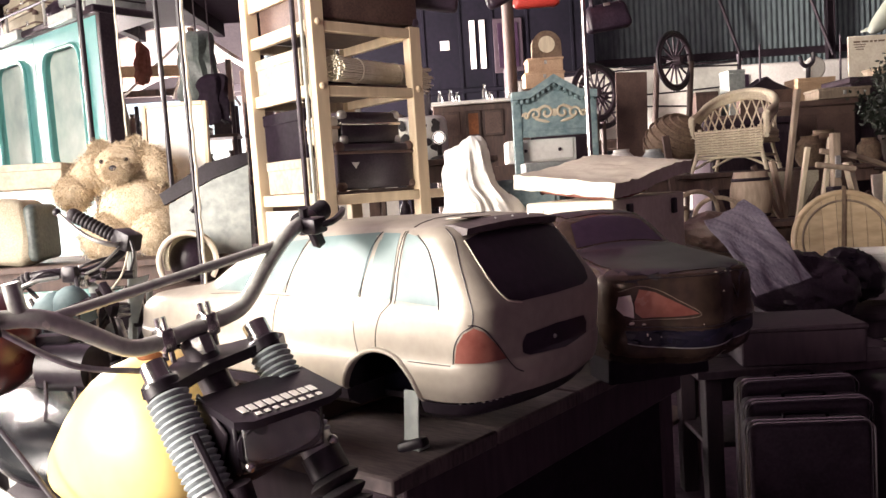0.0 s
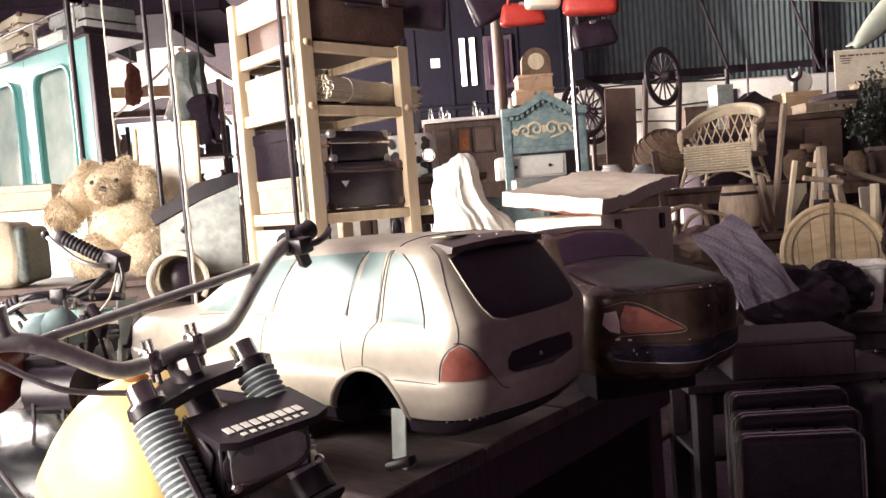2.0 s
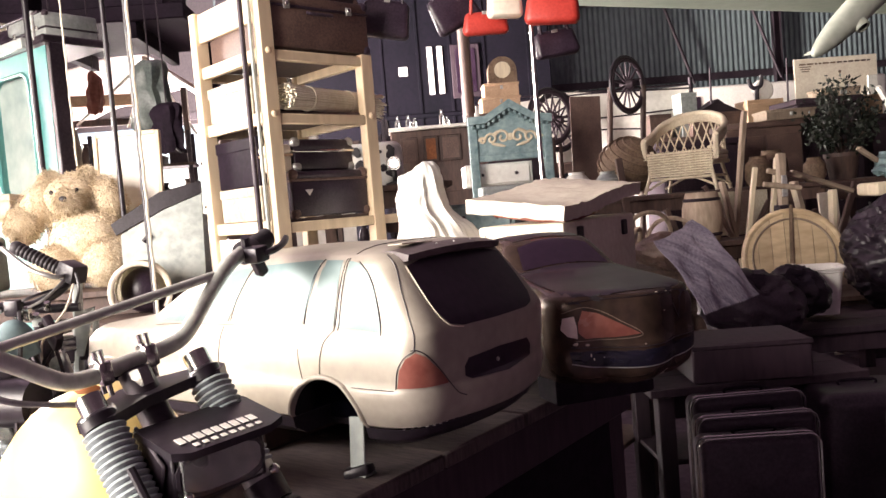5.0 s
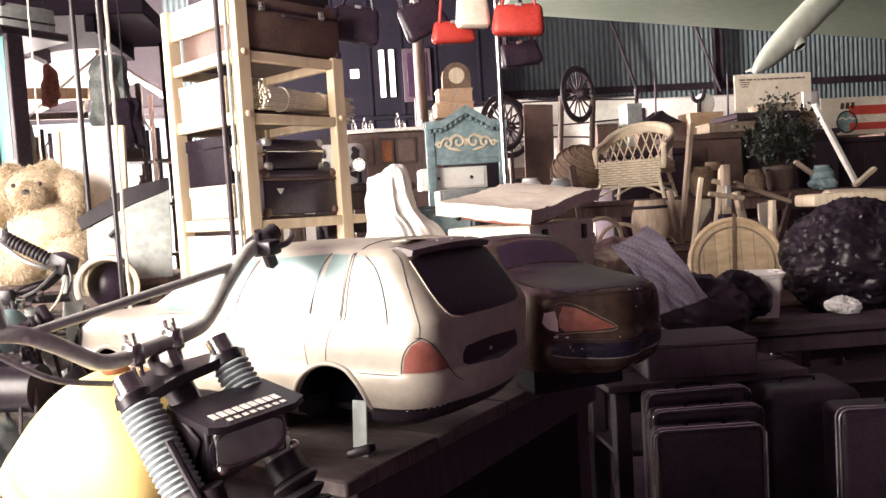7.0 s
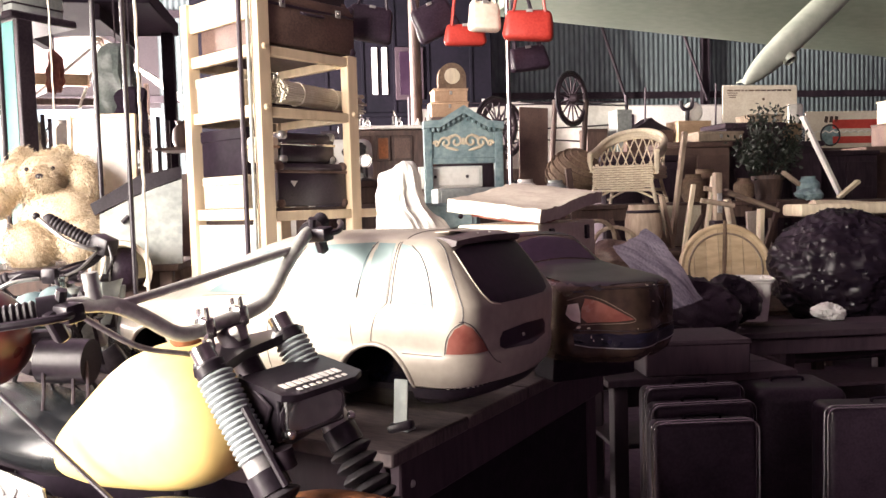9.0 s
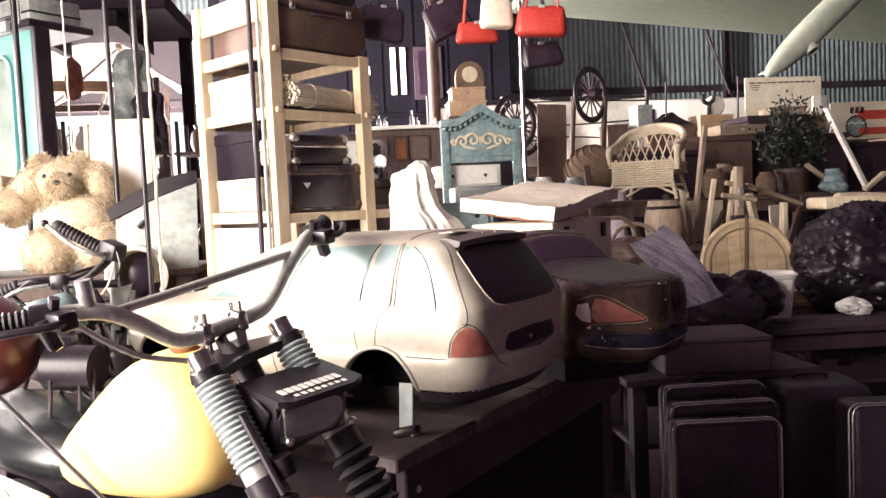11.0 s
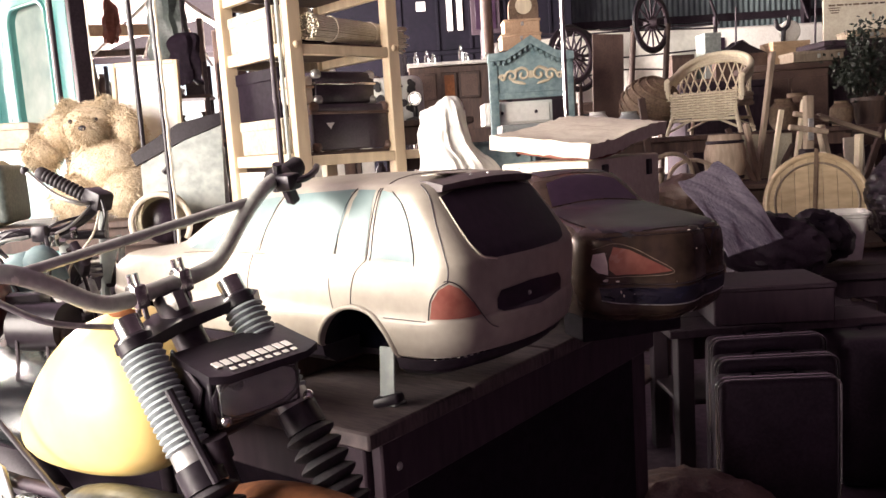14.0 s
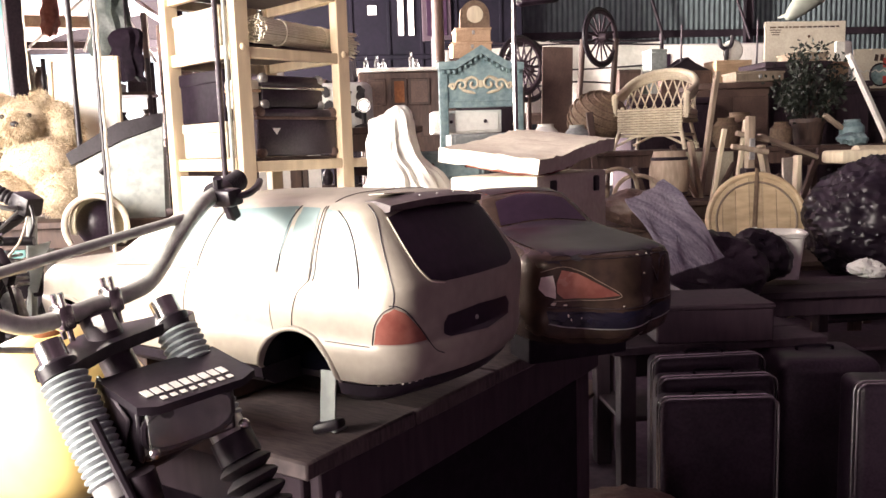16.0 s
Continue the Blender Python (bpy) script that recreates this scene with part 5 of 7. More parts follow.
for dx in (0, 0.35):
    solid("cart_post", rod(bm_new(), (0, 0, 0), (0.2, 0.1, 2.35), 0.03, 10), M["dark_wood"], "dark wooden post holding up a cart wheel", "post", pose(2.15 + dx, 8.25, 0), "cart posts")


def big_basket():
    t = thing("woven_basket", "large round brown woven basket lying on its side", "basket", pose(1.84, 6.15, 1.46, 35, 20, 0))
    part("body", rumple(ball(bm_new(), (0, 0, 0), (0.22, 0.2, 0.22), u=28, v=20), 0.02, 6), M["basket"], t)
    for k in range(11):
        a = math.pi * (k + 1) / 12
        part("coil", tube(bm_new(), [(0.222 * math.sin(a) * math.cos(b), 0.202 * math.sin(a) * math.sin(b), 0.222 * math.cos(a)) for b in [2 * math.pi * i / 30 for i in range(30)]], 0.01, 6, closed=True), M["basket"], t)


big_basket()


def board_leaning(x, y, z, w, h, thick, mat_, tilt, roll, turn, label, name="plank"):
    return solid(name, box(bm_new(), (w, thick, h), (0, 0, h / 2), bevel=0.004), mat_, label, "plank", pose(x, y, z, tilt, roll, turn), "loose planks")


board_leaning(1.72, 6.98, 1.2, 0.27, 0.93, 0.02, M["brown_leather"], -6, 3, 0, "dull purple-brown board leaning among furniture", "board")
board_leaning(1.72, 5.4, 0.0, 0.045, 1.5, 0.03, M["dark_wood"], 0, -6, 0, "dark rough wooden stake")
vise = thing("wooden_clamp", "old wooden screw clamp with a steel slide", "clamp", pose(2.4, 4.82, 0.0))
part("jaw", box(bm_new(), (0.05, 0.05, 1.42), (0, 0, 0.71), bevel=0.006), M["old_wood"], vise)
part("slide", box(bm_new(), (0.035, 0.01, 0.13), (0.0, -0.031, 1.22), bevel=0.003), M["alloy"], vise)
part("handle", rod(bm_new(), (-0.13, -0.03, 1.24), (0.1, -0.03, 1.2), 0.017, 10), M["old_wood"], vise)
part("collar", box(bm_new(), (0.09, 0.08, 0.05), (0, 0, 1.08), bevel=0.006), M["steel_dark"], vise)


def barrel_lid():
    t = thing("barrel_lid", "round varnished oak barrel end with an iron strap", "barrel lid", pose(2.345, 4.62, 0.8, -10, 0, -14))
    r = 0.268
    n = 7
    for i in range(n):
        x0, x1 = -r + 2 * r * i / n + 0.0012, -r + 2 * r * (i + 1) / n - 0.0012
        up = [(x, math.sqrt(max(0, r * r - x * x))) for x in [x0 + (x1 - x0) * k / 6 for k in range(7)]]
        pts = [(x, -z) for x, z in up] + [(x, z) for x, z in up[::-1]]
        pts = [p for k, p in enumerate(pts) if k == 0 or (abs(p[0] - pts[k - 1][0]) + abs(p[1] - pts[k - 1][1])) > 1e-5]
        if abs(pts[0][0] - pts[-1][0]) + abs(pts[0][1] - pts[-1][1]) < 1e-5:
            pts.pop()
        part("stave", plate(bm_new(), pts, 0.024), M["barrel"], t)
    part("hoop", tube(bm_new(), [((r + 0.006) * math.cos(a), -0.005, (r + 0.006) * math.sin(a)) for a in [2 * math.pi * i / 48 for i in range(48)]], 0.018, 8, closed=True), M["barrel"], t)
    part("inner_ring", tube(bm_new(), [((r - 0.04) * math.cos(a), -0.014, (r - 0.04) * math.sin(a)) for a in [2 * math.pi * i / 48 for i in range(48)]], 0.007, 6, closed=True), M["old_wood"], t)
    part("strap", box(bm_new(), (0.022, 0.008, 0.56), (-0.01, -0.02, 0.03), (0, 4, 0), bevel=0.002), M["basket"], t, "rusty iron strap")
    part("latch", box(bm_new(), (0.03, 0.02, 0.04), (-0.015, -0.03, -0.06), bevel=0.004), M["white"], t)
    part("latch_knob", ball(bm_new(), (0.012, -0.034, -0.06), (0.016, 0.014, 0.014), u=10, v=8), M["black"], t)


barrel_lid()
stand("old_table", 2.3, 4.75, 1.4, 0.5, 0.56, M["dark_wood"], "low dark table under the barrel end")


def ribbed_sheet():
    """A soft ribbed sheet hung over the clutter behind the sedan."""
    p00, p01, p11, p10 = [Vector(v) for v in ((0.869, 2.95, 1.013), (1.292, 3.35, 1.118), (1.49, 3.2, 0.819), (1.094, 2.9, 0.772))]
    bm = bm_new()
    p00, p10 = p00.lerp(p01, 0.42), p10.lerp(p11, 0.2)
    n, k = 121, 14
    rows = []
    for i in range(n):
        u, row = i / (n - 1), []
        for j in range(k):
            v = j / (k - 1)
            p = p00.lerp(p01, u).lerp(p10.lerp(p11, u), v)
            p.z += 0.0035 * math.sin(i * math.pi / 2) + 0.02 * noise.noise(p * 7) + 0.03 * math.sin(math.pi * v)
            p.x += 0.02 * noise.noise(Vector((u * 5, v * 3, 2)))
            row.append(bm.verts.new(p))
        rows.append(row)
    for r0, r1 in zip(rows, rows[1:]):
        for j in range(k - 1):
            bm.faces.new((r0[j], r0[j + 1], r1[j + 1], r1[j]))
    bmesh.ops.recalc_face_normals(bm, faces=bm.faces[:])
    bmesh.ops.solidify(bm, geom=bm.faces[:], thickness=0.003)
    return solid("ribbed_sheet", bm, M["card_grey"], "grey ribbed packing sheet thrown over stored things", "sheet")


ribbed_sheet()


def bin_tub(x, y, z):
    t = thing("plastic_tub", "pale plastic tub with a folded rim", "tub", pose(x, y, z, 0, 0, -20))
    bm = bm_new()
    rows = []
    for zz, s in ((0, 0.82), (0.2, 1.0), (0.205, 1.06), (0.225, 1.06), (0.225, 0.96), (0.02, 0.8)):
        rows.append([bm.verts.new((px * s * 0.12, py * s * 0.11, zz)) for px, py in outline(-1, 1, 1, 0, 6, 6, 32)])
    for a, b in zip(rows, rows[1:]):
        for j in range(32):
            bm.faces.new((a[j], a[(j + 1) % 32], b[(j + 1) % 32], b[j]))
    bm.faces.new(rows[0][::-1])
    bm.faces.new(rows[-1])
    part("body", bm, M["white"], t)
    part("rim", tube(bm_new(), [(px * 0.129, py * 0.121, 0.222) for px, py in outline(-1, 1, 1, 0, 6, 6, 32)], 0.007, 6, closed=True), M["white"], t)


bin_tub(2.06, 3.85, 0.6)


def crumple(name, at, size, mat_, label, cat, amount=0.06, scale=5.0, u=48, v=32, turn=0):
    bm = ball(bm_new(), (0, 0, 0), size, u=u, v=v)
    for vert in bm.verts:
        k = vert.co.copy()
        n1 = noise.noise(k * scale)
        n2 = abs(noise.noise(k * scale * 2.7 + Vector((3, 1, 2))))
        n3 = 1 - abs(noise.noise(Vector((k.x, k.y, k.z * 2.2)) * scale * 3.1 + Vector((7, 2, 5)))) * 2
        vert.co += vert.co.normalized() * (n1 * amount - n2 * amount * 0.8 + max(0.0, n3) ** 3 * amount * 0.2)
    return solid(name, bm, mat_, label, cat, pose(*at, 0, 0, turn))


crumple("plastic_bale", (2.98, 4.35, 0.79), (0.45, 0.36, 0.37), M["plastic_bag"], "big bundle wrapped in shiny black plastic", "bundle", 0.045, 7.0, 160, 100)
# This table and the tub's below take the shaded copy, for the dark corner.
stand("old_table", 3.0, 4.45, 1.2, 0.6, 0.5, M["darkest_wood"], "low dark table under a plastic-wrapped bundle", 5)
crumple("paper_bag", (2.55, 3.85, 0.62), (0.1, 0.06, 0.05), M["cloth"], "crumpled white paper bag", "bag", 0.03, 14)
stand("old_table", 2.3, 3.75, 1.5, 0.4, 0.57, M["darkest_wood"], "low dark table holding a tub and papers", -4)
crumple("dark_sack", (1.88, 3.68, 0.74), (0.15, 0.12, 0.13), M["plastic_bag"], "black plastic sack beside a pale tub", "sack", 0.04, 6)
crumple("dark_tarp", (1.62, 3.55, 0.72), (0.24, 0.18, 0.16), M["black_leather"], "dark folded tarpaulin heap", "tarpaulin", 0.05, 5)
solid("timber_slab", rumple(box(bm_new(), (1.3, 0.22, 0.08), bevel=0.02, seg=2), 0.004, 6), M["pale_wood"], "pale slab of rough-sawn timber", "timber", pose(3.55, 4.8, 1.156, 0, 0, 2), "loose planks")
stand("old_bench_table", 3.9, 6.0, 1.6, 0.8, 1.2, M["dark_wood"], "dark table holding a potted shrub")


def potted_shrub():
    t = thing("potted_shrub", "dark leafy shrub in a pot", "plant", pose(3.45, 6.0, 1.2))
    part("pot", lathe(bm_new(), [(0.09, 0), (0.12, 0.18), (0.13, 0.19), (0.13, 0.22), (0.11, 0.22), (0.1, 0.05)], 24), M["dark_wood"], t)
    rng = random.Random(9)
    bm = bm_new()
    tips = []
    for i in range(26):
        a, h = rng.random() * 6.28, 0.35 + rng.random() * 0.42
        s = 0.24 * (1 - abs(h - 0.45) * 1.2)
        tip = Vector((s * math.cos(a) * (0.5 + rng.random()), s * math.sin(a) * (0.5 + rng.random()), h))
        tube(bm, smooth_line([(0, 0, 0.18), (tip.x * 0.3, tip.y * 0.3, h * 0.6), tip], 4), 0.006, 5, r2=0.002)
        tips.append(tip)
    part("twig", bm, M["dark_wood"], t)["kind"] = "stuff"
    bm = bm_new()
    for tip in tips:
        for k in range(75):
            p = Vector((0, 0, 0.2)).lerp(tip, 0.45 + 0.6 * rng.random()) + Vector([rng.gauss(0, 0.035) for _ in range(3)])
            d = Vector([rng.gauss(0, 1) for _ in range(3)]).normalized()
            side = d.cross(Vector([rng.gauss(0, 1) for _ in range(3)])).normalized()
            ln, w = 0.035 + rng.random() * 0.02, 0.009 + rng.random() * 0.005
            v = [bm.verts.new(p), bm.verts.new(p + d * ln * 0.5 + side * w), bm.verts.new(p + d * ln), bm.verts.new(p + d * ln * 0.5 - side * w)]
            bm.faces.new(v)
    leaves = part("leaves", bm, M["leaf"], t, smooth=False)
    leaves["kind"] = "stuff"


potted_shrub()

# ---- far right: white sheets, sign, banner, wing ----
def hung_sheet(w, h, m, label, sag=0.05):
    bm = bm_new()
    bmesh.ops.create_grid(bm, x_segments=60, y_segments=20, size=0.5, matrix=Matrix.Diagonal((w, h, 1, 1)))
    for v in bm.verts:
        x, z = v.co.x, v.co.y
        k = (z / h + 0.5)
        v.co = Vector((x, 0.04 * math.sin(x * 9 + z * 2) * (1.1 - k) + 0.03 * noise.noise(Vector((x * 2, z * 2, 1))), z - sag * (1 - (2 * x / w) ** 2) * k))
    bmesh.ops.solidify(bm, geom=bm.faces[:], thickness=0.004)
    return solid("hanging_sheet", bm, M["sheet"], label, "sheet", m, "white sheets")


hung_sheet(2.1, 1.0, pose(3.1, 11.0, 2.18, 0, 2, 0), "creased white tarpaulin hung below the tin wall")
hung_sheet(1.5, 0.42, pose(1.9, 11.05, 2.44, 0, -3, 0), "creased white tarpaulin hung below the tin wall")
for z, dz in ((2.28, 0.1), (2.12, -0.14), (2.62, -0.03)):
    solid("rope", tube(bm_new(), smooth_line([(-2.05, 0.1, dz), (-0.9, 0, dz * 0.6), (-0.2, 0, 0.0), (1.1, 0.1, dz * 0.6)], 8), 0.012, 6), M["black"], "slack black rope tied across a white tarpaulin", "rope", pose(3.1, 10.9, z), "ropes")
tr = thing("white_trailer", "long white painted trailer body along the back wall", "trailer", pose(5.7, 13.2, 0.0))
part("body", box(bm_new(), (4.6, 1.2, 2.2), (0, 0, 1.7), bevel=0.05, seg=3), M["white"], tr)
part("cab_window", box(bm_new(), (0.9, 0.02, 0.4), (-1.2, -0.6, 2.45), bevel=0.01), M["dark_glass"], tr)
part("chassis", box(bm_new(), (4.4, 1.0, 0.12), (0, 0, 0.55)), M["steel_dark"], tr)
for x in (-1.5, 1.5):
    w = part("wheel", lathe(bm_new(), [(0.1, -0.1), (0.3, -0.09), (0.32, 0), (0.3, 0.09), (0.1, 0.1)], 28, pose(x, -0.45, 0.32, 90, 0, 0)), M["rubber"], tr)
for x in (1.05, 4.2):
    solid("sheet_post", rod(bm_new(), (0, 0, 0), (0, 0, 2.75), 0.03, 10), M["steel_dark"], "dark steel post holding a hung tarpaulin", "post", pose(x, 11.02, 0), "rack posts")
solid("sheet_wire", rod(bm_new(), (-1.6, 0, 0), (1.6, 0, 0), 0.012, 8), M["steel_dark"], "steel wire carrying white tarpaulins", "wire", pose(2.62, 11.02, 2.66))
stand("old_bench_table", 5.6, 10.9, 4.6, 1.0, 1.9, M["dark_wood"], "high dark rack in front of the white trailer")
stand("old_bench_table", 2.6, 10.9, 1.4, 1.0, 1.7, M["dark_wood"], "high dark rack below the white tarpaulin")


for x, y, w, d, h, mt, lb in ((5.0, 10.7, 0.5, 0.35, 0.42, "tan_leather", "worn tan carton on a high rack"), (4.35, 10.75, 0.7, 0.4, 0.3, "brown_leather", "low brown wooden box on a high rack"), (4.02, 10.8, 0.22, 0.3, 0.6, "grey_metal", "upright grey cabinet on a high rack"), (3.62, 10.8, 0.3, 0.3, 0.34, "dark_wood", "small dark box on a high rack")):
    carton(w, d, h, M[mt], pose(x, y, 1.9, 0, 0, 3), lb)
bm = bm_new()
plate(bm, [(-0.32, 0), (0.32, 0), (0.1, 0.1), (0.0, 0.18), (-0.12, 0.1)], 0.3)
solid("toolbox_lid", rumple(bm, 0.01, 8), M["steel_dark"], "dark peaked lid lying on a low brown box", "lid", pose(4.38, 10.72, 2.206, 0, 0, 4))
bm = bm_new()
tube(bm, smooth_line([(-0.1, 0, 0.3), (-0.07, 0, 0.2), (0.0, 0, 0.17), (0.07, 0, 0.22), (0.08, 0, 0.34)], 6), 0.028, 8)
rod(bm, (0, 0, 0), (0.01, 0, 0.18), 0.03, 8)
solid("iron_hook", bm, M["black"], "black forked iron hook standing on a carton", "hook", pose(4.98, 10.7, 2.325))
solid("white_disc", lathe(bm_new(), [(0.14, 0), (0.15, 0.01), (0.13, 0.03), (0.02, 0.04)], 28, pose(0, 0, 0.15, 90, 0, 0)), M["white"], "round white plate propped on a carton", "plate", pose(5.12, 10.82, 2.325))
for x, h in ((4.3, 0.9), (5.35, 0.95)):
    solid("rack_pole", rod(bm_new(), (0, 0, 0), (0.02, 0, h), 0.014, 8), M["steel_dark"], "thin dark upright on a high rack", "pole", pose(x, 10.6, 1.9), "rack posts")


def sign_board():
    t = thing("sign_board", "large cream notice board with faint printed lines", "sign", pose(6.03, 10.6, 1.9))
    part("panel", box(bm_new(), (1.14, 0.03, 0.6), (0, 0, 0.62), bevel=0.004), M["cream"], t)
    for x in (-0.42, 0.45):
        part("leg", box(bm_new(), (0.05, 0.04, 0.45), (x, 0.03, 0.22)), M["white"], t)
    rng = random.Random(2)
    x = -0.5
    while x < 0.46:
        w = 0.03 + rng.random() * 0.06
        part("lettering_bar", box(bm_new(), (w, 0.004, 0.022), (x + w / 2, -0.017, 0.845), bevel=0), M["dark_wood"] if x > 0.0 else M["basket"], t)
        x += w + 0.02
    for k in range(3):
        part("lettering_bar", box(bm_new(), (0.16 - 0.03 * k, 0.004, 0.012), (-0.42, -0.017, 0.81 - 0.03 * k), bevel=0), M["basket"], t)
    part("emblem", lathe(bm_new(), [(0.02, 0), (0.02, 0.004), (0.012, 0.004)], 16, pose(0.05, -0.016, 0.72, 90, 0, 0)), M["basket"], t)


sign_board()


def banner():
    t = thing("painted_banner", "red and white painted sign panel with a round emblem", "sign", pose(7.45, 10.7, 1.9))
    part("panel", box(bm_new(), (1.5, 0.03, 0.6), (0.1, 0, 0.25), bevel=0.004), M["cream"], t)
    part("red_band", box(bm_new(), (1.1, 0.006, 0.13), (0.32, -0.019, 0.36), bevel=0), M["red"], t)
    part("red_band", box(bm_new(), (1.1, 0.006, 0.1), (0.32, -0.019, 0.13), bevel=0), M["red"], t)
    part("wave_line", tube(bm_new(), [(-0.6 + 0.02 * i, -0.022, 0.25 + 0.014 * math.sin(i * 1.1)) for i in range(75)], 0.009, 6), M["white"], t)
    part("emblem", tube(bm_new(), [(-0.27 + 0.15 * math.cos(a), -0.024, 0.2 + 0.15 * math.sin(a)) for a in [2 * math.pi * i / 32 for i in range(32)]], 0.012, 6, closed=True), M["black"], t)
    part("emblem_field", lathe(bm_new(), [(0.14, 0), (0.14, 0.004), (0.1, 0.005)], 28, pose(-0.27, -0.016, 0.2, 90, 0, 0)), M["teal_paint"], t)
    for i in range(3):
        part("lettering_bar", box(bm_new(), (0.05, 0.006, 0.09), (-0.33 + i * 0.08, -0.019, 0.43), (0, 10, 0), bevel=0), M["dark_wood"], t)


banner()


def wing():
    """A light aircraft's wing slung from the roof, with a pod below it."""
    t = thing("aircraft_wing", "grey-green aircraft wing hanging from the roof with a tapered pod", "aircraft wing", pose(2.0, 8.0, 3.55, 0, 5.5, 0))
    bm = bm_new()
    rows = []
    for i in range(21):
        x = 8.6 * i / 20
        row = []
        for k in range(24):
            a = 2 * math.pi * k / 24
            y = 2.0 * math.cos(a)
            row.append(bm.verts.new((x, y, 0.16 * math.sin(a) * (1.0 - 0.35 * (math.cos(a) * 0.5 + 0.5)) + 0.1)))
        rows.append(row)
    for p, q in zip(rows, rows[1:]):
        for k in range(24):
            bm.faces.new((p[k], p[(k + 1) % 24], q[(k + 1) % 24], q[k]))
    bm.faces.new(rows[0])
    bm.faces.new(rows[-1][::-1])
    part("skin", bm, M["wing"], t)
    for x in (0.8, 6.5):
        part("sling", rod(bm_new(), (x, 0, 0.2), (x, 0, 3.4), 0.012), M["steel_dark"], t)
    axis = smooth4([(0, 0.0), (0.02, 0.03), (0.1, 0.065), (0.3, 0.105), (0.6, 0.128), (1.2, 0.13), (2.2, 0.12)], 5)
    tip, way = Vector((1.91, -1.0, -1.06)), Vector((0.7, 0.1, 0.71)).normalized()
    m = Matrix.Translation(tip) @ way.to_track_quat("Z", "Y").to_matrix().to_4x4()
    pod = part("pod", lathe(bm_new(), [(max(r, 0.004), z) for z, r in axis], 28, m), M["pod"], t, "pale tapered pod under the wing")
    out = (Vector((0.62, -0.55, -0.6)) - way * Vector((0.62, -0.55, -0.6)).dot(way)).normalized()
    face = Matrix.Translation(tip + way * 0.5 + out * 0.1) @ (out - way * 0.35).normalized().to_track_quat("Z", "Y").to_matrix().to_4x4()
    part("pod_intake", lathe(bm_new(), [(0.075, -0.06), (0.066, 0.03), (0.06, 0.06), (0.05, 0.06), (0.05, 0.02)], 24, face), M["pod"], pod)
    part("intake_hole", lathe(bm_new(), [(0.049, 0.042), (0.049, 0.046)], 24, face), M["black"], pod)
    part("pod_fin", plate(bm_new(), [(0, 0), (0.16, 0.02), (0.12, 0.06), (0.0, 0.04)], 0.01, m @ pose(0.02, 0, 0.04)), M["pod"], pod)


wing()


# ---- far middle ----
def navy_carriage():
    t = thing("railway_carriage", "dark navy railway carriage with a brown window at the back", "carriage", pose(0.3, 14.6, 0))
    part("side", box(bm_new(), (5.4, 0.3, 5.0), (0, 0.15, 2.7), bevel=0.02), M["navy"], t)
    part("plinth", box(bm_new(), (5.2, 0.3, 0.24), (0, 0.16, 0.12)), M["steel_dark"], t)
    wf = part("window_frame", box(bm_new(), (0.52, 0.06, 0.95), (1.15, -0.02, 3.65), bevel=0.01), M["darkest_wood"], t, "dark brown window frame")
    part("pane", box(bm_new(), (0.36, 0.02, 0.78), (1.15, -0.055, 3.65), bevel=0.004), M["dark_glass"], wf)
    for x in (0.52, 0.7):
        part("white_strip", box(bm_new(), (0.1, 0.03, 0.85), (x, -0.012, 3.7), bevel=0.006), M["white"], t, "upright white strip")
    part("notice", box(bm_new(), (0.16, 0.012, 0.16), (0.02, -0.007, 3.72), bevel=0.003), M["white"], t, "small white square notice")
    for x in (-0.35, 0.3, 0.88, 1.5, 2.3):
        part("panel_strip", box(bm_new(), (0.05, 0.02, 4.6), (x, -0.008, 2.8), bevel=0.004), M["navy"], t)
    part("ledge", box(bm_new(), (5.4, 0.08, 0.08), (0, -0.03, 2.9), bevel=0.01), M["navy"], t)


navy_carriage()


def bottle_rack():
    t = thing("bottle_rack", "dark cabinet with a white shelf of small bottles and framed pictures", "cabinet", pose(0.46, 7.6, 0))
    part("carcass", box(bm_new(), (0.85, 0.35, 1.98), (0, 0.05, 0.99), bevel=0.01), M["dark_wood"], t)
    part("top_shelf", box(bm_new(), (0.95, 0.42, 0.03), (0, 0, 1.995), bevel=0.005), M["white"], t)
    for x, w, mt in ((-0.26, 0.16, "brown_leather"), (-0.06, 0.14, "rust"), (0.12, 0.2, "brown_leather")):
        f = part("picture_frame", box(bm_new(), (w, 0.02, 0.24), (x, -0.14, 1.8), bevel=0.006), M["dark_wood"], t)
        part("picture", box(bm_new(), (w - 0.05, 0.006, 0.19), (x, -0.152, 1.8), bevel=0), M[mt], f)
    part("door", box(bm_new(), (0.4, 0.02, 1.2), (-0.2, -0.135, 0.8), bevel=0.005), M["dark_wood"], t)
    part("door", box(bm_new(), (0.4, 0.02, 1.2), (0.21, -0.135, 0.8), bevel=0.005), M["dark_wood"], t)


bottle_rack()
rng = random.Random(11)
for x in (0.1, 0.2, 0.26, 0.52, 0.56, 0.74, 0.84):
    h = 0.08 + rng.random() * 0.09
    flask(pose(x + rng.random() * 0.02, 7.5 + rng.random() * 0.15, 2.012), h, M["white"] if x > 0.6 else M["bottle"], "small pale bottle on a white shelf")


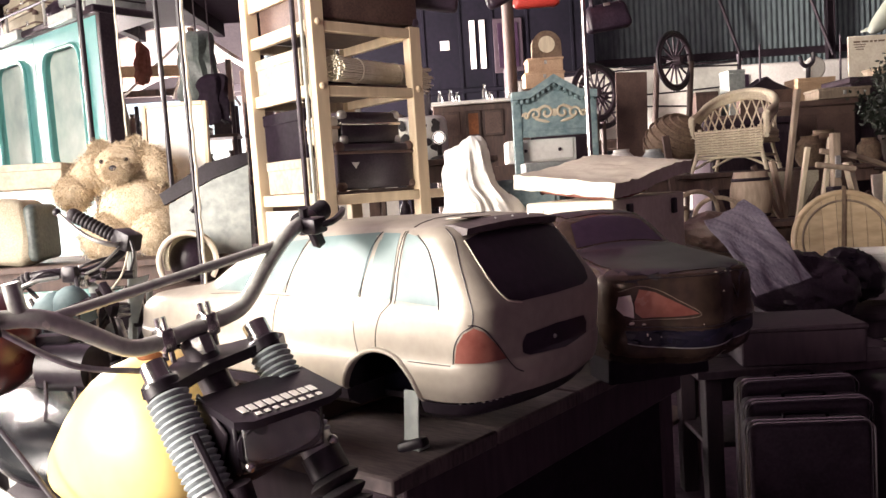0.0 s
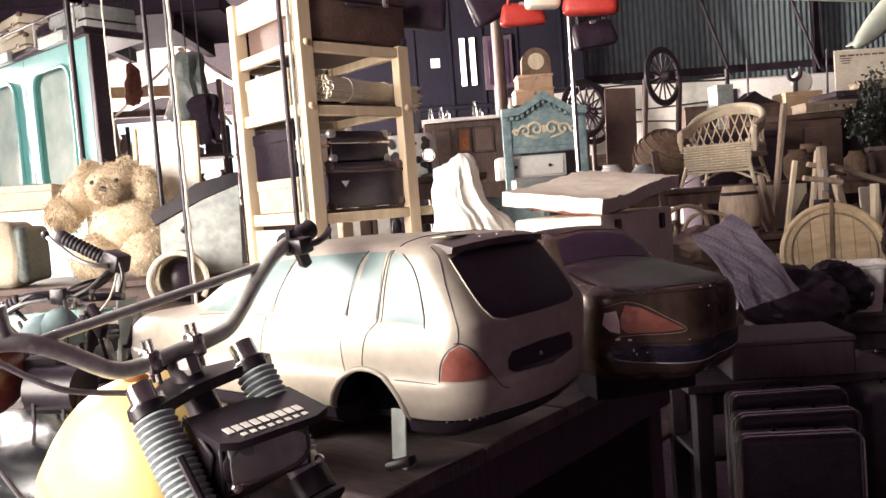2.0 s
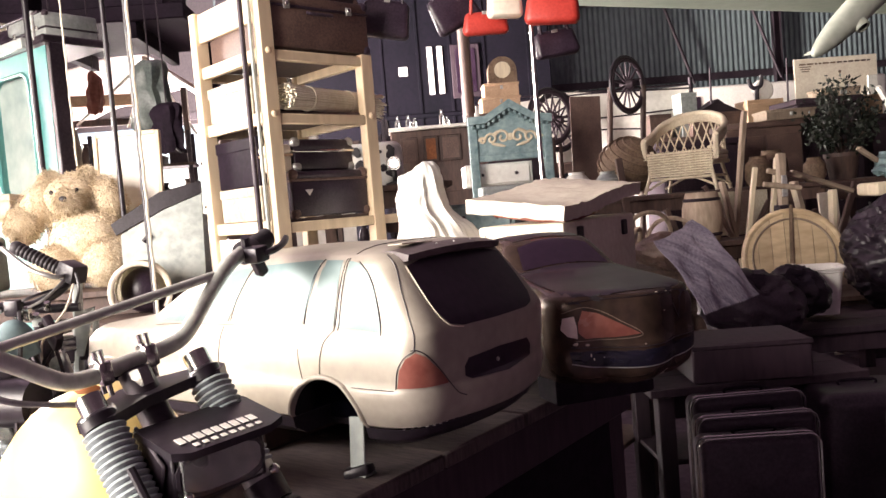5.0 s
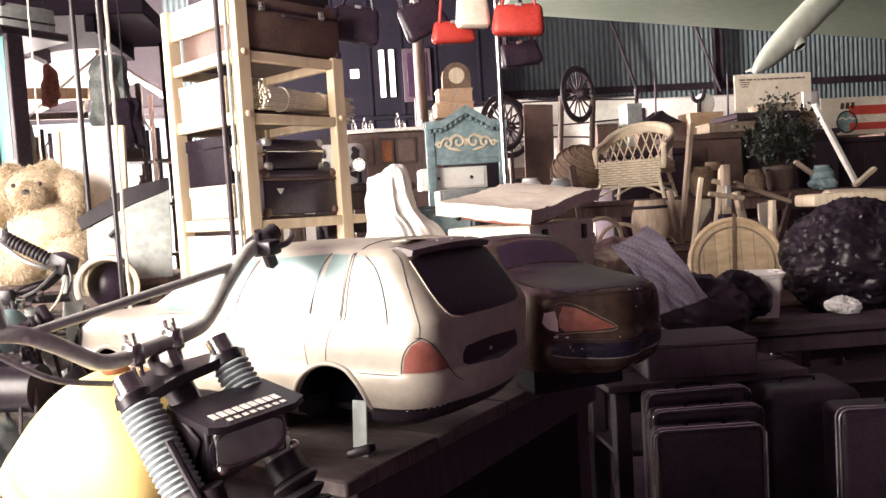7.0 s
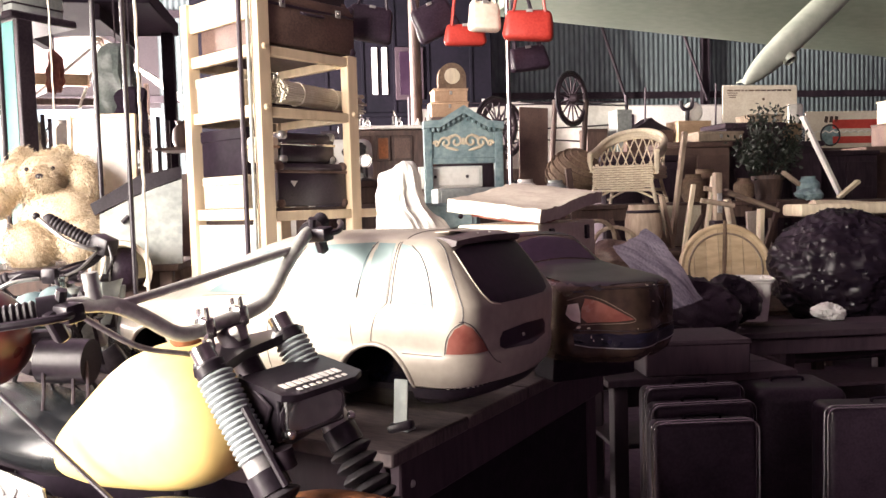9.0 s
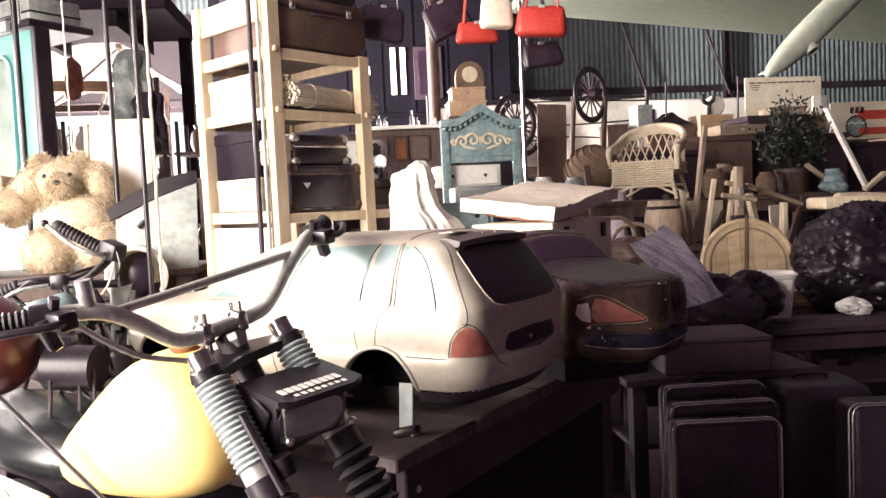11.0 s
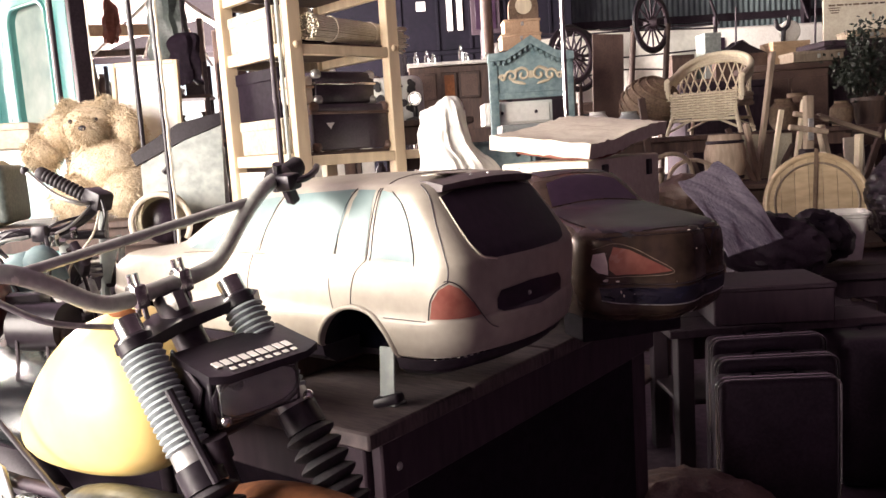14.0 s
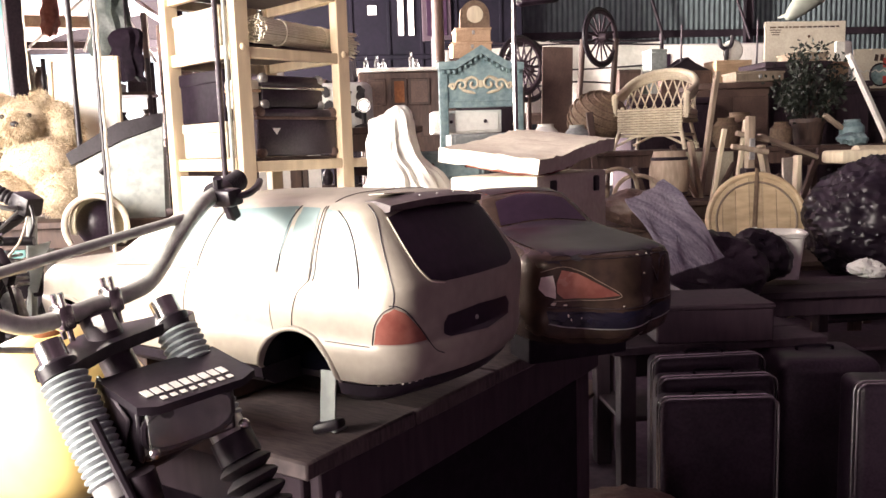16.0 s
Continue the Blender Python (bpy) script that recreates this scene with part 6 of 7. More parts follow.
def crate_stack(x, y, base, boxes, label):
    z = base
    for w, d, h, mt in boxes:
        t = thing("wooden_box", label, "box", pose(x + rng.uniform(-0.02, 0.02), y, z, 0, 0, rng.uniform(-6, 6)), "stacked boxes")
        part("body", box(bm_new(), (w, d, h), (0, 0, h / 2), bevel=0.006), M[mt], t)
        part("lid", box(bm_new(), (w + 0.02, d + 0.02, 0.025), (0, 0, h - 0.012), bevel=0.005), M[mt], t)
        part("clasp", box(bm_new(), (0.03, 0.012, 0.04), (0, -d / 2 - 0.008, h - 0.05), bevel=0.003), M["alloy"], t)
        z += h + 0.002


crate_stack(1.27, 9.0, 0.0, ((0.6, 0.5, 0.9, "dark_wood"), (0.55, 0.45, 0.75, "dark_wood"), (0.5, 0.4, 0.58, "dark_wood"), (0.42, 0.35, 0.17, "tan_leather"), (0.38, 0.3, 0.15, "tan_leather")), "worn tan box on a tall stack of boxes")
clock = thing("mantel_clock", "round-topped old wooden mantel clock on stacked boxes", "clock", pose(1.32, 9.0, 2.56))
part("case", plate(bm_new(), [(-0.16, 0), (0.16, 0), (0.16, 0.12)] + [(0.16 * math.cos(a), 0.14 + 0.16 * math.sin(a)) for a in [math.pi * i / 12 for i in range(13)]] + [(-0.16, 0.12)], 0.12), M["basket"], clock)
part("face", lathe(bm_new(), [(0.09, 0), (0.09, 0.008), (0.07, 0.01)], 24, pose(0, -0.06, 0.15, 90, 0, 0)), M["pale_wood"], clock)
solid("rusty_post", rod(bm_new(), (0, 0, 0), (0, 0, 4.6), 0.07, 12), M["dark_wood"], "dark upright timber post", "post", pose(0.98, 9.6, 0))
for x, y, r in ((1.75, 8.6, 0.3), (1.95, 9.2, 0.34)):
    cart_wheel(pose(x, y, 2.12, 0, 0, 30), r, "dark iron hoop wheel among stored carts")
    solid("cart_post", rod(bm_new(), (0, 0, 0), (0, 0, 1.9), 0.03, 10), M["dark_wood"], "dark post under an iron wheel", "post", pose(x, y, 0), "cart posts")


def spotted_box():
    t = thing("spotted_cushion", "white cushion with black dalmatian spots", "cushion", pose(-0.06, 4.38, 1.4, 0, 0, -12))
    part("cover", rumple(box(bm_new(), (0.34, 0.14, 0.24), (0, 0, 0.12), bevel=0.05, seg=4), 0.006, 9), M["cloth"], t)
    r2 = random.Random(5)
    for i in range(26):
        x, z, r = r2.uniform(-0.14, 0.14), r2.uniform(0.03, 0.21), r2.uniform(0.011, 0.026)
        part("spot", rumple(lathe(bm_new(), [(r, 0), (r * 0.98, 0.003)], 12, pose(x, -0.0745, z, 90, 0, 0)), 0.003, 60, i), M["black"], t)


spotted_box()
stand("old_table", 0.0, 4.4, 0.7, 0.5, 1.4, M["dark_wood"], "dark old table behind the shelf")
lamp = thing("small_lamp", "small round spot lamp switched on", "lamp", pose(0.06, 4.22, 1.4))
part("base", lathe(bm_new(), [(0.05, 0), (0.05, 0.01), (0.012, 0.02), (0.012, 0.09)], 20), M["black"], lamp)
part("shade", lathe(bm_new(), [(0.016, 0), (0.034, 0.03), (0.038, 0.06), (0.034, 0.06), (0.014, 0.004)], 22, pose(0, 0.03, 0.11, 90, 0, 0)), M["black"], lamp)
part("bulb", ball(bm_new(), (0, -0.02, 0.11), (0.022, 0.016, 0.022), u=14, v=10), M["bulb"], lamp, "glowing white bulb")

# ---- left: green bus, bear, bags ----
def green_bus():
    m = Matrix(((AX.x, -BX.x, 0, -2.02), (AX.y, -BX.y, 0, 5.15), (0, 0, 1, 0), (0, 0, 0, 1)))  # x along the side, y towards the open yard
    t = thing("old_bus", "old green bus body with tall rounded windows", "bus", m)
    part("lower_panel", box(bm_new(), (2.6, 0.06, 1.5), (1.3, -0.03, 0.75), bevel=0.006), M["bus_green"], t)
    low, high, round_ = 1.54, 2.335, 0.11
    for a0, a, b, b1 in ((0.0, 0.235, 0.745, 0.866), (0.874, 1.03, 1.54, 1.696), (1.704, 1.86, 2.37, 2.6)):
        ring = []
        for cx, cz, first in ((b - round_, high - round_, 0), (a + round_, high - round_, 90), (a + round_, low + round_, 180), (b - round_, low + round_, 270)):
            ring += [(cx + round_ * math.cos(radians(first + 90 * k / 8)), cz + round_ * math.sin(radians(first + 90 * k / 8))) for k in range(9)]
        edge = []
        for x, z in ring:
            ex = b1 if x > b - round_ + 0.001 else a0 if x < a + round_ - 0.001 else x
            ez = 2.46 if z > high - round_ + 0.001 else 1.503 if z < low + round_ - 0.001 else z
            edge.append((ex, ez))
        bm, n = bm_new(), len(ring)
        loops = [[bm.verts.new((x, y, z)) for x, z in pts] for pts, y in ((ring, 0.0), (edge, 0.0), (edge, -0.06), (ring, -0.06))]
        for k in range(4):
            p, q = loops[k], loops[(k + 1) % 4]
            for j in range(n):
                quad = [p[j], p[(j + 1) % n], q[(j + 1) % n], q[j]]
                if (quad[0].co - quad[1].co).length > 1e-6 and (quad[2].co - quad[3].co).length > 1e-6:
                    bm.faces.new(quad)
                elif (quad[0].co - quad[1].co).length > 1e-6:
                    bm.faces.new(quad[:3])
                elif (quad[2].co - quad[3].co).length > 1e-6:
                    bm.faces.new((quad[0], quad[2], quad[3]))
        part("window_panel", bm, M["bus_green"], t, "green panel with a rounded window opening")
        w = part("window", tube(bm_new(), [(x, 0.004, z) for x, z in ring], 0.014, 8, closed=True), M["bus_green"], t, "rounded window surround")
        part("pane", box(bm_new(), (b - a + 0.02, 0.008, high - low + 0.02), ((a + b) / 2, -0.045, (high + low) / 2), bevel=0), M["bus_pane"], w, "pale window pane with white and teal reflections painted in")
    part("corner_post", box(bm_new(), (0.05, 0.1, 2.47), (-0.025, -0.05, 1.237), bevel=0.006), M["steel_dark"], t)
    part("inner_wall", box(bm_new(), (2.55, 0.03, 2.4), (1.3, -0.09, 1.22), bevel=0.005), M["steel_dark"], t)
    part("roof", box(bm_new(), (2.75, 0.45, 0.05), (1.35, -0.2, 2.5), bevel=0.01), M["steel_dark"], t)
    for x in (0.3, 1.1):
        part("sign_box", box(bm_new(), (0.34, 0.05, 0.07), (x + 0.05, 0.03, 2.5), bevel=0.006), M["grey_metal"], t)
    for x in (0.08, 0.62, 1.2, 1.8):
        part("rail_post", rod(bm_new(), (x, 0.02, 2.5), (x, 0.02, 2.68), 0.01, 8), M["alloy"], t)
    part("roof_rail", rod(bm_new(), (0.0, 0.02, 2.66), (2.5, 0.02, 2.66), 0.01, 8), M["steel_dark"], t)
    return m


# Broad white-to-teal mottle paints reflections onto the bus panes.
M["bus_pane"] = material("pane_with_reflections", (0.1, 0.2, 0.19), (0.62, 0.68, 0.63), 0.14, grain=5, stain=1.6, bump=0.02, spread=0.25)
busm = green_bus()
suitcase(0.5, 0.36, 0.2, M["grey_metal"], M["steel_dark"], busm @ pose(0.45, -0.3, 2.53, 0, 0, 180), "blue-green suitcase on the bus roof", 0.5)
suitcase(0.55, 0.36, 0.16, M["canvas"], M["brown_leather"], busm @ pose(1.3, -0.28, 2.53, 0, 0, 180), "khaki suitcase on the bus roof", 0.5)
suitcase(0.5, 0.34, 0.15, M["canvas"], M["brown_leather"], busm @ pose(1.32, -0.28, 2.695, 0, 0, 176), "khaki suitcase stacked on another", 0.5)
crumple("cow_hide", (busm @ Vector((0.75, -0.3, 2.64)))[:], (0.25, 0.2, 0.12), M["black_leather"], "dark bundle of hides on the bus roof", "bundle", 0.05, 4)


def awning():
    """A cream canvas awning with a ridge, a brown front beam, posts and struts."""
    t = thing("canvas_awning", "cream canvas awning on timber posts with a brown beam", "awning", pose(0, 0, 0))
    bm, rows = bm_new(), []
    prof = smooth4([(-3.7, 2.4), (-3.1, 2.66), (-2.6, 2.79), (-2.1, 2.84), (-1.8, 2.6), (-1.4, 2.32), (-0.9, 2.1)], 6)
    for i in range(15):
        v = i / 14
        rows.append([bm.verts.new((x + 0.03 * noise.noise(Vector((x * 2, v * 5, 0))), 7.4 + 2.0 * v, z - 0.06 * math.sin(v * math.pi) + 0.03 * noise.noise(Vector((x * 3, v * 4, 7))))) for x, z in prof])
    for a, b in zip(rows, rows[1:]):
        for k in range(len(prof) - 1):
            bm.faces.new((a[k], a[k + 1], b[k + 1], b[k]))
    bmesh.ops.recalc_face_normals(bm, faces=bm.faces[:])
    bmesh.ops.solidify(bm, geom=bm.faces[:], thickness=0.01)
    part("canvas", bm, M["sheet"], t)
    part("ridge_pole", rod(bm_new(), (-2.1, 7.42, 2.81), (-2.1, 9.4, 2.81), 0.025, 10), M["old_wood"], t)
    part("beam", box(bm_new(), (1.5, 0.07, 0.1), (-2.95, 7.42, 2.47), (0, 2, 0)), M["tan_leather"], t, "brown front beam")
    part("beam", box(bm_new(), (1.6, 0.05, 0.06), (-2.9, 7.44, 2.27), (0, 1, 0)), M["dark_wood"], t)
    for a, b in (((-2.1, 7.42, 2.78), (-2.75, 7.42, 2.25)), ((-2.1, 7.42, 2.78), (-1.7, 7.42, 2.1)), ((-2.1, 7.42, 2.7), (-2.3, 7.42, 2.2))):
        part("strut", rod(bm_new(), a, b, 0.014, 8), M["white"], t)
    for x, y, h in ((-3.6, 7.42, 2.38), (-1.78, 7.42, 2.52), (-1.4, 7.6, 2.26), (-3.6, 9.3, 2.3), (-1.0, 9.3, 2.06), (-2.1, 9.3, 2.7)):
        part("post", box(bm_new(), (0.05, 0.05, h), (x, y, h / 2)), M["dark_wood"], t)


awning()


def goods_rack(x, y, turn):
    """A dark steel rack under the awning; what stands on it is placed by its shelves."""
    t = thing("goods_rack", "dark steel rack of small stored goods", "rack", pose(x, y, 0, 0, 0, turn))
    for px in (-0.75, 0.0, 0.75):
        for py in (-0.15, 0.15):
            part("upright", box(bm_new(), (0.03, 0.03, 2.05), (px, py, 1.025), bevel=0.002), M["steel_dark"], t)
    for z in (0.5, 1.0, 1.42, 1.78):
        part("shelf", box(bm_new(), (1.56, 0.36, 0.025), (0, 0, z), bevel=0.003), M["dark_wood"], t)
    part("brace", rod(bm_new(), (-0.75, 0.16, 1.0), (0.0, 0.16, 2.0), 0.008, 6), M["steel_dark"], t)
    r4, m = random.Random(21), pose(x, y, 0, 0, 0, turn)
    for z in (1.0125, 1.4325, 1.7925):
        px = -0.68
        while px < 0.7:
            kind, w = r4.randrange(4), 0.09 + 0.08 * r4.random()
            spot = m @ pose(px + w / 2, -0.05 + 0.06 * r4.random(), z, 0, 0, r4.uniform(-20, 20))
            if kind == 0:
                solid("tin", lathe(bm_new(), [(w * 0.4, 0), (w * 0.42, 0.01), (w * 0.42, w * 0.9), (w * 0.38, w * 0.93), (w * 0.1, w)], 18), M[r4.choice(("rust", "grey_metal", "steel_dark", "brown_leather"))], "old round storage tin on a rack", "tin", spot, "rack goods")
            elif kind == 1:
                solid("jug", lathe(bm_new(), [(w * 0.3, 0), (w * 0.45, w * 0.4), (w * 0.4, w * 0.9), (w * 0.2, w * 1.2), (w * 0.28, w * 1.4), (w * 0.22, w * 1.4), (w * 0.15, w * 1.2)], 18), M[r4.choice(("basket", "steel_dark", "white", "dark_wood"))], "rounded old jug on a rack", "jug", spot, "rack goods")
            elif kind == 2:
                carton(w, 0.2, w * (0.6 + 0.7 * r4.random()), M[r4.choice(("dark_wood", "brown_leather", "cream", "steel_dark"))], spot, "small worn box on a rack", "small_box", group="rack goods")
            else:
                solid("folded_rag", rumple(box(bm_new(), (w, 0.2, w * 0.5), (0, 0, w * 0.25), bevel=0.02, seg=3), 0.014, 14, px), M[r4.choice(("black_leather", "canvas", "void"))], "folded dull rag on a rack", "rag", spot, "rack goods")
            px += w + 0.02 + 0.06 * r4.random()


goods_rack(-2.35, 6.7, 8)
goods_rack(-0.75, 6.9, -4)


def hung_coat(x, y, top, length, mt, label, wide=0.15):
    """A garment slumped from a hook at its neck."""
    bm, rows = bm_new(), []
    for i in range(15):
        v = i / 14
        w = wide * (0.3 + 0.7 * min(1.0, v * 5) ** 0.5) * (1 + 0.25 * noise.noise(Vector((v * 4, x * 3, 1))))
        row = []
        for j in range(28):
            a = 2 * math.pi * j / 28
            f = 1 + 0.5 * noise.noise(Vector((2.4 * math.cos(a), 2.4 * math.sin(a), v * 1.5 + x * 5)))
            row.append(bm.verts.new((w * f * math.cos(a), w * 0.45 * f * math.sin(a), -v * length * (1 + 0.16 * noise.noise(Vector((math.cos(a) * 2, math.sin(a) * 2, x)))))))
        rows.append(row)
    for a, b in zip(rows, rows[1:]):
        for j in range(28):
            bm.faces.new((a[j], a[(j + 1) % 28], b[(j + 1) % 28], b[j]))
    bm.faces.new(rows[0][::-1])
    bm.faces.new(rows[-1])
    t = thing("hanging_coat", label, "coat", pose(x, y, top), "hung clothes")
    part("cloth", rumple(rumple(bm, 0.03, 7, x), 0.012, 18, x), M[mt], t)
    part("hanging_cord", rod(bm_new(), (0, 0, -0.02), (0, 0, ROOF - top), 0.005, 6), M["steel_dark"], t)


hung_coat(-1.52, 5.55, 2.42, 0.5, "oilskin", "dull grey work coat hanging on a cord", 0.12)
hung_coat(-1.42, 5.5, 2.12, 0.34, "void", "black felt bundle hanging on a cord", 0.1)
hung_coat(-2.02, 5.9, 2.42, 0.3, "lamp_red", "faded pink cloth hanging on a cord", 0.05)
hung_coat(-2.2, 5.7, 2.1, 0.55, "canvas", "khaki overall hanging on a cord", 0.1)


def teddy_bear():
    """One stuffed toy, leaning back with its arms up, with tufted fur."""
    bm = bm_new()
    lumps = [((-1.48, 4.05, 1.25), (0.19, 0.16, 0.16), 0), ((-1.565, 4.1, 1.475), (0.135, 0.12, 0.105), 0), ((-1.54, 3.985, 1.45), (0.06, 0.06, 0.05), 0),
             ((-1.73, 4.1, 1.44), (0.085, 0.085, 0.12), 40), ((-1.8, 4.06, 1.36), (0.08, 0.09, 0.08), 0), ((-1.39, 4.09, 1.45), (0.075, 0.075, 0.11), -18),
             ((-1.67, 4.1, 1.555), (0.042, 0.03, 0.042), 0), ((-1.49, 4.1, 1.56), (0.042, 0.03, 0.042), 0), ((-1.36, 3.94, 1.15), (0.12, 0.12, 0.11), 0), ((-1.6, 3.94, 1.13), (0.12, 0.12, 0.11), 0)]
    r3 = random.Random(3)
    for at, size, lean in lumps:
        first = len(bm.verts)
        ball(bm, at, size, (0, lean, 0), 28, 20)
        bm.verts.ensure_lookup_table()
        skin = [v.co.copy() for v in bm.verts[first:]]
        c = Vector(at)
        for p in skin:
            out = (p - c).normalized()
            for _ in range(12):
                q = p + Vector([r3.gauss(0, 0.01) for _ in range(3)])
                d = (out * 0.8 + Vector((0.2, 0, -0.8)) + Vector([r3.gauss(0, 0.35) for _ in range(3)])).normalized()
                s = d.cross(Vector([r3.gauss(0, 1) for _ in range(3)])).normalized() * 0.0014
                bm.faces.new((bm.verts.new(q - s), bm.verts.new(q + s), bm.verts.new(q + d * (0.013 + 0.013 * r3.random()))))
    soft = len(bm.faces)
    for at, size in (((-1.54, 3.922, 1.462), (0.02, 0.012, 0.014)), ((-1.62, 3.99, 1.5), (0.011, 0.009, 0.011)), ((-1.5, 3.99, 1.503), (0.011, 0.009, 0.011))):
        ball(bm, at, size, u=10, v=8)
    bm.faces.ensure_lookup_table()
    for f in bm.faces[soft:]:
        f.material_index = 1
    bmesh.ops.translate(bm, vec=(0.03, 0, -0.01), verts=bm.verts[:])
    ob = solid("teddy_bear", bm, M["fur"], "big fluffy golden teddy bear leaning back on bags", "teddy bear", smooth=True)
    ob.data.materials.append(M["black"])
    return ob


teddy_bear()
stand("old_bench_table", -1.7, 4.02, 1.7, 0.65, 1.02, M["dark_wood"], "dark bench holding the teddy bear and bags")
cb = thing("canvas_bag", "stuffed khaki canvas bag with dark leather ends", "bag", pose(-2.12, 3.85, 1.02, 0, 0, 6))
bm = box(bm_new(), (0.6, 0.32, 0.31), (-0.03, 0, 0.155), bevel=0.07, seg=4)
bmesh.ops.subdivide_edges(bm, edges=bm.edges[:], cuts=3, use_grid_fill=True)
part("body", rumple(bm, 0.03, 6), M["canvas"], cb)
part("end", rumple(box(bm_new(), (0.06, 0.3, 0.27), (0.27, 0, 0.15), bevel=0.03, seg=3), 0.01, 8), M["oilskin"], cb)
part("strap", box(bm_new(), (0.03, 0.33, 0.31), (0.05, 0, 0.145), bevel=0.1, seg=3), M["tan_leather"], cb)
carton(0.45, 0.3, 0.12, M["card"], pose(-2.05, 4.15, 1.38, 0, 0, 8), "cream carton behind a canvas bag")
board = thing("framed_panel", "large white framed panel standing behind the bear", "panel", pose(-1.31, 4.24, 1.02, -4, 0, -6))
part("panel", box(bm_new(), (0.33, 0.015, 0.75), (0, 0, 0.38), bevel=0.002), M["white"], board)
for x in (-0.165, 0.165):
    part("frame_side", box(bm_new(), (0.022, 0.03, 0.77), (x, -0.004, 0.38), bevel=0.003), M["pine"], board)
part("frame_top", box(bm_new(), (0.308, 0.03, 0.022), (0, -0.004, 0.756), bevel=0.003), M["pine"], board)
for x, y, z0, r, mt, lb in ((-1.215, 3.86, 0.0, 0.012, "black", "thin black upright pole"), (-0.838, 3.0, 0.9, 0.006, "straw", "pale twisted rope hanging from the roof"), (-1.42, 3.9, 1.6, 0.004, "straw", "thin pale hanging cord beside the bear"), (-1.0, 3.5, 0, 0.011, "black", "thin black upright pole"), (-2.05, 5.0, 0.0, 0.018, "black", "dark upright pole beside the bus")):
    if z0 == 0.9 or z0 == 1.6:
        bm = tube(bm_new(), [(0.0012 * math.cos(i * 1.3), 0.0012 * math.sin(i * 1.3), i * 0.025) for i in range(int((ROOF - z0) / 0.025))], r, 6)
        solid("rope", bm, M[mt], lb, "rope", pose(x, y, z0), "ropes")
    else:
        solid("steel_pole", rod(bm_new(), (0, 0, 0), (0, 0, ROOF), r), M[mt], lb, "pole", pose(x, y, z0), "poles")


def car_door_panel():
    """A loose sheet-metal panel with a rising top edge and a dark trim."""
    t = thing("car_panel", "loose grey-green sheet metal car panel on a bench", "car panel", pose(-1.2, 3.74, 1.02, -5, 0, 4))
    part("skin", plate(bm_new(), [(0.0, 0.0), (0.36, 0.0), (0.37, 0.4), (0.2, 0.34), (0.0, 0.24)], 0.02), M["grey_metal"], t)
    part("trim", plate(bm_new(), [(-0.02, 0.24), (0.2, 0.345), (0.37, 0.405), (0.37, 0.46), (0.18, 0.42), (-0.04, 0.29)], 0.03), M["black"], t, "dark rubber trim")
    part("handle", rod(bm_new(), (0.1, -0.02, 0.2), (0.13, -0.02, 0.23), 0.012, 8), M["black"], t)


car_door_panel()


def helmet():
    t = thing("motorcycle_helmet", "old beige open-face helmet with a peak", "helmet", pose(-1.075, 3.6, 0.91, 0, 0, 8))
    bm = bm_new()
    rows = []
    for i in range(13):
        e = -0.35 + (math.pi / 2 + 0.35) * i / 12
        row = []
        for j in range(33):
            a = radians(-50 + 280 * j / 32)
            row.append(bm.verts.new((0.118 * math.cos(e) * math.cos(a), 0.135 * math.cos(e) * math.sin(a), 0.11 + 0.125 * math.sin(e))))
        rows.append(row)
    for p, q in zip(rows, rows[1:]):
        for k in range(32):
            bm.faces.new((p[k], p[k + 1], q[k + 1], q[k]))
    bmesh.ops.solidify(bm, geom=bm.faces[:], thickness=0.012)
    part("shell", bm, M["canvas"], t)
    part("lining", ball(bm_new(), (0, 0.035, 0.1), (0.1, 0.09, 0.1), u=20, v=14), M["black_leather"], t)
    part("edge_trim", tube(bm_new(), [(0.121 * math.cos(a), -0.085, 0.1 + 0.125 * math.sin(a)) for a in [radians(-35 + 250 * i / 24) for i in range(25)]], 0.012, 8), M["cream"], t)


helmet()
stand("old_table", -1.0, 3.5, 0.6, 0.3, 0.91, M["dark_wood"], "dark table under a helmet")
fr = thing("chest_freezer", "long white chest freezer used as a table", "freezer", pose(-1.72, 3.0, 0, 0, 0, 6))
part("body", box(bm_new(), (1.1, 0.5, 0.84), (0, 0, 0.45), bevel=0.03, seg=3), M["white"], fr)
part("lid", box(bm_new(), (1.12, 0.52, 0.06), (0, 0, 0.872), bevel=0.015, seg=2), M["white"], fr)
part("handle", box(bm_new(), (0.16, 0.025, 0.03), (0.1, -0.27, 0.85), bevel=0.006), M["alloy"], fr)
part("plinth", box(bm_new(), (1.0, 0.42, 0.04), (0, 0, 0.02)), M["black"], fr)
for x, y, r, ln, mt in ((-1.6, 3.0, 0.035, 0.3, "cream"), (-1.95, 3.1, 0.03, 0.25, "tan_leather")):
    solid("paper_roll", lathe(bm_new(), [(r, 0), (r, ln), (r * 0.6, ln), (r * 0.6, 0.0)], 20, pose(0, 0, r, 90, 0, 80)), M[mt], "short roll of card on a white freezer", "roll", pose(x, y, 0.902), "rolls")
carton(0.3, 0.25, 0.16, M["white"], pose(-2.05, 3.0, 0.902, 0, 0, 10), "white box on a white freezer lid")


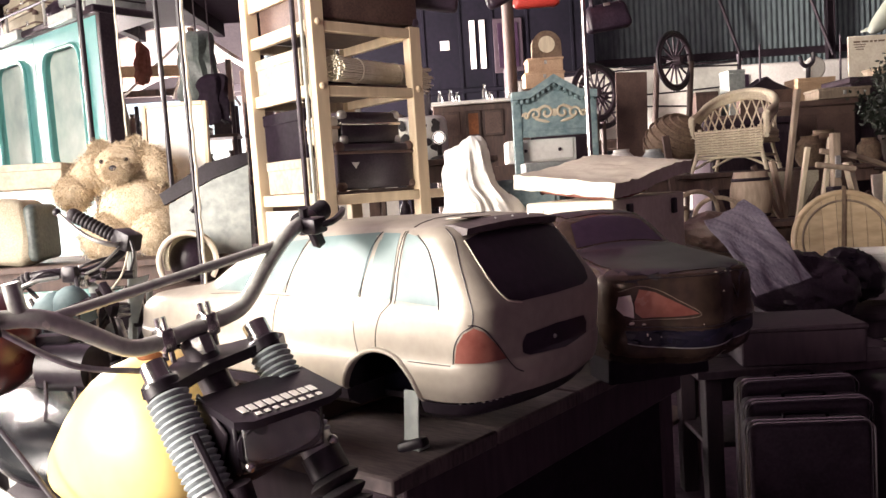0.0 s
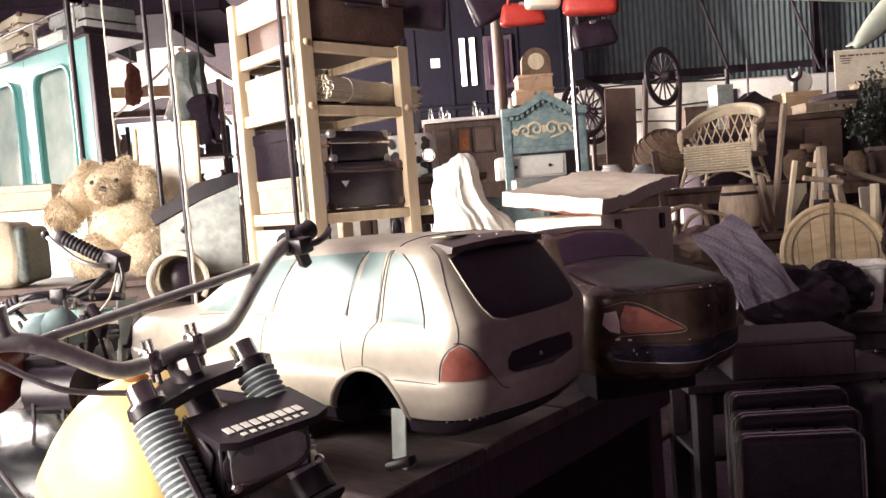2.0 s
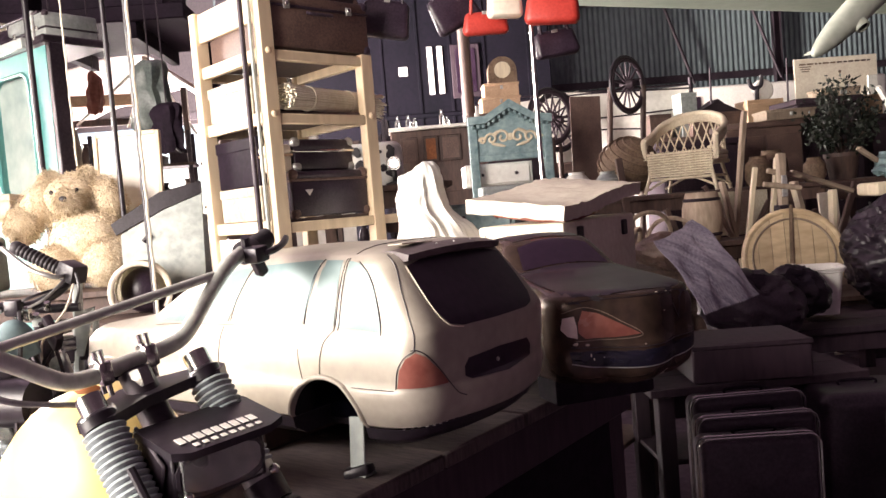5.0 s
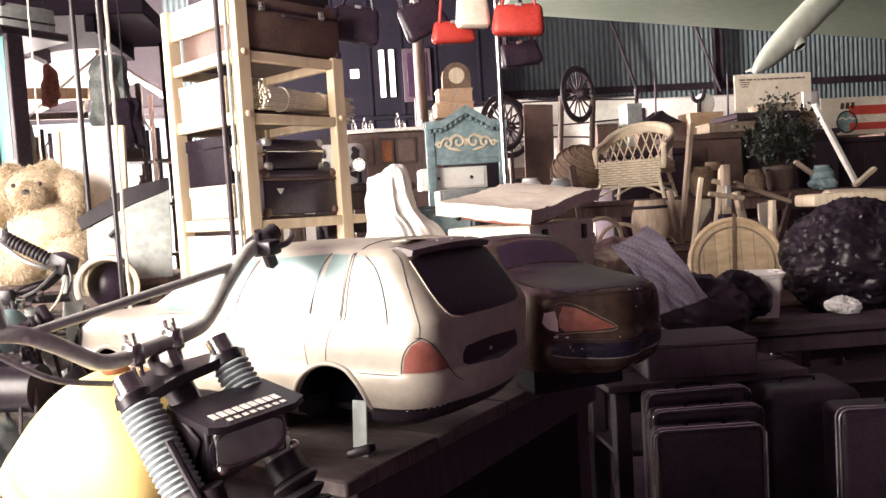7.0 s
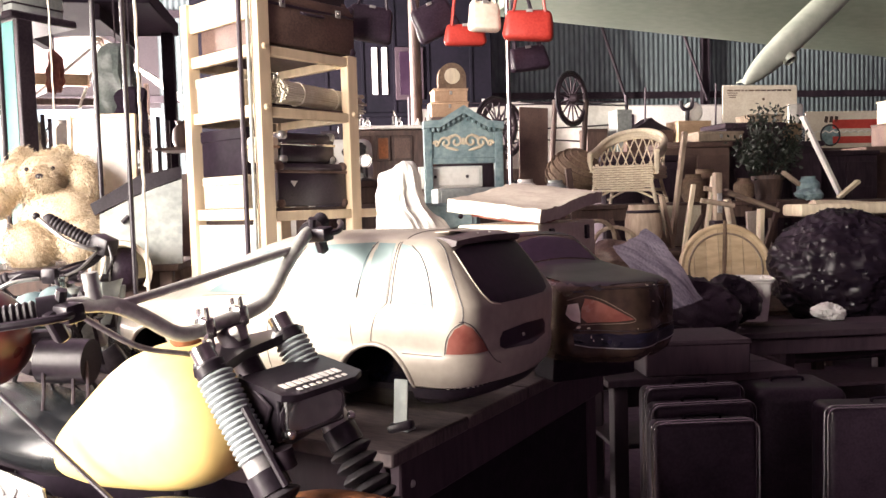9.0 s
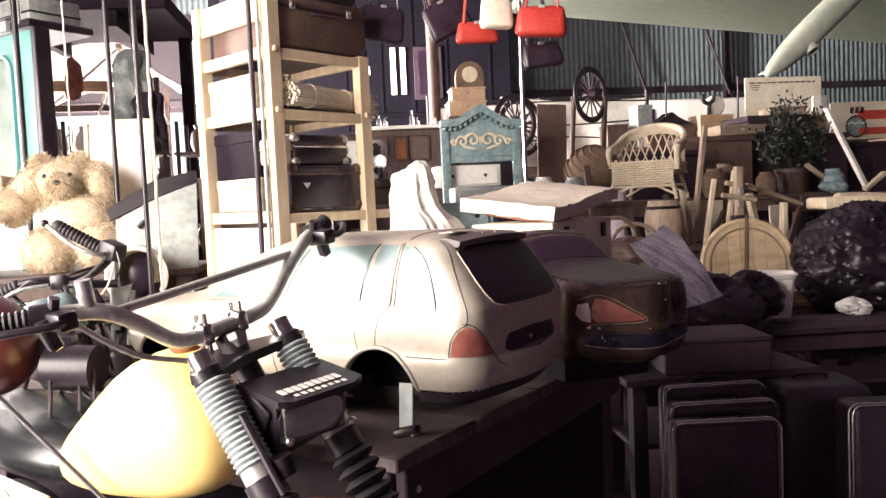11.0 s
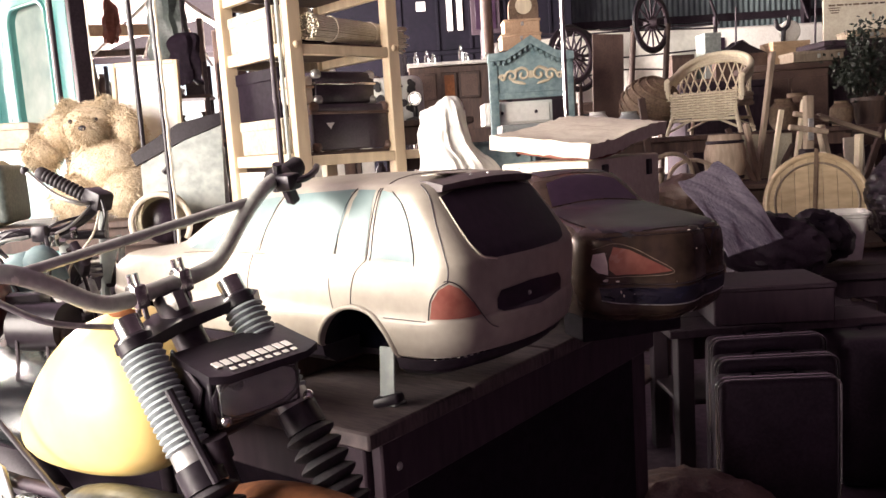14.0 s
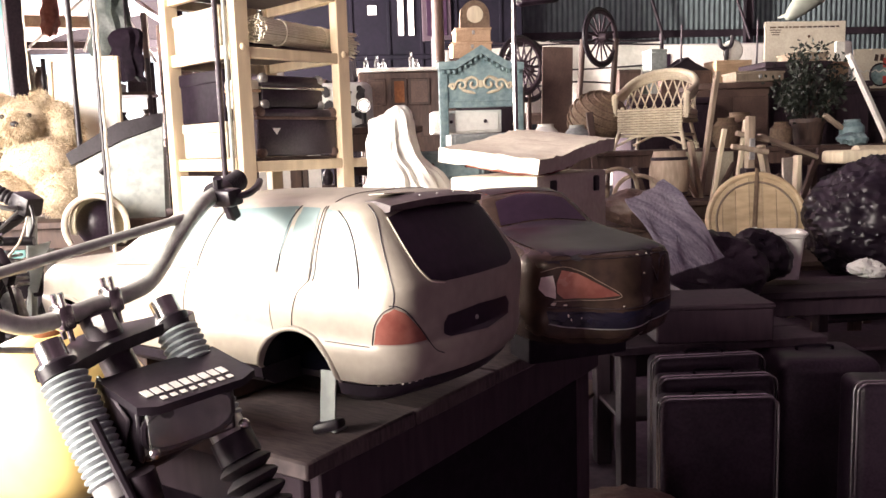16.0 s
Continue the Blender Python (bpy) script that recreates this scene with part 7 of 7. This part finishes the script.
# ---- dark motorcycle behind ----
def dark_bike():
    m = pose(-0.9, 2.3, 0.04, 0, 0, -30)
    t = thing("motorcycle", "dark old motorcycle with a maroon tank and green instruments", "motorcycle", m)
    back = m.inverted()
    def at(*p):
        return back @ Vector(p)
    def run(*pts):
        return smooth_line([at(*p) for p in pts], 6)
    part("handlebar", tube(bm_new(), run((-0.755, 2.1, 1.19), (-0.77, 2.06, 1.15), (-0.83, 2.02, 1.115), (-0.9, 2.0, 1.118), (-0.96, 2.0, 1.112), (-1.03, 2.0, 1.08)), 0.012, 12), M["black"], t)
    g = part("grip", bellows(bm_new(), at(-0.775, 2.1, 1.185), at(-0.885, 2.1, 1.252), 0.0165, 12, 0.0015), M["rubber"], t)
    part("grip_end", ball(bm_new(), at(-0.89, 2.1, 1.255), (0.018, 0.018, 0.018), u=12, v=8), M["rubber"], g)
    part("grip", bellows(bm_new(), at(-0.96, 2.0, 1.112), at(-1.06, 2.0, 1.065), 0.017, 10, 0.0015), M["rubber"], t)
    part("lever", tube(bm_new(), run((-0.765, 2.05, 1.178), (-0.775, 2.02, 1.18), (-0.83, 2.02, 1.205), (-0.9, 2.04, 1.262)), 0.006, 8), M["alloy"], t, "bare alloy lever")
    part("lever_tip", ball(bm_new(), at(-0.903, 2.04, 1.266), (0.01, 0.01, 0.01), u=10, v=8), M["black"], t)
    part("lever", tube(bm_new(), run((-0.88, 1.97, 1.11), (-0.95, 1.95, 1.1), (-1.03, 1.95, 1.05)), 0.005, 8), M["alloy"], t, "bare alloy lever")
    part("lever_perch", box(bm_new(), (0.06, 0.05, 0.05), at(-0.748, 2.07, 1.185), (0, 20, 0), bevel=0.01, seg=2), M["black"], t)
    part("lever_perch", box(bm_new(), (0.04, 0.03, 0.04), at(-0.86, 1.99, 1.115), (0, 0, 20), bevel=0.008, seg=2), M["black"], t)
    br = part("frame_bracket", rod(bm_new(), at(-0.75, 2.1, 1.17), at(-0.772, 2.1, 0.9), 0.012, 8), M["grey_metal"], t, "upright grey frame bracket")
    part("gusset", plate(bm_new(), [(0, 0), (0.05, 0.012), (0.01, -0.11), (-0.006, -0.11)], 0.006, back @ Matrix.Translation((-0.756, 2.08, 1.082))), M["grey_metal"], br)
    part("brace", rod(bm_new(), at(-0.71, 2.09, 1.075), at(-0.725, 2.09, 0.93), 0.008, 8), M["grey_metal"], br)
    part("cross_tube", rod(bm_new(), at(-0.84, 2.06, 1.1), at(-0.735, 2.06, 1.098), 0.011, 10), M["black"], br)
    turns = [at(-0.775 + 0.015 * math.cos(q) + 0.002 * q / 6, 2.04 + 0.015 * math.sin(q), 1.07 - 0.0022 * q) for q in [0.5 * k for k in range(70)]]
    part("spring", tube(bm_new(), turns, 0.0035, 6), M["alloy"], t, "small coil spring")
    part("damper", rod(bm_new(), at(-0.806, 2.0, 1.075), at(-0.795, 2.0, 0.92), 0.017, 16), M["steel_dark"], t)
    part("damper_cap", lathe(bm_new(), [(0.01, 0.006), (0.019, 0.003), (0.019, -0.012)], 16, Matrix.Translation(at(-0.806, 2.0, 1.078))), M["grey_metal"], t)
    for x, y, z, r in ((-0.822, 1.9, 1.05, 0.042), (-0.9, 1.97, 1.03, 0.055)):
        lampy = part("instrument", lathe(bm_new(), [(r * 0.9, -0.05), (r, -0.01), (r * 0.97, 0.008), (r * 0.8, 0.028), (r * 0.45, 0.042), (0.004, 0.046)], 24, Matrix.Translation(at(x, y, z)) @ pose(0, 0, 0, 12, -14, 0)), M["teal_paint"], t, "pale green domed instrument")
        part("ring", lathe(bm_new(), [(r + 0.001, -0.014), (r + 0.004, -0.006), (r + 0.001, 0.003)], 24, Matrix.Translation(at(x, y, z)) @ pose(0, 0, 0, 12, -14, 0)), M["chrome"], lampy)
    for pts, r, mt in ((((-0.76, 2.05, 1.17), (-0.79, 2.0, 1.13), (-0.84, 1.98, 1.1), (-0.85, 1.98, 1.04)), 0.0035, "alloy"), (((-0.74, 2.05, 1.16), (-0.745, 2.0, 1.1), (-0.79, 1.96, 1.03), (-0.8, 1.98, 0.95)), 0.003, "cream"),
                      (((-0.76, 2.06, 1.15), (-0.81, 2.0, 1.14), (-0.85, 1.99, 1.12), (-0.87, 2.0, 1.07)), 0.004, "black"), (((-0.735, 2.05, 1.2), (-0.72, 2.03, 1.15), (-0.735, 2.04, 1.11)), 0.0035, "black"),
                      (((-0.86, 2.0, 1.1), (-0.91, 1.97, 1.125), (-0.96, 1.98, 1.1)), 0.004, "black")):
        part("cable", tube(bm_new(), run(*pts), r, 6), M[mt], t)
    for x, y, z, s in ((-0.83, 1.99, 1.1, 0.014), (-0.815, 2.0, 1.085, 0.011), (-0.85, 1.99, 1.085, 0.012), (-0.795, 2.02, 1.11, 0.01)):
        part("clamp_bolt", rod(bm_new(), at(x, y, z - s), at(x + 0.004, y - 0.01, z + s), s * 0.8, 6), M["chrome"], t)
    wire = random.Random(14)
    for k in range(12):
        a = Vector((wire.uniform(-1.02, -0.72), wire.uniform(1.85, 2.1), wire.uniform(1.02, 1.12)))
        b = Vector((wire.uniform(-0.98, -0.7), wire.uniform(1.8, 2.05), wire.uniform(0.78, 0.95)))
        c = (a + b) / 2 + Vector([wire.uniform(-0.06, 0.06) for _ in range(3)])
        part("cable", tube(bm_new(), run(a[:], c[:], b[:]), wire.uniform(0.003, 0.006), 6), M[wire.choice(("black", "rubber", "steel_dark"))], t)
    for k in range(9):
        c = (wire.uniform(-1.0, -0.72), wire.uniform(1.9, 2.1), wire.uniform(0.86, 1.08))
        part("bracket", box(bm_new(), (wire.uniform(0.03, 0.08), 0.02, wire.uniform(0.03, 0.08)), at(*c), (wire.uniform(-30, 30), wire.uniform(-40, 40), wire.uniform(-30, 30)), bevel=0.005, seg=2), M[wire.choice(("black", "steel_dark", "alloy"))], t)
    part("air_box", rod(bm_new(), at(-0.79, 1.7, 0.95), at(-0.685, 1.68, 0.945), 0.05, 24), M["black"], t, "black cylindrical air box")
    for x in (-0.78, -0.72, -0.69):
        part("hanging_lead", tube(bm_new(), run((x, 1.66, 0.95), (x + 0.006, 1.64, 0.88), (x - 0.004, 1.63, 0.8)), 0.004, 6), M["steel_dark"], t)
    part("tank_flange", box(bm_new(), (0.24, 0.05, 0.03), at(-0.86, 1.72, 1.0), (0, 0, 30), bevel=0.008, seg=2), M["black"], t)
    for s in (-1, 1):
        f = part("fork_leg", rod(bm_new(), (0.02, s * 0.09, 0.93), (0.34, s * 0.09, 0.33), 0.019), M["steel_dark"], t)
        part("gaiter", bellows(bm_new(), (0.06, s * 0.09, 0.88), (0.16, s * 0.09, 0.7), 0.028, 8, 0.004), M["rubber"], f)
    part("headlamp", lathe(bm_new(), [(0.02, -0.09), (0.07, -0.06), (0.085, 0.0), (0.08, 0.012)], 24, pose(0.17, 0, 0.84, 0, 90, 0)), M["black"], t)
    part("headlamp_glass", lathe(bm_new(), [(0.078, 0), (0.06, 0.018), (0.01, 0.026)], 24, pose(0.178, 0, 0.84, 0, 90, 0)), M["lens"], t)
    part("yoke", box(bm_new(), (0.08, 0.24, 0.03), (0.02, 0, 0.9), bevel=0.01, seg=2), M["steel_dark"], t)
    part("fuel_tank", rumple(ball(bm_new(), at(-0.99, 1.76, 1.0), (0.2, 0.12, 0.125), u=28, v=18), 0.004, 4), M["maroon"], t, "dark maroon rounded tank")
    part("seat", ball(bm_new(), (-0.75, 0, 0.8), (0.3, 0.13, 0.06), u=24, v=14), M["vinyl"], t)
    bm = bm_new()
    for i in range(8):
        box(bm, (0.15, 0.16, 0.011), (-0.2, 0, 0.48 + i * 0.025), bevel=0.003)
    box(bm, (0.32, 0.22, 0.2), (-0.28, 0, 0.37), bevel=0.05, seg=3)
    part("engine", bm, M["alloy"], t)
    part("frame_tube", tube(bm_new(), smooth_line([(-0.02, 0, 0.9), (-0.02, 0, 0.6), (-0.1, 0, 0.32), (-0.6, 0, 0.3)], 6), 0.018, 10), M["black"], t)
    for x, r in ((0.36, 0.32), (-0.95, 0.31)):
        w = part("wheel", lathe(bm_new(), [(0.03, -0.06), (0.035, 0), (0.03, 0.06)], 16, pose(x, 0, r, 90, 0, 0)), M["alloy"], t)
        part("tyre", tube(bm_new(), [(x + (r - 0.05) * math.cos(a), 0, r + (r - 0.05) * math.sin(a)) for a in [2 * math.pi * i / 40 for i in range(40)]], 0.05, 10, closed=True), M["rubber"], w)
        part("rim", tube(bm_new(), [(x + (r - 0.1) * math.cos(a), 0, r + (r - 0.1) * math.sin(a)) for a in [2 * math.pi * i / 40 for i in range(40)]], 0.014, 8, closed=True), M["chrome"], w)
        for i in range(16):
            a = 2 * math.pi * i / 16
            part("spoke", rod(bm_new(), (x, 0.03 * (-1) ** i, r), (x + (r - 0.1) * math.cos(a), 0, r + (r - 0.1) * math.sin(a)), 0.002, 5), M["chrome"], w)


dark_bike()

# ---- low dark corner with standing cases ----
def rounded_ring(x0, x1, z0, z1, r, per=6):
    """A rounded rectangle in x and z."""
    pts = []
    for cx, cz, first in ((x1 - r, z1 - r, 0), (x0 + r, z1 - r, 90), (x0 + r, z0 + r, 180), (x1 - r, z0 + r, 270)):
        pts += [(cx + r * math.cos(radians(first + 90 * k / per)), cz + r * math.sin(radians(first + 90 * k / per))) for k in range(per + 1)]
    return pts


def standing_case(w, d, h, m, label, rounded=0.03, rims=2):
    """A case on its edge with bright metal rims round its face."""
    t = thing("suitcase", label, "suitcase", m, "standing suitcases")
    part("shell", box(bm_new(), (w, d, h), (0, 0, h / 2), bevel=rounded, seg=4), M["black_leather"], t)
    for y, r in ((-d / 2 + 0.004, 0.0034), (-d / 2 + 0.032, 0.0042))[:rims]:
        ring = rounded_ring(-w / 2 - 0.001, w / 2 + 0.001, 0.004, h + 0.001, rounded + 0.004)
        part("metal_rim", tube(bm_new(), [(x, y, z) for x, z in ring], r, 6, closed=True), M["rim_metal"], t)
    part("handle", tube(bm_new(), smooth_line([(-0.06, 0, h - 0.004), (-0.055, 0, h + 0.014), (0.055, 0, h + 0.014), (0.06, 0, h - 0.004)], 4), 0.005, 8), M["void"], t)


for k, (x, y, w, h) in enumerate(((1.1, 2.42, 0.36, 0.5), (1.15, 2.54, 0.38, 0.53), (1.18, 2.68, 0.38, 0.56))):
    standing_case(w, 0.1, h, pose(x, y, 0.0, 0, 0, -6 + 2 * k), "black suitcase with bright metal rims standing on edge")
standing_case(0.36, 0.3, 0.53, pose(1.62, 2.75, 0, 0, 0, -8), "dark bulky suitcase standing on the floor", 0.05, 0)
standing_case(0.5, 0.16, 0.52, pose(1.8, 2.4, 0, 0, 0, -10), "black suitcase with a bright metal edge standing on edge")
# Table and drawer box in the shaded copy: the dim corner is in their colour.
stand("old_table", 1.3, 3.0, 0.8, 0.4, 0.56, M["darkest_wood"], "low dark table behind the standing suitcases")
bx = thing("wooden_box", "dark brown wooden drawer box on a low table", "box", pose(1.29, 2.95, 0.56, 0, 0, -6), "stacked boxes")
part("body", box(bm_new(), (0.42, 0.3, 0.13), (0, 0, 0.065), bevel=0.006), M["darkest_wood"], bx)
part("lid", box(bm_new(), (0.43, 0.31, 0.02), (0, 0, 0.13), bevel=0.005), M["darkest_wood"], bx)
crumple("dark_sack", (0.75, 2.15, 0.16), (0.3, 0.2, 0.16), M["brown_leather"], "dark slumped leather sack on the floor", "sack", 0.04, 5)
crumple("dark_sack", (1.35, 1.85, 0.1), (0.16, 0.14, 0.12), M["navy"], "dark blue lump of folded cloth on the floor", "sack", 0.03, 5)
solid("plank", box(bm_new(), (0.7, 0.12, 0.03), bevel=0.004), M["dark_wood"], "dark plank lying on the floor", "plank", pose(0.95, 2.0, 0.016, 0, 0, 40), "loose planks")


# ---- dark stored furniture that fills the back ----
def wardrobe(x, y, w, d, h, mt, label, doors=2, turn=0.0):
    t = thing("wardrobe", label, "wardrobe", pose(x, y, 0, 0, 0, turn), "stored furniture")
    # Dark wood becomes its shaded copy, so the dim back is in the colour.
    mt = "darkest_wood" if mt == "dark_wood" else mt
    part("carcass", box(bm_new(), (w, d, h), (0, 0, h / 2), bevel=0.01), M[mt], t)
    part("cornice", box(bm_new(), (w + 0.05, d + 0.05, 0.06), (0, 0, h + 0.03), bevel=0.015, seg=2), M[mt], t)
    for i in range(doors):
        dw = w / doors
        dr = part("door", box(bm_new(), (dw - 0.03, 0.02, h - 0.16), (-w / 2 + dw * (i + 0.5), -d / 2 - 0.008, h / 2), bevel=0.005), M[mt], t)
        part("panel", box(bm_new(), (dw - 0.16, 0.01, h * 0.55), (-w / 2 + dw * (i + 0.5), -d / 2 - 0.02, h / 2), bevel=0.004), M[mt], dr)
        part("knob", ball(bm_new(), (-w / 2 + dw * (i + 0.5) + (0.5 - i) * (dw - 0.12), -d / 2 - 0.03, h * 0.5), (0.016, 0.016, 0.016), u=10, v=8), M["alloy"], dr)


for x, y, w, d, h, mt, turn in ((2.9, 7.6, 0.8, 0.45, 1.62, "dark_wood", 4), (3.75, 8.1, 0.75, 0.45, 1.78, "brown_leather", -5), (4.55, 8.4, 0.7, 0.5, 2.0, "dark_wood", 3), (5.3, 8.9, 0.8, 0.5, 1.82, "dark_wood", -4),
                                (6.2, 9.2, 0.9, 0.5, 1.72, "dark_wood", 2), (7.2, 9.5, 0.9, 0.5, 1.78, "brown_leather", -3), (8.2, 9.5, 0.9, 0.5, 1.9, "dark_wood", 0), (1.2, 7.6, 0.5, 0.4, 1.7, "dark_wood", 0)):
    wardrobe(x, y, w, d, h, mt, "stored wooden wardrobe among clutter, darkened for the dim back" if mt == "dark_wood" else "brown stored wooden wardrobe among clutter", 2, turn)
crate_stack(4.0, 8.0, 1.845, ((0.5, 0.3, 0.1, "old_wood"),), "brown leather case on a wardrobe")
crate_stack(4.75, 8.4, 2.07, ((0.4, 0.3, 0.09, "old_wood"),), "brown leather case on a wardrobe")
crate_stack(5.25, 8.9, 1.885, ((0.5, 0.35, 0.22, "tan_leather"),), "tan wooden box on a wardrobe")
crate_stack(7.3, 9.5, 1.845, ((0.45, 0.35, 0.3, "brown_leather"), (0.3, 0.3, 0.3, "pale_wood")), "stacked brown and pale boxes")
for x, y, z, r, mt in ((2.75, 5.9, 1.222, 0.1, "basket"), (2.95, 6.1, 1.222, 0.12, "basket"), (3.1, 5.75, 1.222, 0.08, "basket"), (1.6, 5.85, 1.222, 0.09, "grey_metal"), (1.45, 6.2, 1.222, 0.1, "white"), (3.65, 5.75, 1.202, 0.09, "teal_paint")):
    bm = lathe(bm_new(), [(r * 0.7, 0), (r, r * 0.6), (r * 0.95, r * 1.6), (r * 0.6, r * 2.0), (r * 0.62, r * 2.2), (r * 0.5, r * 2.2), (r * 0.5, r * 1.9)], 24)
    solid("stoneware_jar", bm, M[mt], "rounded old storage jar on a long table", "jar", pose(x, y, z), "jars")
for x, y, h, roll, w in ((1.9, 5.3, 1.15, 24, 0.035), (2.05, 5.25, 1.2, -20, 0.035), (1.68, 5.2, 1.1, -12, 0.04), (2.3, 5.4, 1.3, 30, 0.03), (2.5, 5.45, 1.4, -26, 0.035), (2.95, 5.3, 1.3, 22, 0.04), (3.15, 5.25, 1.2, -30, 0.04)):
    board_leaning(x - math.sin(radians(roll)) * h * 0.5, y, 0, w, h, 0.035, M["dark_wood"], -4, roll, 0, "dark rough chair rail among stored timber")
for x, y, r, turn in ((1.55, 4.9, 0.2, 20), (1.8, 5.1, 0.16, -30), (1.38, 4.6, 0.14, 60)):
    t = thing("bentwood_hoop", "dark bentwood hoop leaning in the clutter", "hoop", pose(x, y, 0.86 + r * 0.4, 20, 0, turn), "hoops")
    part("ring", tube(bm_new(), [(r * math.cos(q), 0, r * math.sin(q)) for q in [2 * math.pi * i / 32 for i in range(32)]], 0.014, 8, closed=True), M["old_wood"], t)
    part("brace", rod(bm_new(), (-r, 0, 0), (r, 0, 0), 0.01, 8), M["old_wood"], t)
stand("old_table", 1.6, 4.85, 0.7, 0.6, 0.8, M["dark_wood"], "dark low table heaped with bentwood parts")
crumple("saddle", (1.6, 4.6, 0.9), (0.2, 0.16, 0.12), M["brown_leather"], "old brown leather saddle on a low table", "saddle", 0.05, 5)
keg = thing("small_keg", "small pale wooden keg among stored timber", "keg", pose(2.02, 5.15, 0.9))
part("barrel_body", lathe(bm_new(), [(0.1, 0), (0.125, 0.1), (0.13, 0.16), (0.125, 0.22), (0.1, 0.32)], 24), M["old_wood"], keg)
for z in (0.05, 0.27):
    part("hoop", lathe(bm_new(), [(0.113, z - 0.012), (0.119, z), (0.113, z + 0.012)], 24), M["steel_dark"], keg)
stand("old_table", 2.1, 5.2, 0.9, 0.4, 0.9, M["dark_wood"], "dark low table holding a keg")
# bright odds and ends beyond the bear
for x, y, z, w, d, h, mt in ((-1.9, 6.2, 0, 0.6, 0.5, 1.5, "white"), (-2.5, 7.0, 0, 0.7, 0.5, 1.7, "white"), (-1.0, 6.6, 0, 0.5, 0.5, 1.55, "brown_leather"), (-0.45, 5.6, 0, 0.4, 0.4, 1.5, "white"), (-1.5, 5.6, 0, 0.4, 0.4, 1.35, "grey_metal")):
    carton(w, d, h, M[mt], pose(x, y, z, 0, 0, rng.uniform(-12, 12)), "tall pale storage box beside the awning" if mt == "white" else "dull storage box beside the awning", "storage_box")
# loose lengths of timber from end to end
for p, q, w, mt in (
    ((3.95, 6.3, 1.93), (4.31, 6.3, 1.24), 0.06, "white"),
    ((4.25, 6.2, 1.24), (4.41, 6.2, 1.36), 0.06, "pale_wood"),
    ((6.41, 10.4, 2.52), (6.41, 10.4, 1.82), 0.13, "white"),
    ((2.62, 5.0, 0.96), (2.56, 5.0, 1.24), 0.075, "pale_wood"),
    ((2.8, 5.0, 0.83), (2.81, 5.0, 1.17), 0.06, "pale_wood"),
    ((2.33, 5.4, 0.87), (2.45, 5.4, 1.74), 0.05, "old_wood"),
    ((2.25, 5.0, 0.93), (2.32, 5.0, 1.35), 0.028, "pale_wood"),
    ((2.4, 4.95, 1.12), (2.44, 4.95, 1.4), 0.035, "pale_wood"),
    ((2.57, 5.05, 1.3), (2.97, 5.05, 1.15), 0.05, "old_wood"),
    ((3.43, 5.75, 1.44), (3.72, 5.75, 1.23), 0.045, "old_wood"),
    ((2.35, 4.9, 1.32), (2.56, 4.9, 1.27), 0.035, "old_wood"),
    ((2.22, 5.3, 1.28), (2.26, 5.3, 1.08), 0.05, "old_wood"),
    ((2.13, 5.3, 1.18), (2.19, 5.3, 1.06), 0.04, "old_wood")):
    p, q = Vector(p), Vector(q)
    low, high = (p, q) if p.z < q.z else (q, p)
    run = (high - low).normalized()
    if run.z > 0.6:
        low = low - run * max(0.0, (low.z - (1.22 if low.y > 5.6 else 0.58)) / run.z)  # stands on the table below
    m = Matrix.Translation(low) @ (high - low).to_track_quat("Z", "Y").to_matrix().to_4x4()
    ln = (high - low).length
    solid("timber_length", rumple(box(bm_new(), (w, 0.03, ln), (0, 0, ln / 2), bevel=0.004), 0.002, 12), M[mt], "white painted timber length" if mt == "white" else "weathered pale timber length" if mt == "pale_wood" else "worn brown timber length", "timber", m, "loose planks")


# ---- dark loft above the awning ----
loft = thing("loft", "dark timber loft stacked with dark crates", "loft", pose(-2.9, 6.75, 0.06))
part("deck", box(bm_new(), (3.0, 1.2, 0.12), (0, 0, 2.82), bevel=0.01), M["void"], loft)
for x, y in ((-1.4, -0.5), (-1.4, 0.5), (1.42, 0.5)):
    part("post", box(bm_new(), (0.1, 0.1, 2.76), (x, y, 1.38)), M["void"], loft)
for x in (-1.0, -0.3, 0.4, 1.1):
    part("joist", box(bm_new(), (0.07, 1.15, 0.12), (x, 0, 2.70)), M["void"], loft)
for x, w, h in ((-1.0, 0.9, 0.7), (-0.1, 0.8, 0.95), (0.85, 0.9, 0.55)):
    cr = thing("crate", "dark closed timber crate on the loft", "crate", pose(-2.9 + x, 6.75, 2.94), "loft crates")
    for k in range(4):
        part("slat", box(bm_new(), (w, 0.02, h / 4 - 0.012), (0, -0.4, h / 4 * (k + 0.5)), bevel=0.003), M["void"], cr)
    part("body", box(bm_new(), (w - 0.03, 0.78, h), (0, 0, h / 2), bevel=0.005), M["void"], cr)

# pale log, faded cloth and a stand for them beside the bale
log = bm_new()
tube(log, smooth_line([(3.39, 5.3, 1.17), (3.7805, 5.3, 1.152), (4.171, 5.3, 1.104)], 8), 0.05, 18)
rumple(log, 0.012, 7)
solid("log", log, M["pale_wood"], "pale peeled log lying across the clutter", "log")
stand("old_bench_table", 3.930, 5.3, 1.1, 0.3, 1.120, M["dark_wood"], "dark table under a pale log")
crumple("faded_cloth", (3.573, 5.62, 1.260), (0.11, 0.08, 0.05), M["teal_paint"], "faded green cloth folded on a table", "cloth", 0.03, 9)
board_leaning(2.396, 5.5, 0.9, 0.444, 0.304, 0.02, M["canvas"], -2, 1, 0, "pale beige board standing behind stored timber", "board")
board_leaning(3.099, 5.48, 0.0, 0.147, 1.145, 0.02, M["cream"], -2, -2, 4, "narrow cream board standing behind stored timber", "board")
